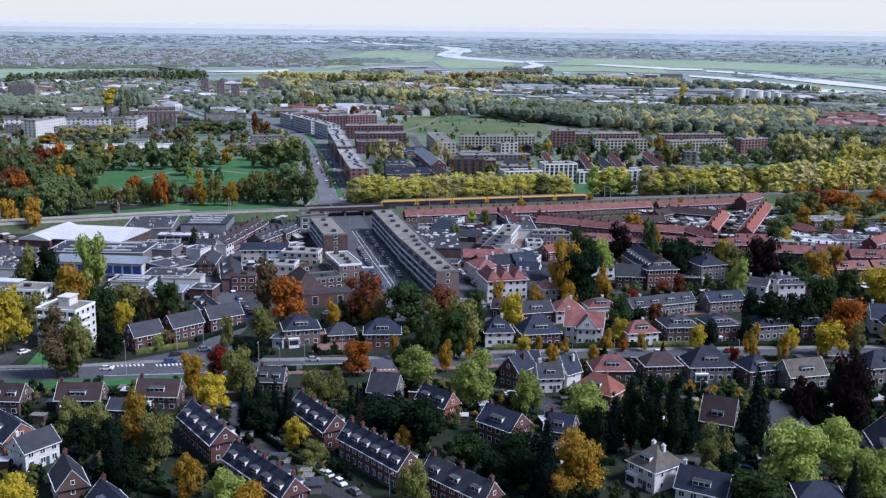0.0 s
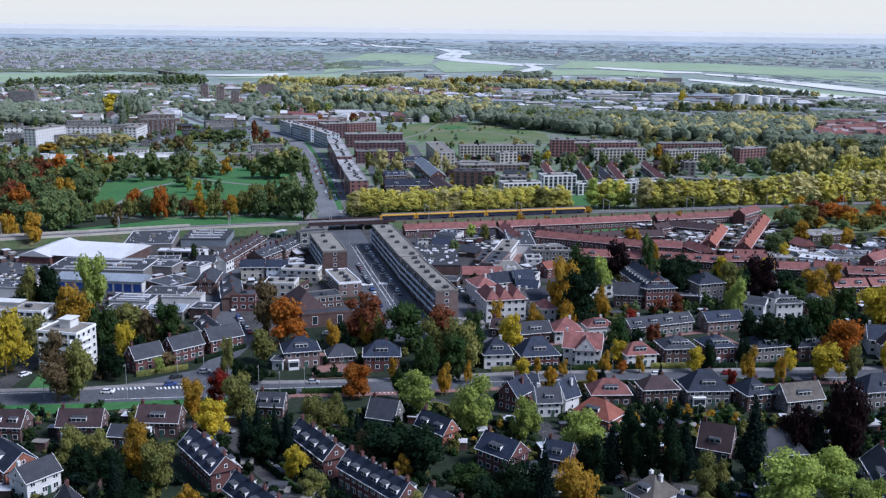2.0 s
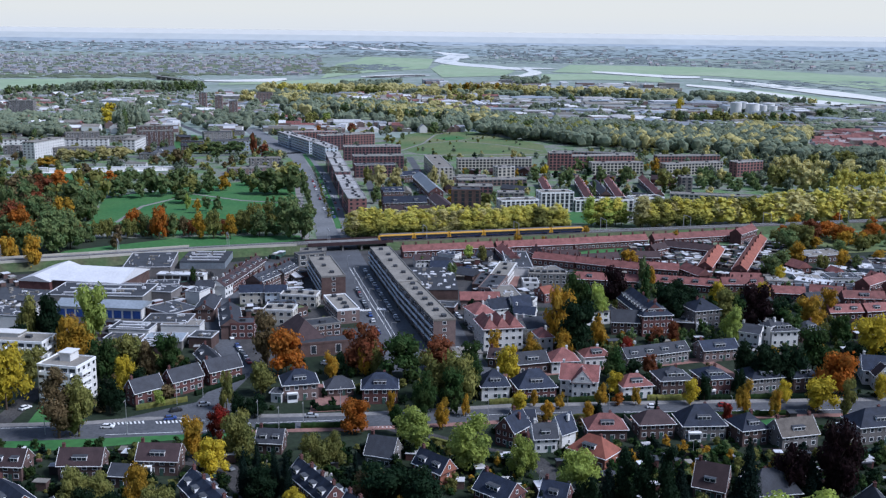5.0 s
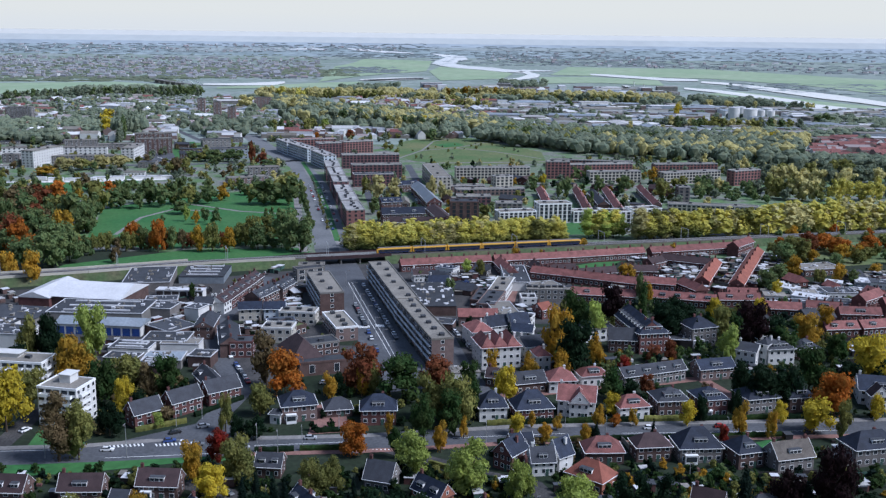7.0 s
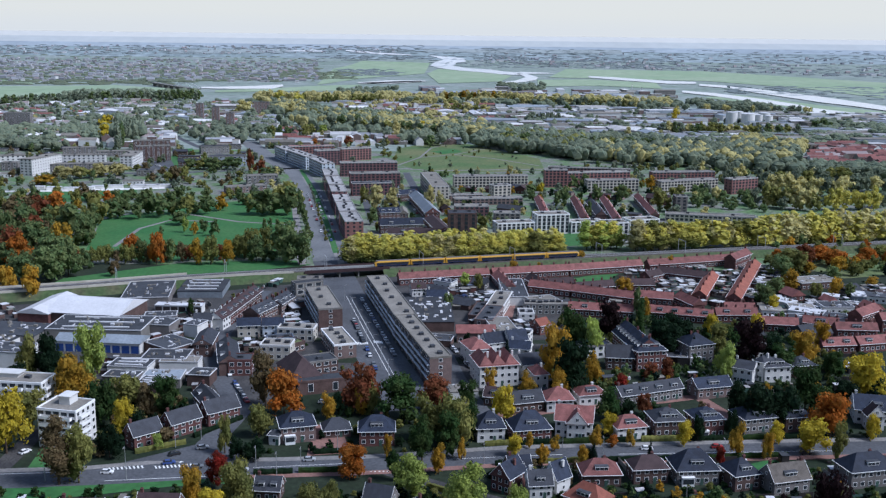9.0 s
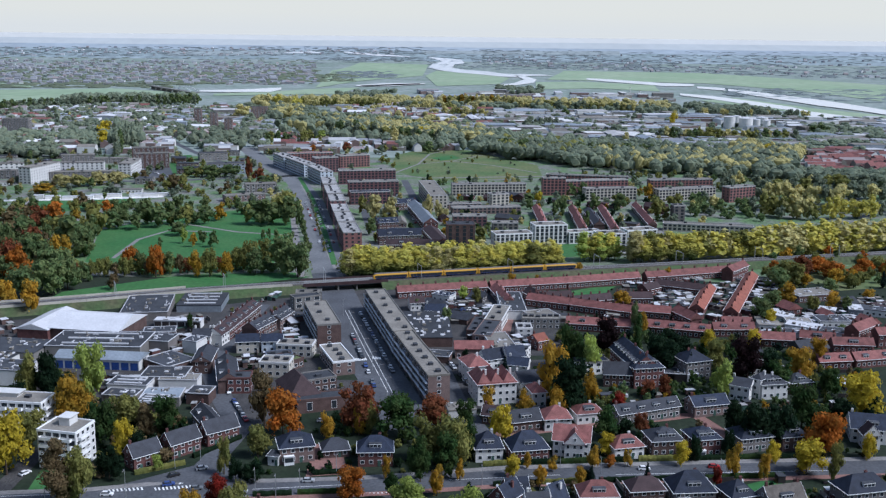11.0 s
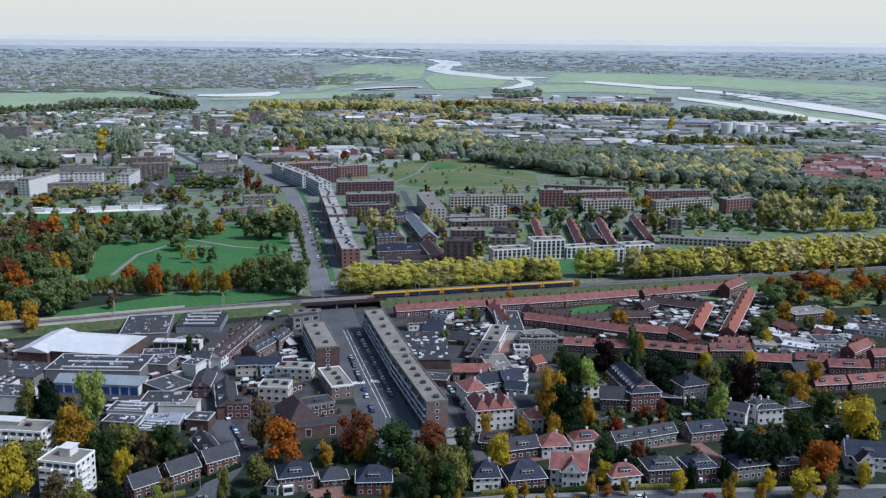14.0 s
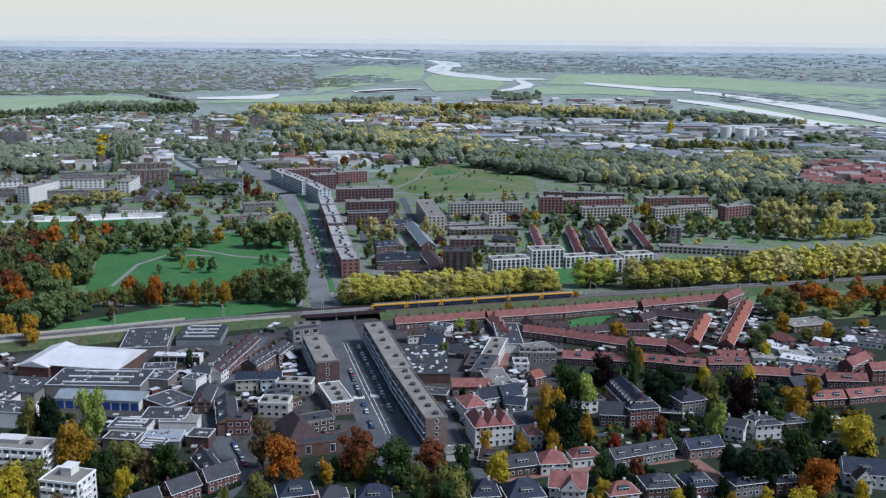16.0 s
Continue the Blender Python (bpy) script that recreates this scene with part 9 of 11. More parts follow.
def quarter(quad, n, turn, label, kinds, size=(7, 22), flat=0.4):
    """Small buildings that fill a block between four corners wherever there is room."""
    rng = random.Random(int(quad[0][0] * 17 + quad[0][1]))
    a, b, c, d = [Vector(p) for p in quad]
    for i in range(n):
        u, v = rng.random(), rng.random()
        p = (a.lerp(b, u)).lerp(c.lerp(d, u), v)
        w, q = rng.uniform(*size), rng.uniform(6, 11)
        if not taken.free(p.x, p.y, max(w, q) * 0.5 if w < 20 else min(w, q) * 0.6):
            continue
        wall, roof = kinds[rng.randrange(len(kinds))]
        he = rng.choice((2.9, 3.2, 3.3, 3.2 if flat >= 1 else 5.4)) + rng.uniform(-0.15, 0.15)
        shed(p.x, p.y, turn + rng.choice((0, 0, 90)) + rng.uniform(-5, 5), w, q, he, 0 if rng.random() < flat else rng.uniform(2, 3.2), wall, roof, "outbuilding" if he < 4 else "house", label, 0, "paint_dark",
             1 if rng.random() < 0.4 else 0, "building")


BRIDGE = (RAIL[4][0] + (RAIL[5][0] - RAIL[4][0]) * 0.72, RAIL[5][0] + 16)
bank(RAIL, 11.0, 4.0, BRIDGE)


def rail_point(x):
    for a, b in zip(RAIL, RAIL[1:]):
        if a[0] <= x <= b[0]:
            k = (x - a[0]) / (b[0] - a[0])
            return Vector((x, a[1] + (b[1] - a[1]) * k)), math.degrees(math.atan2(b[1] - a[1], b[0] - a[0]))


def railway_bridge():
    (p, a), long_ = rail_point(sum(BRIDGE) / 2), BRIDGE[1] - BRIDGE[0] + 22
    t = thing("railway_bridge", p.x, p.y, a, "low concrete railway bridge with dark parapets over the avenue", "bridge")
    part("deck", (Shape().box(-long_ / 2, long_ / 2, -5.5, 5.5, 3.1, 4.33), "concrete"), t)
    for y in (-5.8, 5.52):
        part("parapet", (Shape().box(-long_ / 2, long_ / 2, y, y + 0.28, 3.4, 5.3), "brick_dark"), t)
    for x in (-long_ / 2 + 0.2, long_ / 2 - 2.2):
        part("abutment", (Shape().box(x, x + 2, -5.4, 5.4, -0.5, 3.1), "concrete"), t)
    for x in (-4.5, 6.5):
        part("pier", (Shape().box(x - 0.4, x + 0.4, -4.8, 4.8, -0.5, 3.1), "concrete"), t)


railway_bridge()


def viaduct_wall(x0, x1, off, label):
    """Pale parapet along the edge of the raised line."""
    sh = Shape()
    x = x0
    while x < x1:
        p, a = rail_point(x)
        q, _ = rail_point(min(x + 12, x1))
        d = (q - p).normalized()
        n = Vector((-d.y, d.x)) * off
        m = Vector((-d.y, d.x)) * (off + 0.3)
        sh.add([(p.x + n.x, p.y + n.y, 3.6), (q.x + n.x, q.y + n.y, 3.6), (q.x + m.x, q.y + m.y, 3.6), (p.x + m.x, p.y + m.y, 3.6),
                (p.x + n.x, p.y + n.y, 5.2), (q.x + n.x, q.y + n.y, 5.2), (q.x + m.x, q.y + m.y, 5.2), (p.x + m.x, p.y + m.y, 5.2)],
               [(0, 3, 2, 1), (4, 5, 6, 7), (0, 1, 5, 4), (1, 2, 6, 5), (2, 3, 7, 6), (3, 0, 4, 7)])
        x += 12
    tagged(new("parapet_wall", sh.mesh("parapet_wall", "render_cream")), label, "wall", "", "structure")


viaduct_wall(RAIL[0][0] + 1, BRIDGE[0] - 16, -5.6, "pale concrete parapet along the railway viaduct")
viaduct_wall(RAIL[0][0] + 1, RAIL[3][0], 5.4, "pale concrete parapet along the railway viaduct")


def catenary_masts():
    x = RAIL[0][0] + 20
    while x < RAIL[-1][0] - 20:
        p, a = rail_point(x)
        t = thing("catenary_mast", p.x, p.y, a, "grey steel overhead-line portal across the railway", "mast", "overhead-line portals", z=4.3)
        for y in (-4.6, 4.6):
            part("post", shared("cat post", lambda: Shape().box(-0.12, 0.12, -0.12, 0.12, 0, 7.2).mesh("post", "steel")), t, (0, y, 0))
        part("beam", shared("cat beam", lambda: Shape().box(-0.12, 0.12, -4.7, 4.7, 7.2, 7.45).mesh("beam", "steel")), t)
        x += 55


catenary_masts()


def train(x0, cars):
    """A yellow electric multiple unit on the nearer track: rounded roof, dark window band, bogies."""
    length = 21.4
    p0, a = rail_point(x0)
    t = thing("train", p0.x, p0.y, 0, "yellow and dark blue electric passenger train on the railway", "train", z=4.55)
    for i in range(cars):
        p, a = rail_point(x0 + (i + 0.5) * length * math.cos(radians(a)))
        d = Vector((math.cos(radians(a)), math.sin(radians(a))))
        q = p - Vector((-d.y, d.x)) * 2.2 - p0
        half, nose_l, nose_r = length / 2 - 0.25, 1.7 if i == 0 else 0.0, 1.7 if i == cars - 1 else 0.0
        sec = [(-1.4, 0.7), (-1.42, 2.9), (-1.1, 3.55), (1.1, 3.55), (1.42, 2.9), (1.4, 0.7)]
        body = Shape()
        stations = [(-half, 0.72 if nose_l else 1.0), (-half + max(0.4, nose_l), 1.0), (half - max(0.4, nose_r), 1.0), (half, 0.72 if nose_r else 1.0)]
        for x, k in stations:
            body.v += [(x, y, 0.7 + (z - 0.7) * k) for y, z in sec]
        for s in range(3):
            for j in range(6):
                body.f.append((6 * s + j, 6 * s + (j + 1) % 6, 6 * s + 6 + (j + 1) % 6, 6 * s + 6 + j)[::-1])
        body.f += [tuple(range(6)), tuple(range(23, 17, -1))]
        c = part("carriage", (body, "train_yellow"), t, (q.x, q.y, 0), radians(a))
        for y in (-1.46, 1.43):
            part("window_band", shared("train band", lambda: Shape().box(-9.6, 9.6, 0, 0.03, 1.35, 2.6).mesh("window_band", "glass")), c, (0, y, 0))
            part("stripe", shared("train stripe", lambda: Shape().box(-9.2, 9.2, 0, 0.03, 0.72, 1.25).mesh("stripe", "train_blue")), c, (0, y, 0))
        part("roof_gear", shared("train roof", lambda: Shape().box(-9.8, 9.8, -1.05, 1.05, 3.56, 3.8, 0.1).mesh("roof_gear", "train_grey")), c)
        for x in (-7, 7):
            part("bogie", shared("bogie", lambda: Shape().box(-1.4, 1.4, -1.0, 1.0, 0.0, 0.68).mesh("bogie", "tyre")), c, (x, 0, 0))
    return t


train(-37.7, 6)

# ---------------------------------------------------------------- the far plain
# fields and far roofs and walls: colours paled so haze is painted in
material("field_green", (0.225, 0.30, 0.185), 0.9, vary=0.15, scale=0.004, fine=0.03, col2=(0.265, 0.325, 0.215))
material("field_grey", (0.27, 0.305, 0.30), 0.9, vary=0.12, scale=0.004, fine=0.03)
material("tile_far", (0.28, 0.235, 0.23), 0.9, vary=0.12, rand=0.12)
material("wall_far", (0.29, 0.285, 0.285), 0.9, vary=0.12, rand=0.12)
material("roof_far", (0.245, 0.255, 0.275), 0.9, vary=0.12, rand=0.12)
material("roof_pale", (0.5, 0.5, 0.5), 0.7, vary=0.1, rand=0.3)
# leaf_willow: far woods and hedges of any kind, haze put into the colour
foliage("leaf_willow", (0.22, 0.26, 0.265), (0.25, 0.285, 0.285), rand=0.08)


def shrink(y):
    """How much things are shrunk on the raised far plain to fit the view."""
    if y <= FAR0:
        return 1.0
    u = min(y - FAR0, FAR1 * 0.98)
    return y / (FAR0 + u * FAR1 / (FAR1 - u))


def belt(quad, n, r, colour, height, label):
    """A belt of trees between four corners, as one object."""
    rng = random.Random(int(quad[0][0] * 3 + quad[0][1] + n))
    a, b, c, d = [Vector(p) for p in quad]
    spots = []
    for i in range(n if label.startswith("far ") else int(n * 1.7)):
        u, v = rng.random(), rng.random()
        p = (a.lerp(b, u)).lerp(c.lerp(d, u), v)
        if taken.free(p.x, p.y, 0):
            spots.append((p.x, p.y, r * rng.uniform(0.75, 1.3) * shrink(p.y) ** 0.6))
    far = shrink(sum(p[1] for p in quad) / 4) ** 0.6
    wood("woodland", spots, colour, height * far, n, label, 3.2 if label.startswith("far ") else 1.0)


def far_town(quad, n, label, far=False, red=False, pale=False):
    """Many small houses of a far quarter, as one object with several roof colours."""
    rng = random.Random(int(quad[0][0] + quad[0][1] * 3 + n))
    a, b, c, d = [Vector(p) for p in quad]
    sh = Shape()
    # the _far walls and roofs have haze put into their colours
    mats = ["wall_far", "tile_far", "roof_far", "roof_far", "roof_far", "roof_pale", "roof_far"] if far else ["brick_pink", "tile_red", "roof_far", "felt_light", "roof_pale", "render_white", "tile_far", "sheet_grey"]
    slots = []
    for i in range(n):
        u, v = rng.random(), rng.random()
        p = (a.lerp(b, u)).lerp(c.lerp(d, u), v)
        k = shrink(p.y) ** 0.6
        w, q, h = rng.uniform(*((7, 22) if far else (16, 60) if pale else (9, 36))) * k, rng.uniform(8, 30 if pale else 12) * k, rng.uniform(4, 7 if far else 8) * k
        if not far and not taken.free(p.x, p.y, w * 0.4):
            continue
        z, t = land(p.x, p.y), rng.choice((0.12, 0.12, 1.65)) + rng.uniform(-0.15, 0.15)
        co, si = math.cos(t), math.sin(t)
        flat = pale or rng.random() < 0.3
        ridge = 0.2 if flat else rng.uniform(2, 3.5) * k
        loc = [(-w / 2, -q / 2, -1), (w / 2, -q / 2, -1), (w / 2, q / 2, -1), (-w / 2, q / 2, -1), (-w / 2, -q / 2, h), (w / 2, -q / 2, h), (w / 2, q / 2, h), (-w / 2, q / 2, h), (-w / 2, 0, h + ridge), (w / 2, 0, h + ridge)]
        sh.add([(p.x + x * co - y * si, p.y + x * si + y * co, z + zz) for x, y, zz in loc],
               [(0, 1, 5, 4), (1, 2, 6, 9, 5), (2, 3, 7, 6), (3, 0, 4, 8, 7), (4, 5, 9, 8), (6, 7, 8, 9)])
        wall, roof = rng.choice((0, 5, 5, 3) if pale else (0, 0, 5, 3)), (rng.choice((3, 3, 4, 2, 7, 7, 5, 3)) if pale else rng.choice((1, 1, 6, 1)) if red else rng.choice((1, 2, 2, 3, 4, 6) if not flat else (3, 4, 4)))
        slots += [wall, wall, wall, wall, roof, roof]
    me = sh.mesh("far_houses", None)
    for m in mats:
        me.materials.append(MATS[m])
    me.polygons.foreach_set("material_index", slots)
    tagged(new("far_houses", me), label, "houses", "", "stuff")


def works(quad, n):
    """Sheds of an industrial estate, each a thing of its own."""
    rng = random.Random(int(quad[0][0] * 2 + quad[0][1] + n))
    a, b, c, d = [Vector(p) for p in quad]
    for i in range(n):
        u, v = rng.random(), rng.random()
        p = (a.lerp(b, u)).lerp(c.lerp(d, u), v)
        w, q, he = rng.uniform(18, 70), rng.uniform(14, 40), rng.uniform(5, 10)
        k = shrink(p.y) ** 0.6
        if taken.free(p.x, p.y, min(w, q) * 0.4):
            shed(p.x, p.y, rng.choice((4, 6, 92)) + rng.uniform(-8, 8), w * k, q * k, he * k, rng.choice((0, 0, 2.0)), rng.choice(("sheet_grey", "render_white", "concrete", "render_white")),
                 rng.choice(("sheet_grey", "sheet_grey", "roof_stone", "sheet_white", "felt_light", "sheet_grey", "felt_light")), label="pale industrial shed on an estate by the river", lights=0)


def tank(x, y, r, h):
    occupy(x, y, 0, 2.4 * r, 2.4 * r)
    t = thing("storage_tank", x, y, 0, "white cylindrical storage tank on the industrial estate", "tank", "white storage tanks")
    n, sh = 24, Shape()
    ring = [(r * math.cos(i * 6.28319 / n), r * math.sin(i * 6.28319 / n)) for i in range(n)]
    sh.add([(p, q, -0.5) for p, q in ring] + [(p, q, h) for p, q in ring], [(i, (i + 1) % n, (i + 1) % n + n, i + n) for i in range(n)])
    part("shell", (sh, "render_white"), t)
    lid = Shape().add([(p * 1.02, q * 1.02, h) for p, q in ring] + [(0, 0, h + r * 0.15)], [(i, (i + 1) % n, n) for i in range(n)])
    part("lid", (lid, "sheet_white"), t)


def factory_chimney(x, y, h):
    t = thing("factory_chimney", x, y, 0, "slender pale factory chimney beyond the estate", "chimney", "factory chimneys")
    sh = Shape()
    for k in range(3):
        r = 1.3 - 0.25 * k
        ring = [(r * math.cos(i * 0.7854), r * math.sin(i * 0.7854), h * k / 2 - (0.5 if k == 0 else 0)) for i in range(8)]
        sh.v += ring
        if k:
            sh.f += [(8 * k - 8 + i, 8 * k - 8 + (i + 1) % 8, 8 * k + (i + 1) % 8, 8 * k + i) for i in range(8)]
    sh.f.append(tuple(range(16, 24)))
    part("shaft", (sh, "render_white"), t)
    part("rim", (Shape().box(-1.0, 1.0, -1.0, 1.0, h, h + 0.5), "brick_red"), t)


def arch_bridge(a, b):
    """A pale road bridge with two arches over the far water."""
    m, d = (Vector(a) + Vector(b)) / 2, Vector(b) - Vector(a)
    L = d.length
    t = thing("road_bridge", m.x, m.y, math.degrees(math.atan2(d.y, d.x)), "pale road bridge with a white arch over the river", "bridge")
    part("deck", (Shape().box(-L / 2, L / 2, -7, 7, 7, 8.6), "concrete"), t)
    for y in (-7.5, 6.9):
        sh, n = Shape(), 12
        for i in range(n + 1):
            f = i / n
            x0, z0 = L * (0.05 + 0.42 * f), 8 + 34 * f * (1 - f)
            sh.v += [(x0, y, z0), (x0, y + 0.6, z0), (x0, y + 0.6, z0 + 2), (x0, y, z0 + 2)]
            if i:
                k = 4 * i
                sh.f += [(k - 4 + j, k + j, k + (j + 1) % 4, k - 4 + (j + 1) % 4) for j in range(4)]
        part("arch", (sh, "paint_white"), t)
    for k in range(8):
        x = -L / 2 + L * (k + 0.5) / 8
        part("pier", (Shape().box(x - 1, x + 1, -6, 6, -2, 7), "concrete"), t)


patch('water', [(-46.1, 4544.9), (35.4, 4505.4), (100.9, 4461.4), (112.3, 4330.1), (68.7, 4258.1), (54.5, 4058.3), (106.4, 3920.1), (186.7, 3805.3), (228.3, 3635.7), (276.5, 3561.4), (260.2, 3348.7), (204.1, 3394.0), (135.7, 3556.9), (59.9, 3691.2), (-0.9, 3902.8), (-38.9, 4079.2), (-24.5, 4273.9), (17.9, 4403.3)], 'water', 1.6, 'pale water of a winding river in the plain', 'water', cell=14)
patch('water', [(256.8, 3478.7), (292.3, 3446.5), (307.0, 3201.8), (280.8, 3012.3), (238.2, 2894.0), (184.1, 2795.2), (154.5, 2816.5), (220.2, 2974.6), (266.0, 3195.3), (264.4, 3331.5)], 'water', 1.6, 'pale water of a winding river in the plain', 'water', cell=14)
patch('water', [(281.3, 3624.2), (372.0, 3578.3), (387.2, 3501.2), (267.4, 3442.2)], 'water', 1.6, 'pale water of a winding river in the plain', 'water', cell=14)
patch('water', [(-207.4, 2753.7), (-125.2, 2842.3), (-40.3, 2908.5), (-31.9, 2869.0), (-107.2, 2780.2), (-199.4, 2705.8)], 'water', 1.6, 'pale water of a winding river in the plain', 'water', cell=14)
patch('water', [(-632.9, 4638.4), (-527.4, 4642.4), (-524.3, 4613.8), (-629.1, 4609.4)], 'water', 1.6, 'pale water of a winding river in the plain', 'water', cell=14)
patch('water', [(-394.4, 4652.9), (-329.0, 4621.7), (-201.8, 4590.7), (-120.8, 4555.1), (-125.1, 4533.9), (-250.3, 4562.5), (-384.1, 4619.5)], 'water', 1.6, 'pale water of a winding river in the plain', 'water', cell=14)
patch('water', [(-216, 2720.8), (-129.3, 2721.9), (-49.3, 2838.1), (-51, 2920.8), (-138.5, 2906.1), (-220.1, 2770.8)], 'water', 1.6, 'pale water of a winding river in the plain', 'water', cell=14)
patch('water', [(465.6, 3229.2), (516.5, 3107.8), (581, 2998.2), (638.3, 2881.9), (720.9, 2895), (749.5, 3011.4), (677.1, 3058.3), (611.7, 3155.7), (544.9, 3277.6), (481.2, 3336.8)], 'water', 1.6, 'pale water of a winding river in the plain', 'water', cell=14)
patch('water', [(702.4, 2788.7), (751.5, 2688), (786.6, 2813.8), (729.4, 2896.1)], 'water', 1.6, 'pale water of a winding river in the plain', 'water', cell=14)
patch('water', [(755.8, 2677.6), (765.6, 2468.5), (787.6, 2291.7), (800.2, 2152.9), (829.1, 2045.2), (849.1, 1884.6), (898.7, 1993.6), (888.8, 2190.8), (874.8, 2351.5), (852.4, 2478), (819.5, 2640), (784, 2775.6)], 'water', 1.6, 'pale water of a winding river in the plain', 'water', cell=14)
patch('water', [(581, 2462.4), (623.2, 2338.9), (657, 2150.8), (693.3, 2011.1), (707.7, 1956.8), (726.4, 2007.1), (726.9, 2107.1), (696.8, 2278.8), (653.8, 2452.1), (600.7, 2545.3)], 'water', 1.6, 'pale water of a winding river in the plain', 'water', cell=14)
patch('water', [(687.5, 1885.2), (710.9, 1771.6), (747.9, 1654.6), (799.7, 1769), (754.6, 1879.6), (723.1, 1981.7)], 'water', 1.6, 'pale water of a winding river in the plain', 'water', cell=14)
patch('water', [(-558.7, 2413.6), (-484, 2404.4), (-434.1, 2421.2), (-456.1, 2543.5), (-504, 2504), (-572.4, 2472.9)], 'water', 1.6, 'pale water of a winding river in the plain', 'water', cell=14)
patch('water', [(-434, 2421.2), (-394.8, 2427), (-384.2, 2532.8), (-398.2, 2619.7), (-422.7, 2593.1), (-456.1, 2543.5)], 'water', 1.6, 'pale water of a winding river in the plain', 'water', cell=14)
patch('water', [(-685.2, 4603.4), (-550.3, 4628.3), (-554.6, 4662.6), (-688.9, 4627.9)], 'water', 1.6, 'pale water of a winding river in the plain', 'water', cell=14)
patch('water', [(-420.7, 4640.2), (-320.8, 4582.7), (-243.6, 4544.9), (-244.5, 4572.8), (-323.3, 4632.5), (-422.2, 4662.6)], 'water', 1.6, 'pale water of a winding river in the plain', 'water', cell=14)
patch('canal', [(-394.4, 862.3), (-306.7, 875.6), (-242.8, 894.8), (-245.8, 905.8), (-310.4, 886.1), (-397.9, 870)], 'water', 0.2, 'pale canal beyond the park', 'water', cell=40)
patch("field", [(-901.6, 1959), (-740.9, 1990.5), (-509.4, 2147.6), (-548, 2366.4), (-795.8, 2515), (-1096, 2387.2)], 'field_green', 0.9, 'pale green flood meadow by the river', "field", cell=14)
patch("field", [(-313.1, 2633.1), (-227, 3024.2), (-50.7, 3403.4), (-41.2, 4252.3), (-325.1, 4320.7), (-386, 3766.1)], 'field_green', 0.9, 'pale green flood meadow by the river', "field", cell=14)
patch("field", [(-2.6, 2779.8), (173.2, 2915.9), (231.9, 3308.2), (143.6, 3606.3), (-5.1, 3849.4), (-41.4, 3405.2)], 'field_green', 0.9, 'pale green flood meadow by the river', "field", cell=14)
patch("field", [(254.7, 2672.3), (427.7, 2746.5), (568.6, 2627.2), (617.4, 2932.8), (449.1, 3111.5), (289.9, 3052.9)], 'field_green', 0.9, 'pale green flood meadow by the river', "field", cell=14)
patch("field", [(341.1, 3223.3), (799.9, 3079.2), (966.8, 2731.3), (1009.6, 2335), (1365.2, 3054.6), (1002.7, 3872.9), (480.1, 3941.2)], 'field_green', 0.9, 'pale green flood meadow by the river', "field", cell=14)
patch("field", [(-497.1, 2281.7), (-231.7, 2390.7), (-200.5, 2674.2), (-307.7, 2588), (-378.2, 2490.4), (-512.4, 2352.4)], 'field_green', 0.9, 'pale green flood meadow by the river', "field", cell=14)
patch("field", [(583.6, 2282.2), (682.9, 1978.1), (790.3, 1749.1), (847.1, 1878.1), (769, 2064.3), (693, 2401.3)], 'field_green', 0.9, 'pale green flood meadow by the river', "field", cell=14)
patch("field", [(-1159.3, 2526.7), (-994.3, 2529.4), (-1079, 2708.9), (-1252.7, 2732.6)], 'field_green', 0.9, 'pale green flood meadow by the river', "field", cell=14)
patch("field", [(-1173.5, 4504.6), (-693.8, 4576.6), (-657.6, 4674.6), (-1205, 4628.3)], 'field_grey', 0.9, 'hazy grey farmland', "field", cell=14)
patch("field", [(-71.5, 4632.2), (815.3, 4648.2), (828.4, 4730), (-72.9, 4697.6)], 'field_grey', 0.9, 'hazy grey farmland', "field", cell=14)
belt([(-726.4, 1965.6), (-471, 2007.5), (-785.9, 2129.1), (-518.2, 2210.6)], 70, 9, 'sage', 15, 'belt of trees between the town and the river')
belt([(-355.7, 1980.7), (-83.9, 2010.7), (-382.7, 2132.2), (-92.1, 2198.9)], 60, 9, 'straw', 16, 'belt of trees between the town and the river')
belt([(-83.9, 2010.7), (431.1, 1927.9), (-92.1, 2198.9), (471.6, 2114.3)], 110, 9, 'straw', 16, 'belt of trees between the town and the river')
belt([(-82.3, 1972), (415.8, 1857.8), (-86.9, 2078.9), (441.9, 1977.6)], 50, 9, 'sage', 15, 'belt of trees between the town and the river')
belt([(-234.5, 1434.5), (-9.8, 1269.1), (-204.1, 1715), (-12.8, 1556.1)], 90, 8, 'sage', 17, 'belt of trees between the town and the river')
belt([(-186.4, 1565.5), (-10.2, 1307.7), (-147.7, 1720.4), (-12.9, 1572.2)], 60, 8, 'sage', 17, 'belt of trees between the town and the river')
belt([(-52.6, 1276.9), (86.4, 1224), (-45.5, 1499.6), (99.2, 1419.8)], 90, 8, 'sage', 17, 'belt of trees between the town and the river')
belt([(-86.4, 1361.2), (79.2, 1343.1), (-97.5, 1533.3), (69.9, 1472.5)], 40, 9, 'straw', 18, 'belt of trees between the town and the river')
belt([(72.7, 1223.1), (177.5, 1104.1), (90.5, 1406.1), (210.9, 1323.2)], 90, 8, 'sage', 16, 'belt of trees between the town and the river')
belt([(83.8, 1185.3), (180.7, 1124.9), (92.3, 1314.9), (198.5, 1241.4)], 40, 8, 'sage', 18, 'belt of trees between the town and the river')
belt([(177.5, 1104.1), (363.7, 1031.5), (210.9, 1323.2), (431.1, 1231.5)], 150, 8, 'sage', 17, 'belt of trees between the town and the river')
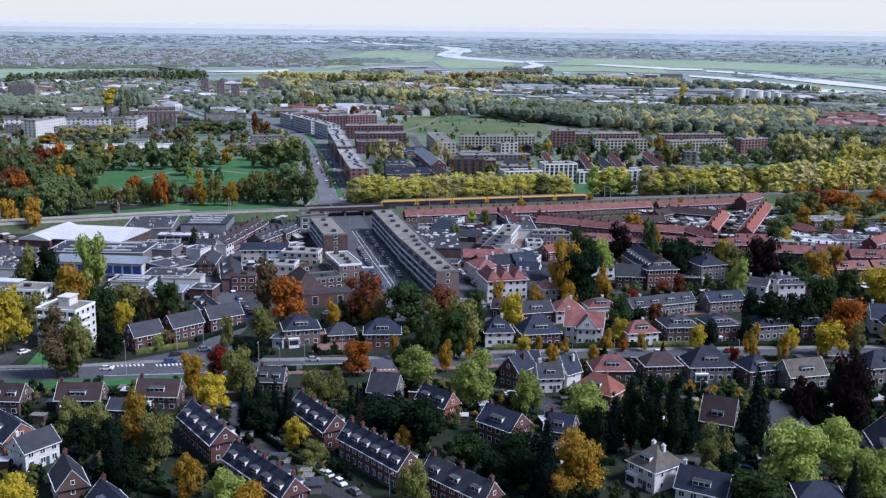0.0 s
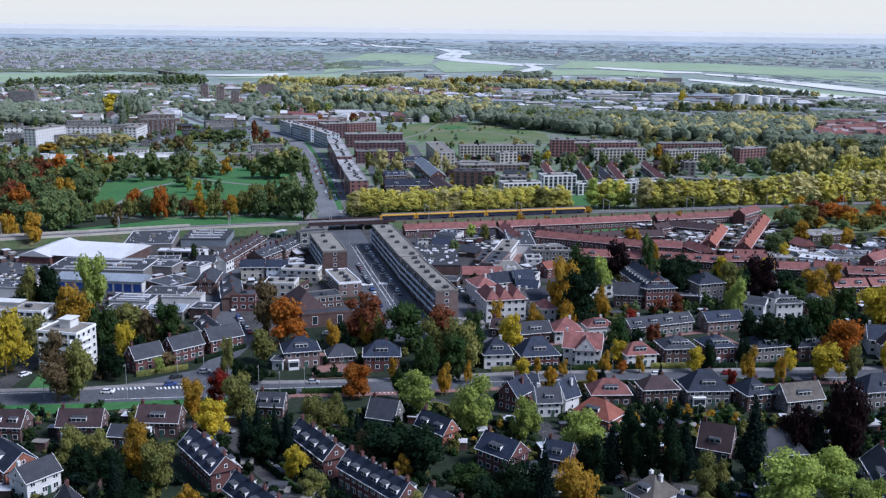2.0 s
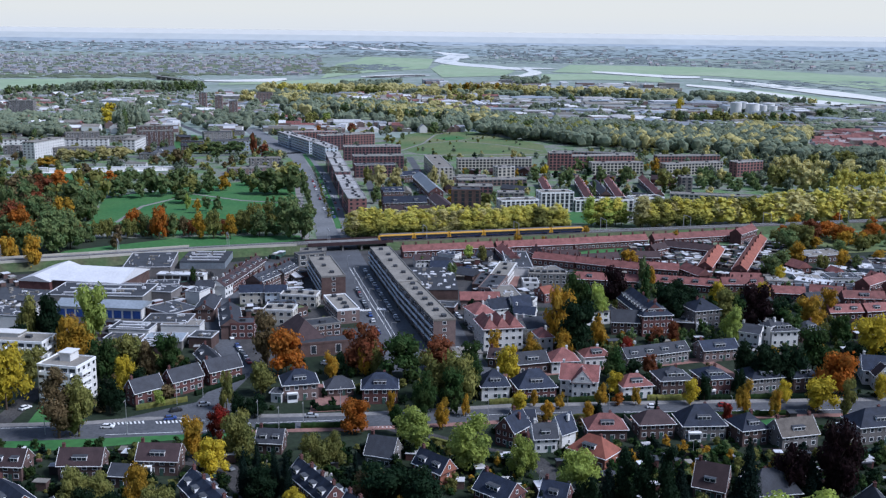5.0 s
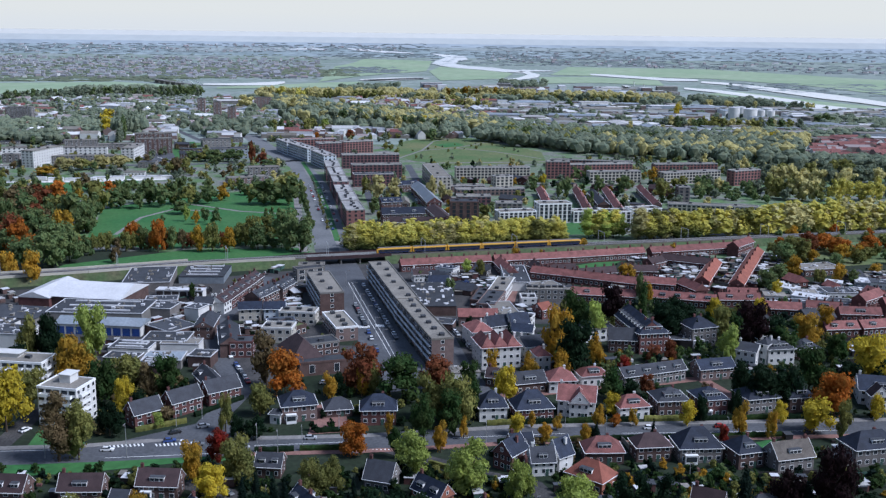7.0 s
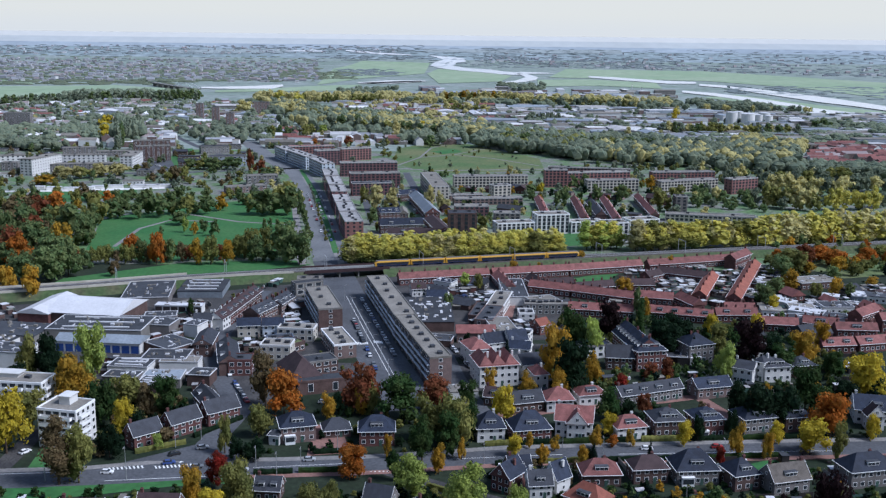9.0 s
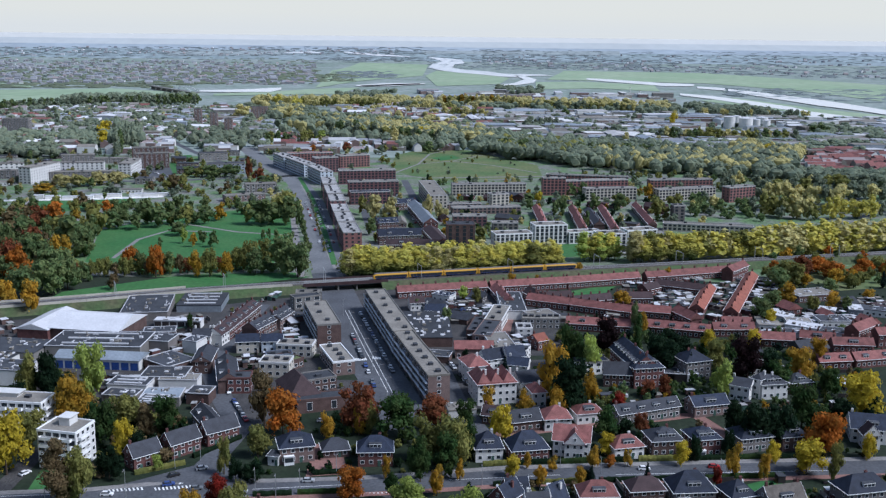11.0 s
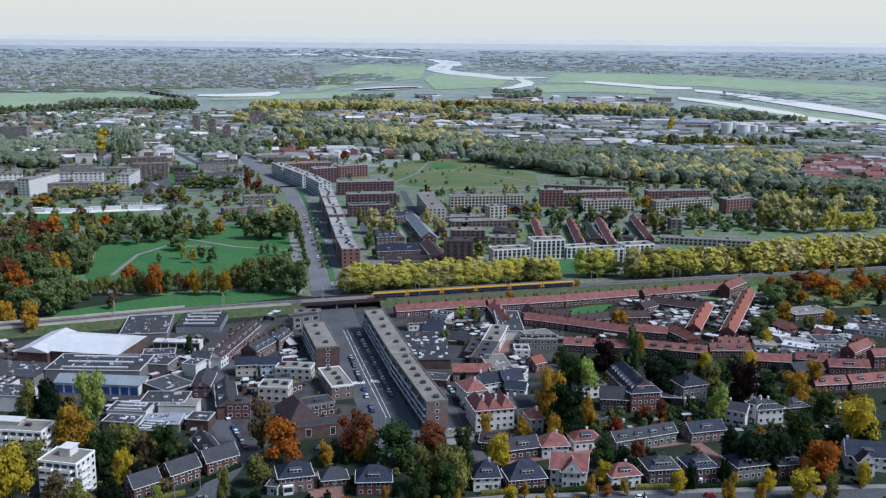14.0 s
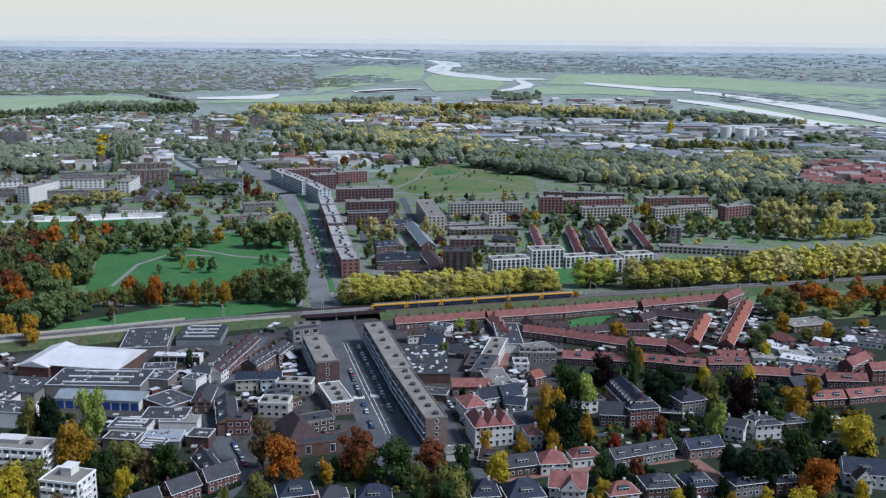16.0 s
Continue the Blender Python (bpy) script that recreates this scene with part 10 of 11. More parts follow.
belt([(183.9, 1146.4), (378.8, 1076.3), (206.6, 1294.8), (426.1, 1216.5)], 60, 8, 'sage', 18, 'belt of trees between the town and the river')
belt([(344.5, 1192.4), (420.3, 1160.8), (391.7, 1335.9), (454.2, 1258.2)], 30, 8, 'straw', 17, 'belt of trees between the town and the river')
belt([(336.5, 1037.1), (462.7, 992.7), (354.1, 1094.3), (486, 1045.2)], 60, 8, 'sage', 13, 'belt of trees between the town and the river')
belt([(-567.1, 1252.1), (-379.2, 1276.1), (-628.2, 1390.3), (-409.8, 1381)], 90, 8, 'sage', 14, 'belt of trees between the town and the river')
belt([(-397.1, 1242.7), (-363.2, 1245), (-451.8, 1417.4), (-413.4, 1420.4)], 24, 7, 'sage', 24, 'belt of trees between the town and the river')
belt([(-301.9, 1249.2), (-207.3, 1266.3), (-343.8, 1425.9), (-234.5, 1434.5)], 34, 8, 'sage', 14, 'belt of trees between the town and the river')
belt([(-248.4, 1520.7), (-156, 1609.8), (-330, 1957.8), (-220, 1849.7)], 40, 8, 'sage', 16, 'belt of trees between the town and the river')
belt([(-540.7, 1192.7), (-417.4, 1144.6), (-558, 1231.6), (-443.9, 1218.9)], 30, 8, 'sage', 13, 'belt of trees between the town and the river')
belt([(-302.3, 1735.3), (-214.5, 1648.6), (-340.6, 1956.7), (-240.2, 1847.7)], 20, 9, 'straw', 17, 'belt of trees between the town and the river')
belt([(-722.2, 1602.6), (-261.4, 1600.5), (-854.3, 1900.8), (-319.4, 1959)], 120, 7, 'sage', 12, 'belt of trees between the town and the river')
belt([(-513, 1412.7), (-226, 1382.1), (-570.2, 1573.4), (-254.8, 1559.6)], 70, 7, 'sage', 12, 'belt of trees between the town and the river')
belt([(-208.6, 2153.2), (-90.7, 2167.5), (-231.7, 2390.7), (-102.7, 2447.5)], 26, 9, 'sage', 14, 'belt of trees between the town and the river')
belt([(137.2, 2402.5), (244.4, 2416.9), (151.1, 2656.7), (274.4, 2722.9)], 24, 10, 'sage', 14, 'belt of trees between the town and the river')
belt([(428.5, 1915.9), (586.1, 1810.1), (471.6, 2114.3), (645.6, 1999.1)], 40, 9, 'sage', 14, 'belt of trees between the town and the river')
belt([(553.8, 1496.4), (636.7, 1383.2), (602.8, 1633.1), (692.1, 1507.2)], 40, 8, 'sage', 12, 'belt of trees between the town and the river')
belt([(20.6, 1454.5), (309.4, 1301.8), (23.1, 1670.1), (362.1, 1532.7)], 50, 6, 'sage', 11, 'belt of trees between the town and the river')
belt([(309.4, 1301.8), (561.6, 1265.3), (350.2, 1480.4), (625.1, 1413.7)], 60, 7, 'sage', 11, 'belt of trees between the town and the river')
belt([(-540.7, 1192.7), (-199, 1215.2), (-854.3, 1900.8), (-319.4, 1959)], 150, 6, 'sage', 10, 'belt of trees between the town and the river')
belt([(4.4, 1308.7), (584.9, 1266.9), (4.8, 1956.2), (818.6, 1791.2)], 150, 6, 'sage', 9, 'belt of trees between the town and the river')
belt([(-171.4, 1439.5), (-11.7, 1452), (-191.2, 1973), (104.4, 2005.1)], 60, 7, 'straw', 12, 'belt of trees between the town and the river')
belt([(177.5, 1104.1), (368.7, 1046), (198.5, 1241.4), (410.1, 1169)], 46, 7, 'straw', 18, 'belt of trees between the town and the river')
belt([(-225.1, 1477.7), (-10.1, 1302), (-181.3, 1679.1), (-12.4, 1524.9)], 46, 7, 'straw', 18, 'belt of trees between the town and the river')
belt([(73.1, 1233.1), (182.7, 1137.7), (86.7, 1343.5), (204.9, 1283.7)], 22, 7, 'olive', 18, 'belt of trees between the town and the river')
belt([(-1168.9, 2548.1), (-330.5, 2779.1), (-2012.8, 4409.9), (-530.7, 4463.4)], 520, 6, 'sage', 6, 'far haze-greyed woods and hedges on the plain')
belt([(-1168.9, 2548.1), (-330.5, 2779.1), (-2012.8, 4409.9), (-530.7, 4463.4)], 200, 8, 'willow', 5, 'far haze-greyed woods and hedges on the plain')
belt([(-1188.8, 2591.7), (-330.5, 2779.1), (-1700, 3700), (-440, 3760)], 330, 8, 'sage', 8, 'far haze-greyed woods and hedges on the plain')
belt([(-480, 2900), (-230, 2960), (-560, 3400), (-290, 3440)], 90, 9, 'sage', 9, 'far haze-greyed woods and hedges on the plain')
belt([(-1131.3, 2464.9), (-612.9, 2587.5), (-1230.7, 2684), (-670.1, 2830.8)], 120, 8, 'sage', 7, 'far haze-greyed woods and hedges on the plain')
belt([(-304.4, 3138.7), (-136.7, 3238.6), (-356.9, 3678), (-157.5, 3721.5)], 90, 8, 'willow', 8, 'far haze-greyed woods and hedges on the plain')
belt([(-2012.8, 4409.9), (-45.9, 4609.1), (-2141.2, 4699.4), (-48.6, 4770.7)], 420, 9, 'willow', 5, 'far haze-greyed woods and hedges on the plain')
belt([(-38.5, 4007.2), (928.6, 4014.6), (-45.9, 4609.1), (1061.4, 4612)], 300, 8, 'willow', 5, 'far haze-greyed woods and hedges on the plain')
belt([(175.8, 4476.7), (1538.8, 3406), (184.4, 4744.2), (2084.9, 4646.1)], 560, 9, 'willow', 5, 'far haze-greyed woods and hedges on the plain')
belt([(686.9, 2476.5), (1025.2, 2254.4), (781.9, 2826), (1280.3, 2826.6)], 120, 8, 'willow', 5, 'far haze-greyed woods and hedges on the plain')
belt([(-505.9, 4254.5), (-43.4, 4426.1), (-536.6, 4512.5), (-45.1, 4555.8)], 90, 9, 'willow', 5, 'far haze-greyed woods and hedges on the plain')
belt([(-2150.9, 4608), (2219.5, 4662.7), (-2191.2, 4697.5), (2262.1, 4759.1)], 260, 9, 'willow', 3, 'far haze-greyed woods and hedges on the plain')
tank(464.6, 1624.6, 9.0, 18.6)
tank(488.5, 1670.6, 8.0, 16.1)
tank(489.4, 1620.8, 10.8, 16.8)
tank(513.3, 1642.8, 6.1, 13.4)
tank(532.1, 1674.0, 9.3, 14.2)
tank(522.4, 1620.4, 6.0, 13.8)
far_town([(-553.6, 1191.8), (-199, 1215.2), (-874.2, 1898.6), (-319.4, 1959)], 420, 'far town quarter of small houses and roofs')
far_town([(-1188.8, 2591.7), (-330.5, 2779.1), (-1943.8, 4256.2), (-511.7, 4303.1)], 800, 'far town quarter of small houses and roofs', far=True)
far_town([(4.4, 1308.7), (584.9, 1266.9), (4.8, 1956.2), (818.6, 1791.2)], 460, 'far industrial estate of pale flat roofs', pale=True)
far_town([(-41.8, 2113), (479.4, 2046.1), (-50.8, 2537.7), (574.2, 2461.3)], 70, 'far industrial estate of pale flat roofs', pale=True)
far_town([(-528.2, 1411.5), (-231.2, 1414.4), (-700.6, 1880.9), (-309.7, 1898.4)], 110, 'far quarter of pale flat roofs', pale=True)
far_town([(-199, 1215.2), (18.7, 1281.9), (-220.8, 1449.5), (-27.8, 1450.8)], 90, 'far town quarter of small houses and roofs')
far_town([(404.4, 1097.2), (486, 1045.2), (480.8, 1313.7), (573.3, 1240.7)], 110, 'far town quarter of small houses and roofs', red=True)
far_town([(-162.9, 1680.8), (83.8, 1588.6), (-193.6, 1998.6), (104.4, 2005.1)], 120, 'far town quarter of small houses and roofs')
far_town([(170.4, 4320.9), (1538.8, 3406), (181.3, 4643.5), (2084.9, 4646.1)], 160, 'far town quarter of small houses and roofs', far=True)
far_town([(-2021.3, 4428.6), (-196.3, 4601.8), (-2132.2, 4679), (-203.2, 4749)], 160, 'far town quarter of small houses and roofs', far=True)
works([(4.4, 1453.3), (300.9, 1329.5), (4.7, 1907.6), (420.7, 1880.6)], 29)
works([(300.9, 1329.5), (584.9, 1266.9), (403.9, 1803.1), (795.9, 1740.1)], 29)
works([(-31.6, 2206.2), (478.1, 2144.1), (-36.9, 2539.7), (546.2, 2457.6)], 12)
works([(-533, 1424.7), (-242.4, 1433.9), (-692.3, 1858.2), (-316, 1874.2)], 14)
works([(-169.4, 1748), (76.9, 1630.4), (-193.6, 1998.6), (91.6, 1965.4)], 5)
arch_bridge((-703.1, 2528.8), (-529.7, 2259.9))
quarter([(-76.6, 397), (-53.5, 426.4), (-104.4, 525.5), (-74.9, 552.9)], 16, 60, 'small building crowded between old town houses', [('brick_brown', 'slate_grey'), ('brick_pink', 'tile_brown'), ('brick_red', 'felt'), ('brick_grey', 'slate_grey'), ('brick_pink', 'felt'), ('render_white', 'slate_grey'), ('brick_red', 'tile_red')], size=(5.8, 12.1))
quarter([(-135.2, 388.8), (-108.7, 396), (-157.8, 523.2), (-135.8, 550.2)], 44, 5, 'low works building with dark felt roof', [('brick_grey', 'felt'), ('concrete', 'felt'), ('render_white', 'felt_light'), ('brick_brown', 'felt')], flat=1.0)
quarter([(-197.7, 407), (-134.9, 395.3), (-228.5, 474.8), (-159.5, 472.4)], 26, 4, 'low works building with dark felt roof', [('brick_grey', 'felt'), ('concrete', 'felt'), ('render_white', 'felt_light')], flat=1.0)
quarter([(-1.6, 428.1), (45.7, 429.6), (-18.2, 555.6), (58.3, 559.1)], 22, 62, 'small building behind the long flats', [('brick_brown', 'slate_grey'), ('brick_pink', 'tile_brown'), ('brick_red', 'felt'), ('brick_grey', 'slate_grey'), ('brick_pink', 'felt'), ('render_white', 'slate_grey'), ('brick_red', 'tile_red')], size=(5.8, 12.1), flat=0.6)
quarter([(-43.8, 699.6), (12.1, 701.6), (-83.9, 980.7), (-6.7, 968.6)], 26, 8, 'brick housing in the new quarter', [('brick_brown', 'slate'), ('brick_red', 'tile_brown'), ('brick_brown', 'felt_light')], size=(11.6, 27.6), flat=0.4)
quarter([(8.4, 756.6), (168.9, 763), (9.5, 938.6), (204.1, 933.5)], 40, 62, 'housing between flats beyond the railway', [('brick_brown', 'slate_grey'), ('brick_red', 'tile_brown'), ('brick_pink', 'felt')], size=(9.7, 19.9), flat=0.4)
quarter([(-412.6, 903.3), (-152.9, 930.5), (-530.4, 1169.4), (-205.7, 1214.7)], 34, 6, 'low post-war building beyond the park', [('brick_grey', 'felt'), ('render_white', 'felt_light'), ('brick_brown', 'slate_grey')], size=(11.6, 37.2), flat=0.8)
quarter([(156.3, 455.8), (208.7, 428.9), (187.3, 546), (261.2, 548)], 40, 20, 'small house behind the terraces', [('brick_brown', 'slate_grey'), ('brick_pink', 'tile_brown'), ('brick_red', 'felt'), ('brick_grey', 'slate_grey'), ('brick_pink', 'felt'), ('render_white', 'slate_grey'), ('brick_red', 'tile_red')], size=(5.8, 12.1))
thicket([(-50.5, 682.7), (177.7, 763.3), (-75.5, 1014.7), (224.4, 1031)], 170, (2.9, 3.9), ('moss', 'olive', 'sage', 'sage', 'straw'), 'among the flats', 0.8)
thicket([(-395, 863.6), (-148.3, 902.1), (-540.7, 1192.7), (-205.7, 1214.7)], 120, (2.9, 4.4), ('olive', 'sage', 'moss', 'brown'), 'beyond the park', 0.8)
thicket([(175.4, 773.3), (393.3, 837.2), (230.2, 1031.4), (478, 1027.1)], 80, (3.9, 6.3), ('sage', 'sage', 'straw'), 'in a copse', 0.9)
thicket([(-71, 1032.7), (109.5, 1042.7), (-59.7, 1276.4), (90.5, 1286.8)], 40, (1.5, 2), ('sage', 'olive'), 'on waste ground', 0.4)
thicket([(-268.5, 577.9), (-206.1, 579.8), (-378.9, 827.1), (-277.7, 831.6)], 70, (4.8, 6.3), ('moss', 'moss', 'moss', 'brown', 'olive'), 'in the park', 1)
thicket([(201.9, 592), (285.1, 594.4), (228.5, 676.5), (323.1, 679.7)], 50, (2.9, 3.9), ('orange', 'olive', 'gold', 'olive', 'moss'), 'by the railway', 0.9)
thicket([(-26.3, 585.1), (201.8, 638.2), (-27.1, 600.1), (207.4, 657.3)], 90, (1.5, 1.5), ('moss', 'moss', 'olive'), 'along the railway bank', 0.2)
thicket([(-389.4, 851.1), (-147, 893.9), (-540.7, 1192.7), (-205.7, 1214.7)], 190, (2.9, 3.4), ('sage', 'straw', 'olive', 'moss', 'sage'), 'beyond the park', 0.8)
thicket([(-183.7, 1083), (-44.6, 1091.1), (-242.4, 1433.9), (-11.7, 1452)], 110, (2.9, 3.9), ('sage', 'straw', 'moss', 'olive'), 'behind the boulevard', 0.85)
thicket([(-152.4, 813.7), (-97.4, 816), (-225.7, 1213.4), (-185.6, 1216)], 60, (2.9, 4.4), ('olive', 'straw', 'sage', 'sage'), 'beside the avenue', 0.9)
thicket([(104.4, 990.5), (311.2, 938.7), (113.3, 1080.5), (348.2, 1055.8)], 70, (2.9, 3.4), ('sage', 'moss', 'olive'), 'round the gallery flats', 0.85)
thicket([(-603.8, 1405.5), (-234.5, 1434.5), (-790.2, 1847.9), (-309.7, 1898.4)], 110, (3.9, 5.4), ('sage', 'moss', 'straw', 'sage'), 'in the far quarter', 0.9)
thicket([(-96.1, 396.5), (-36.2, 398.2), (-113.4, 525.1), (-53.5, 527.7)], 60, (1.2, 1.3), ('dark', 'green', 'olive'), 'in town courtyards', 0.4)
thicket([(-13, 398.9), (44.3, 414.4), (-18.2, 555.6), (58.3, 559.1)], 60, (1.2, 1.3), ('dark', 'green', 'olive', 'gold'), 'in town courtyards', 0.4)
thicket([(10.7, 330.3), (167.6, 343.8), (12.5, 399.6), (194.5, 405)], 95, (1, 0.9), ('dark', 'fir', 'dark', 'green'), 'between the villas', 0.3)
thicket([(-68.5, 325.9), (16.7, 332.8), (-66.4, 384.5), (19.3, 393.2)], 30, (1, 0.9), ('dark', 'fir', 'green'), 'between the villas', 0.3)
thicket([(8, 258), (150, 272), (10, 302), (165, 320)], 420, (1.2, 2.0), ('green', 'dark', 'green', 'olive', 'gold', 'moss', 'green'), 'in the villa gardens', 0.45, 0.6)
thicket([(-125, 222), (0, 228), (-140, 296), (0, 300)], 420, (1.2, 2.2), ('dark', 'green', 'dark', 'fir', 'green', 'olive'), 'round the terraced houses', 0.5, 0.6)
thicket([(30, 372), (180, 390), (38, 430), (200, 446)], 260, (1.3, 2.0), ('green', 'moss', 'olive', 'green', 'gold'), 'behind the villas', 0.5, 0.6)
clutter([(8, 262), (150, 276), (12, 318), (180, 340)], 170, 'villa gardens')
clutter([(30, 372), (180, 390), (38, 430), (200, 446)], 130, 'gardens behind the villas')
clutter([(-116, 235), (110, 240), (-130, 290), (140, 300)], 110, 'near gardens')
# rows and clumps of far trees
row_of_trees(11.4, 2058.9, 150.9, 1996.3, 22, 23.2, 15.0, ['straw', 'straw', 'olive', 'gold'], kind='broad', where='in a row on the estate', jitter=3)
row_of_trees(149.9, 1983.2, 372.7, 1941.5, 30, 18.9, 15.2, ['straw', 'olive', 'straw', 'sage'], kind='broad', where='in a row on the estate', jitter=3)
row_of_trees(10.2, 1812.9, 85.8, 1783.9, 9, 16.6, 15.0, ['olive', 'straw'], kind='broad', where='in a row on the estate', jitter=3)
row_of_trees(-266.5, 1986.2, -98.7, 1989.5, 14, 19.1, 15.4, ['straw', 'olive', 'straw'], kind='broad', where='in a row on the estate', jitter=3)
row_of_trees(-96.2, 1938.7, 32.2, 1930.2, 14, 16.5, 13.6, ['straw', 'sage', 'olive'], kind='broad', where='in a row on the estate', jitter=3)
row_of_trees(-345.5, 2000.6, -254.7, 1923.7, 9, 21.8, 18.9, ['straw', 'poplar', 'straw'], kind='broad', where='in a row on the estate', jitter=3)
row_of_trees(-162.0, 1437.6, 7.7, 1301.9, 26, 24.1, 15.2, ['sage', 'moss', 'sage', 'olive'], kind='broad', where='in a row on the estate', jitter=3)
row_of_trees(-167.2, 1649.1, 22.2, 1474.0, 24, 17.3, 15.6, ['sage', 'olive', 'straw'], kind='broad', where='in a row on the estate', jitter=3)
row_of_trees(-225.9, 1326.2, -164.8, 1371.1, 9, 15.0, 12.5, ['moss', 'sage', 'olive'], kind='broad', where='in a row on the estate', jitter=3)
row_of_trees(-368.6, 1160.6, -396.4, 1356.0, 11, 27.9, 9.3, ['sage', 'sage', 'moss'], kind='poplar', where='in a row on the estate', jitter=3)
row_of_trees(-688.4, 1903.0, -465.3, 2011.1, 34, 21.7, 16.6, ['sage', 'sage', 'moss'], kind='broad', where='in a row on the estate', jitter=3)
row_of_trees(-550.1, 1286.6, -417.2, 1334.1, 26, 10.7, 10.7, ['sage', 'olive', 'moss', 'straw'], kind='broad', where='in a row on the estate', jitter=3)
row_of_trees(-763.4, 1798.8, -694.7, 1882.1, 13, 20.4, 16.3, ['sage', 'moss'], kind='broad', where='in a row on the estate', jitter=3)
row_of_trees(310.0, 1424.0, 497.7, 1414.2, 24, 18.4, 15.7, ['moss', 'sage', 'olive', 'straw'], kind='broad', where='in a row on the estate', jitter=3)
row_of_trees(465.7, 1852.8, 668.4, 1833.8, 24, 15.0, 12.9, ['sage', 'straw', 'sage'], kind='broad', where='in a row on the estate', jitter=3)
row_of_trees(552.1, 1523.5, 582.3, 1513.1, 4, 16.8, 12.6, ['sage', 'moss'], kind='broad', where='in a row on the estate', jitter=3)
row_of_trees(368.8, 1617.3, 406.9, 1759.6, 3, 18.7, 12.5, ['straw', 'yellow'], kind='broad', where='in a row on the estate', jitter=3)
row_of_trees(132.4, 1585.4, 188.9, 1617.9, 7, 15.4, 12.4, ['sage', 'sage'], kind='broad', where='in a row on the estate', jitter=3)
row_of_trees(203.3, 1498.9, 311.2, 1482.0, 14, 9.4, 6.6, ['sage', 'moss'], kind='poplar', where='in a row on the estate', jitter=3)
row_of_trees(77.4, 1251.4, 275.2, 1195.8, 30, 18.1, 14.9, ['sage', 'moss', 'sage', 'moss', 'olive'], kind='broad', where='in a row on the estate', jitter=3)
tree(-322.7, 1692.5, 25.0, 29.7, 'straw', 'broad', where='in the far quarter')
tree(-241.3, 1689.7, 21.9, 28.1, 'straw', 'broad', where='in the far quarter')
tree(-198.0, 1602.4, 19.6, 23.7, 'olive', 'broad', where='in the far quarter')
tree(-156.0, 1371.7, 14.7, 18.3, 'lime', 'broad', where='in the far quarter')
tree(-55.8, 1317.2, 29.2, 14.6, 'straw', 'poplar', where='in the far quarter')
tree(-21.7, 1402.0, 18.1, 19.4, 'yellow', 'broad', where='in the far quarter')
tree(0.5, 1311.0, 21.8, 23.0, 'straw', 'broad', where='in the far quarter')
tree(-11.1, 1246.3, 15.2, 15.2, 'moss', 'broad', where='in the far quarter')
tree(-450.4, 1384.4, 23.5, 25.6, 'yellow', 'broad', where='in the far quarter')
tree(407.4, 1253.0, 15.3, 16.2, 'yellow', 'broad', where='in the far quarter')
tree(399.2, 1171.3, 14.3, 19.5, 'yellow', 'broad', where='in the far quarter')
tree(230.2, 1832.1, 14.9, 16.9, 'moss', 'broad', where='in the far quarter')
tree(255.2, 1377.2, 16.3, 10.2, 'straw', 'broad', where='in the far quarter')
tree(299.4, 1380.0, 11.7, 10.2, 'straw', 'broad', where='in the far quarter')
tree(-178.9, 1245.2, 7.8, 6.9, 'orange', 'broad', where='in the far quarter')
tree(-153.6, 1246.7, 9.2, 10.1, 'orange', 'broad', where='in the far quarter')
tree(-138.1, 1242.4, 9.2, 11.5, 'rust', 'broad', where='in the far quarter')
tree(-111.8, 1258.0, 11.6, 14.0, 'rust', 'broad', where='in the far quarter')
factory_chimney(463.4, 2478.3, 17.4)
factory_chimney(485.1, 2467.8, 11.9)
block(-578.5, 1411.5, 4, 32.5, 14, 8, 2.92, wall='brick_grey', roof='felt_light', label='grey slab of flats with balcony bands', gap=4, side_gap=6, boxes=2, group='post-war flats')
shed(-351.8, 884.4, 8, 12.8, 4.5, 2.7, wall='render_white', roof='sheet_white', name='houseboat', label='low white houseboat moored along the canal', category='boat')
shed(-336.1, 882.3, 8, 12.7, 4.5, 2.7, wall='render_white', roof='sheet_white', name='houseboat', label='low white houseboat moored along the canal', category='boat')
shed(-320.5, 880.2, 8, 12.7, 4.5, 2.7, wall='render_white', roof='sheet_white', name='houseboat', label='low white houseboat moored along the canal', category='boat')
shed(-307.8, 883.5, 8, 12.7, 4.5, 2.7, wall='render_white', roof='sheet_white', name='houseboat', label='low white houseboat moored along the canal', category='boat')
shed(-299.7, 892.3, 8, 12.9, 4.5, 2.7, wall='render_white', roof='sheet_white', name='houseboat', label='low white houseboat moored along the canal', category='boat')
shed(-286.8, 895.7, 8, 12.9, 4.5, 2.7, wall='render_white', roof='sheet_white', name='houseboat', label='low white houseboat moored along the canal', category='boat')
shed(-267.7, 899.4, 8, 13.0, 4.5, 2.7, wall='render_white', roof='sheet_white', name='houseboat', label='low white houseboat moored along the canal', category='boat')
shed(-255.3, 900.0, 8, 13.0, 4.5, 2.7, wall='render_white', roof='sheet_white', name='houseboat', label='low white houseboat moored along the canal', category='boat')
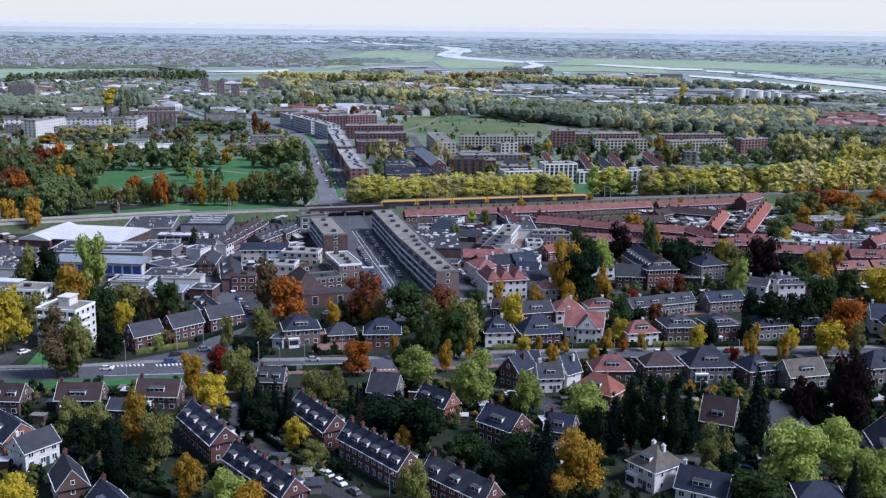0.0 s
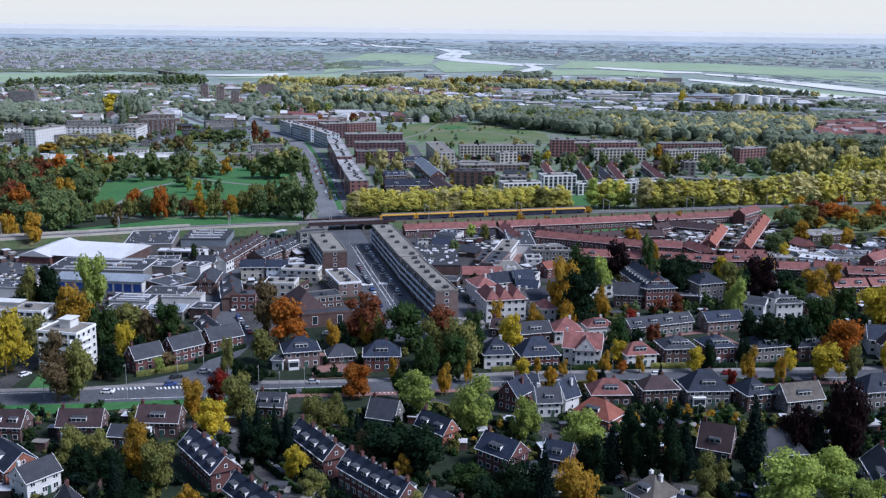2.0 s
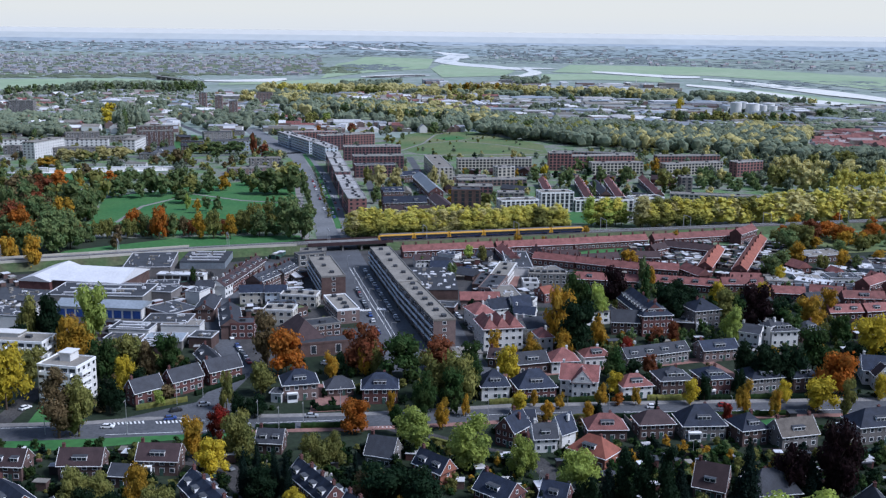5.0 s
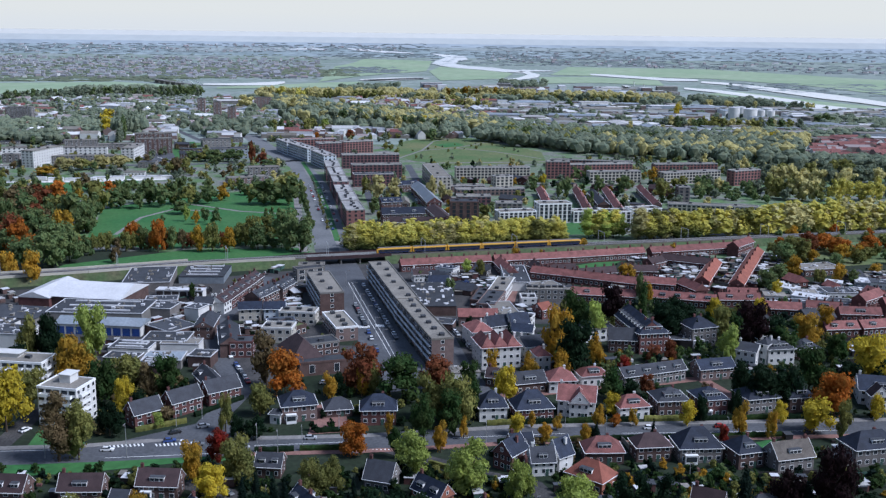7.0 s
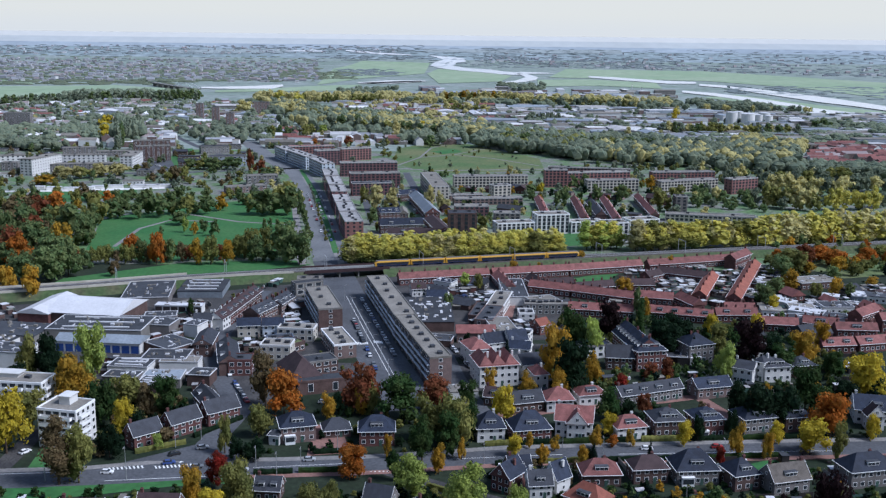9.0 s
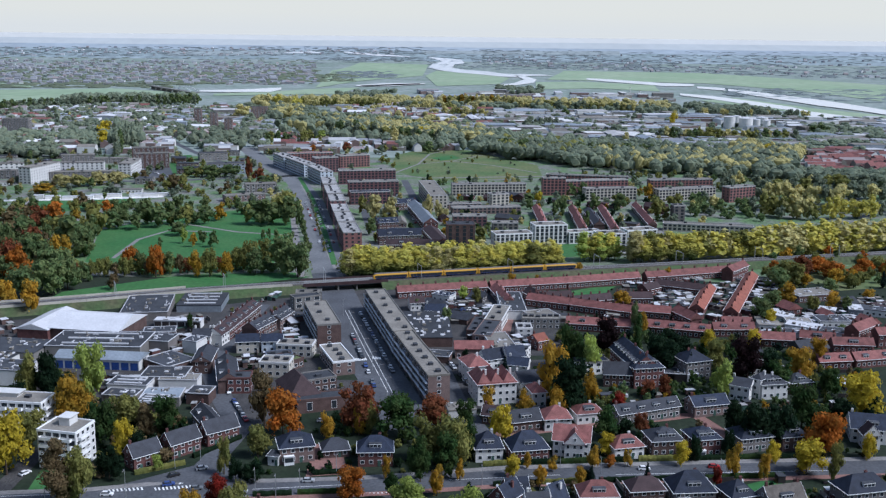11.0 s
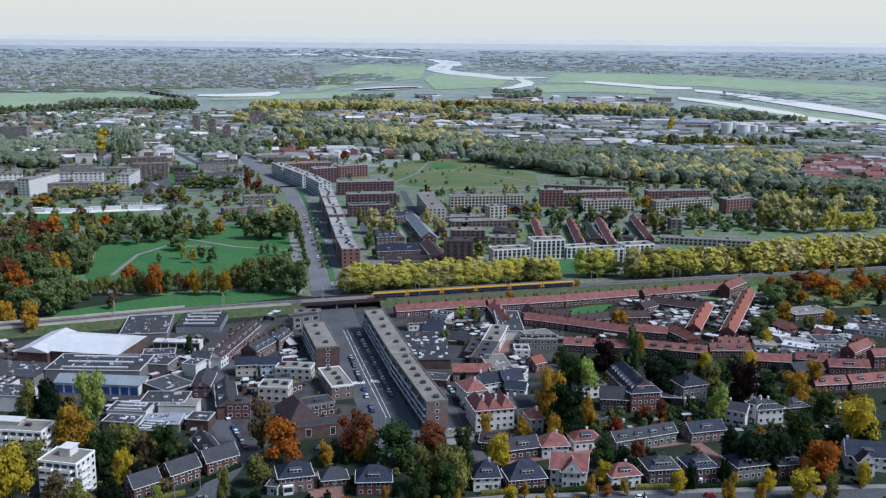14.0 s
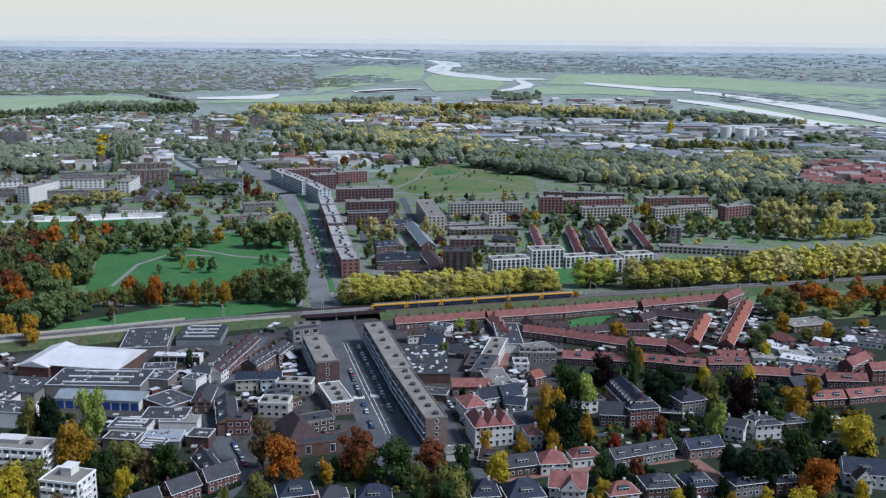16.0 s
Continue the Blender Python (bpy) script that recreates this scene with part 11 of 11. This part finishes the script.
shed(-246.0, 903.2, 8, 13.0, 4.5, 2.7, wall='render_white', roof='sheet_white', name='houseboat', label='low white houseboat moored along the canal', category='boat')
# yards and back gardens
clutter([(-78.7, 507.1), (-68.3, 511.3), (-83.5, 469.8), (-59.7, 470.3)], 70, "yards of the old town")
clutter([(-93.8, 452.9), (-76.8, 456.5), (-90.1, 428.4), (-68.3, 428.8)], 60, "yards of the old town")
clutter([(-100.5, 540.4), (-88.5, 564.1), (-103.8, 510.5), (-97.0, 506.7)], 50, "yards behind the street")
clutter([(-143.5, 417.8), (-115.6, 418.3), (-132.7, 383.8), (-91.5, 384.4)], 90, "yards of the works")
clutter([(-135.8, 461.7), (-120.4, 483.4), (-127.1, 429.8), (-113.1, 452.0)], 60, "yards of the works")
clutter([(-224.2, 504.5), (-205.5, 485.4), (-205.8, 460.3), (-184.6, 464.2)], 30, "yards of the works")
clutter([(-143.5, 498.3), (-116.1, 519.4), (-137.4, 475.7), (-120.4, 483.4)], 40, "yards of the works")
clutter([(21.4, 532.4), (30.6, 537.0), (15.9, 473.7), (26.3, 473.9)], 80, "back gardens of the town")
clutter([(37.1, 481.2), (46.8, 485.0), (34.1, 453.8), (42.1, 457.2)], 50, "back gardens of the town")
clutter([(-8.2, 545.1), (22.0, 548.1), (-13.0, 527.3), (21.4, 532.4)], 50, "yards behind the terraces")
clutter([(185.9, 602.2), (206.0, 597.3), (150.6, 510.0), (179.2, 510.7)], 190, "back gardens of the terraces")
clutter([(136.8, 595.5), (162.6, 601.6), (117.7, 530.1), (138.6, 537.1)], 150, "back gardens of the terraces")
clutter([(172.4, 524.9), (234.7, 543.8), (160.4, 485.4), (212.8, 486.4)], 230, "garage courts and gardens")
clutter([(233.5, 557.7), (258.7, 558.3), (223.7, 526.1), (243.1, 522.3)], 90, "garage courts and gardens")
clutter([(113.9, 594.9), (132.5, 595.4), (110.2, 574.1), (128.2, 574.5)], 50, "back gardens of the terraces")
clutter([(164.2, 585.6), (184.4, 602.1), (137.4, 511.8), (148.7, 512.0)], 60, "the street between terraces")
settle_heaps()
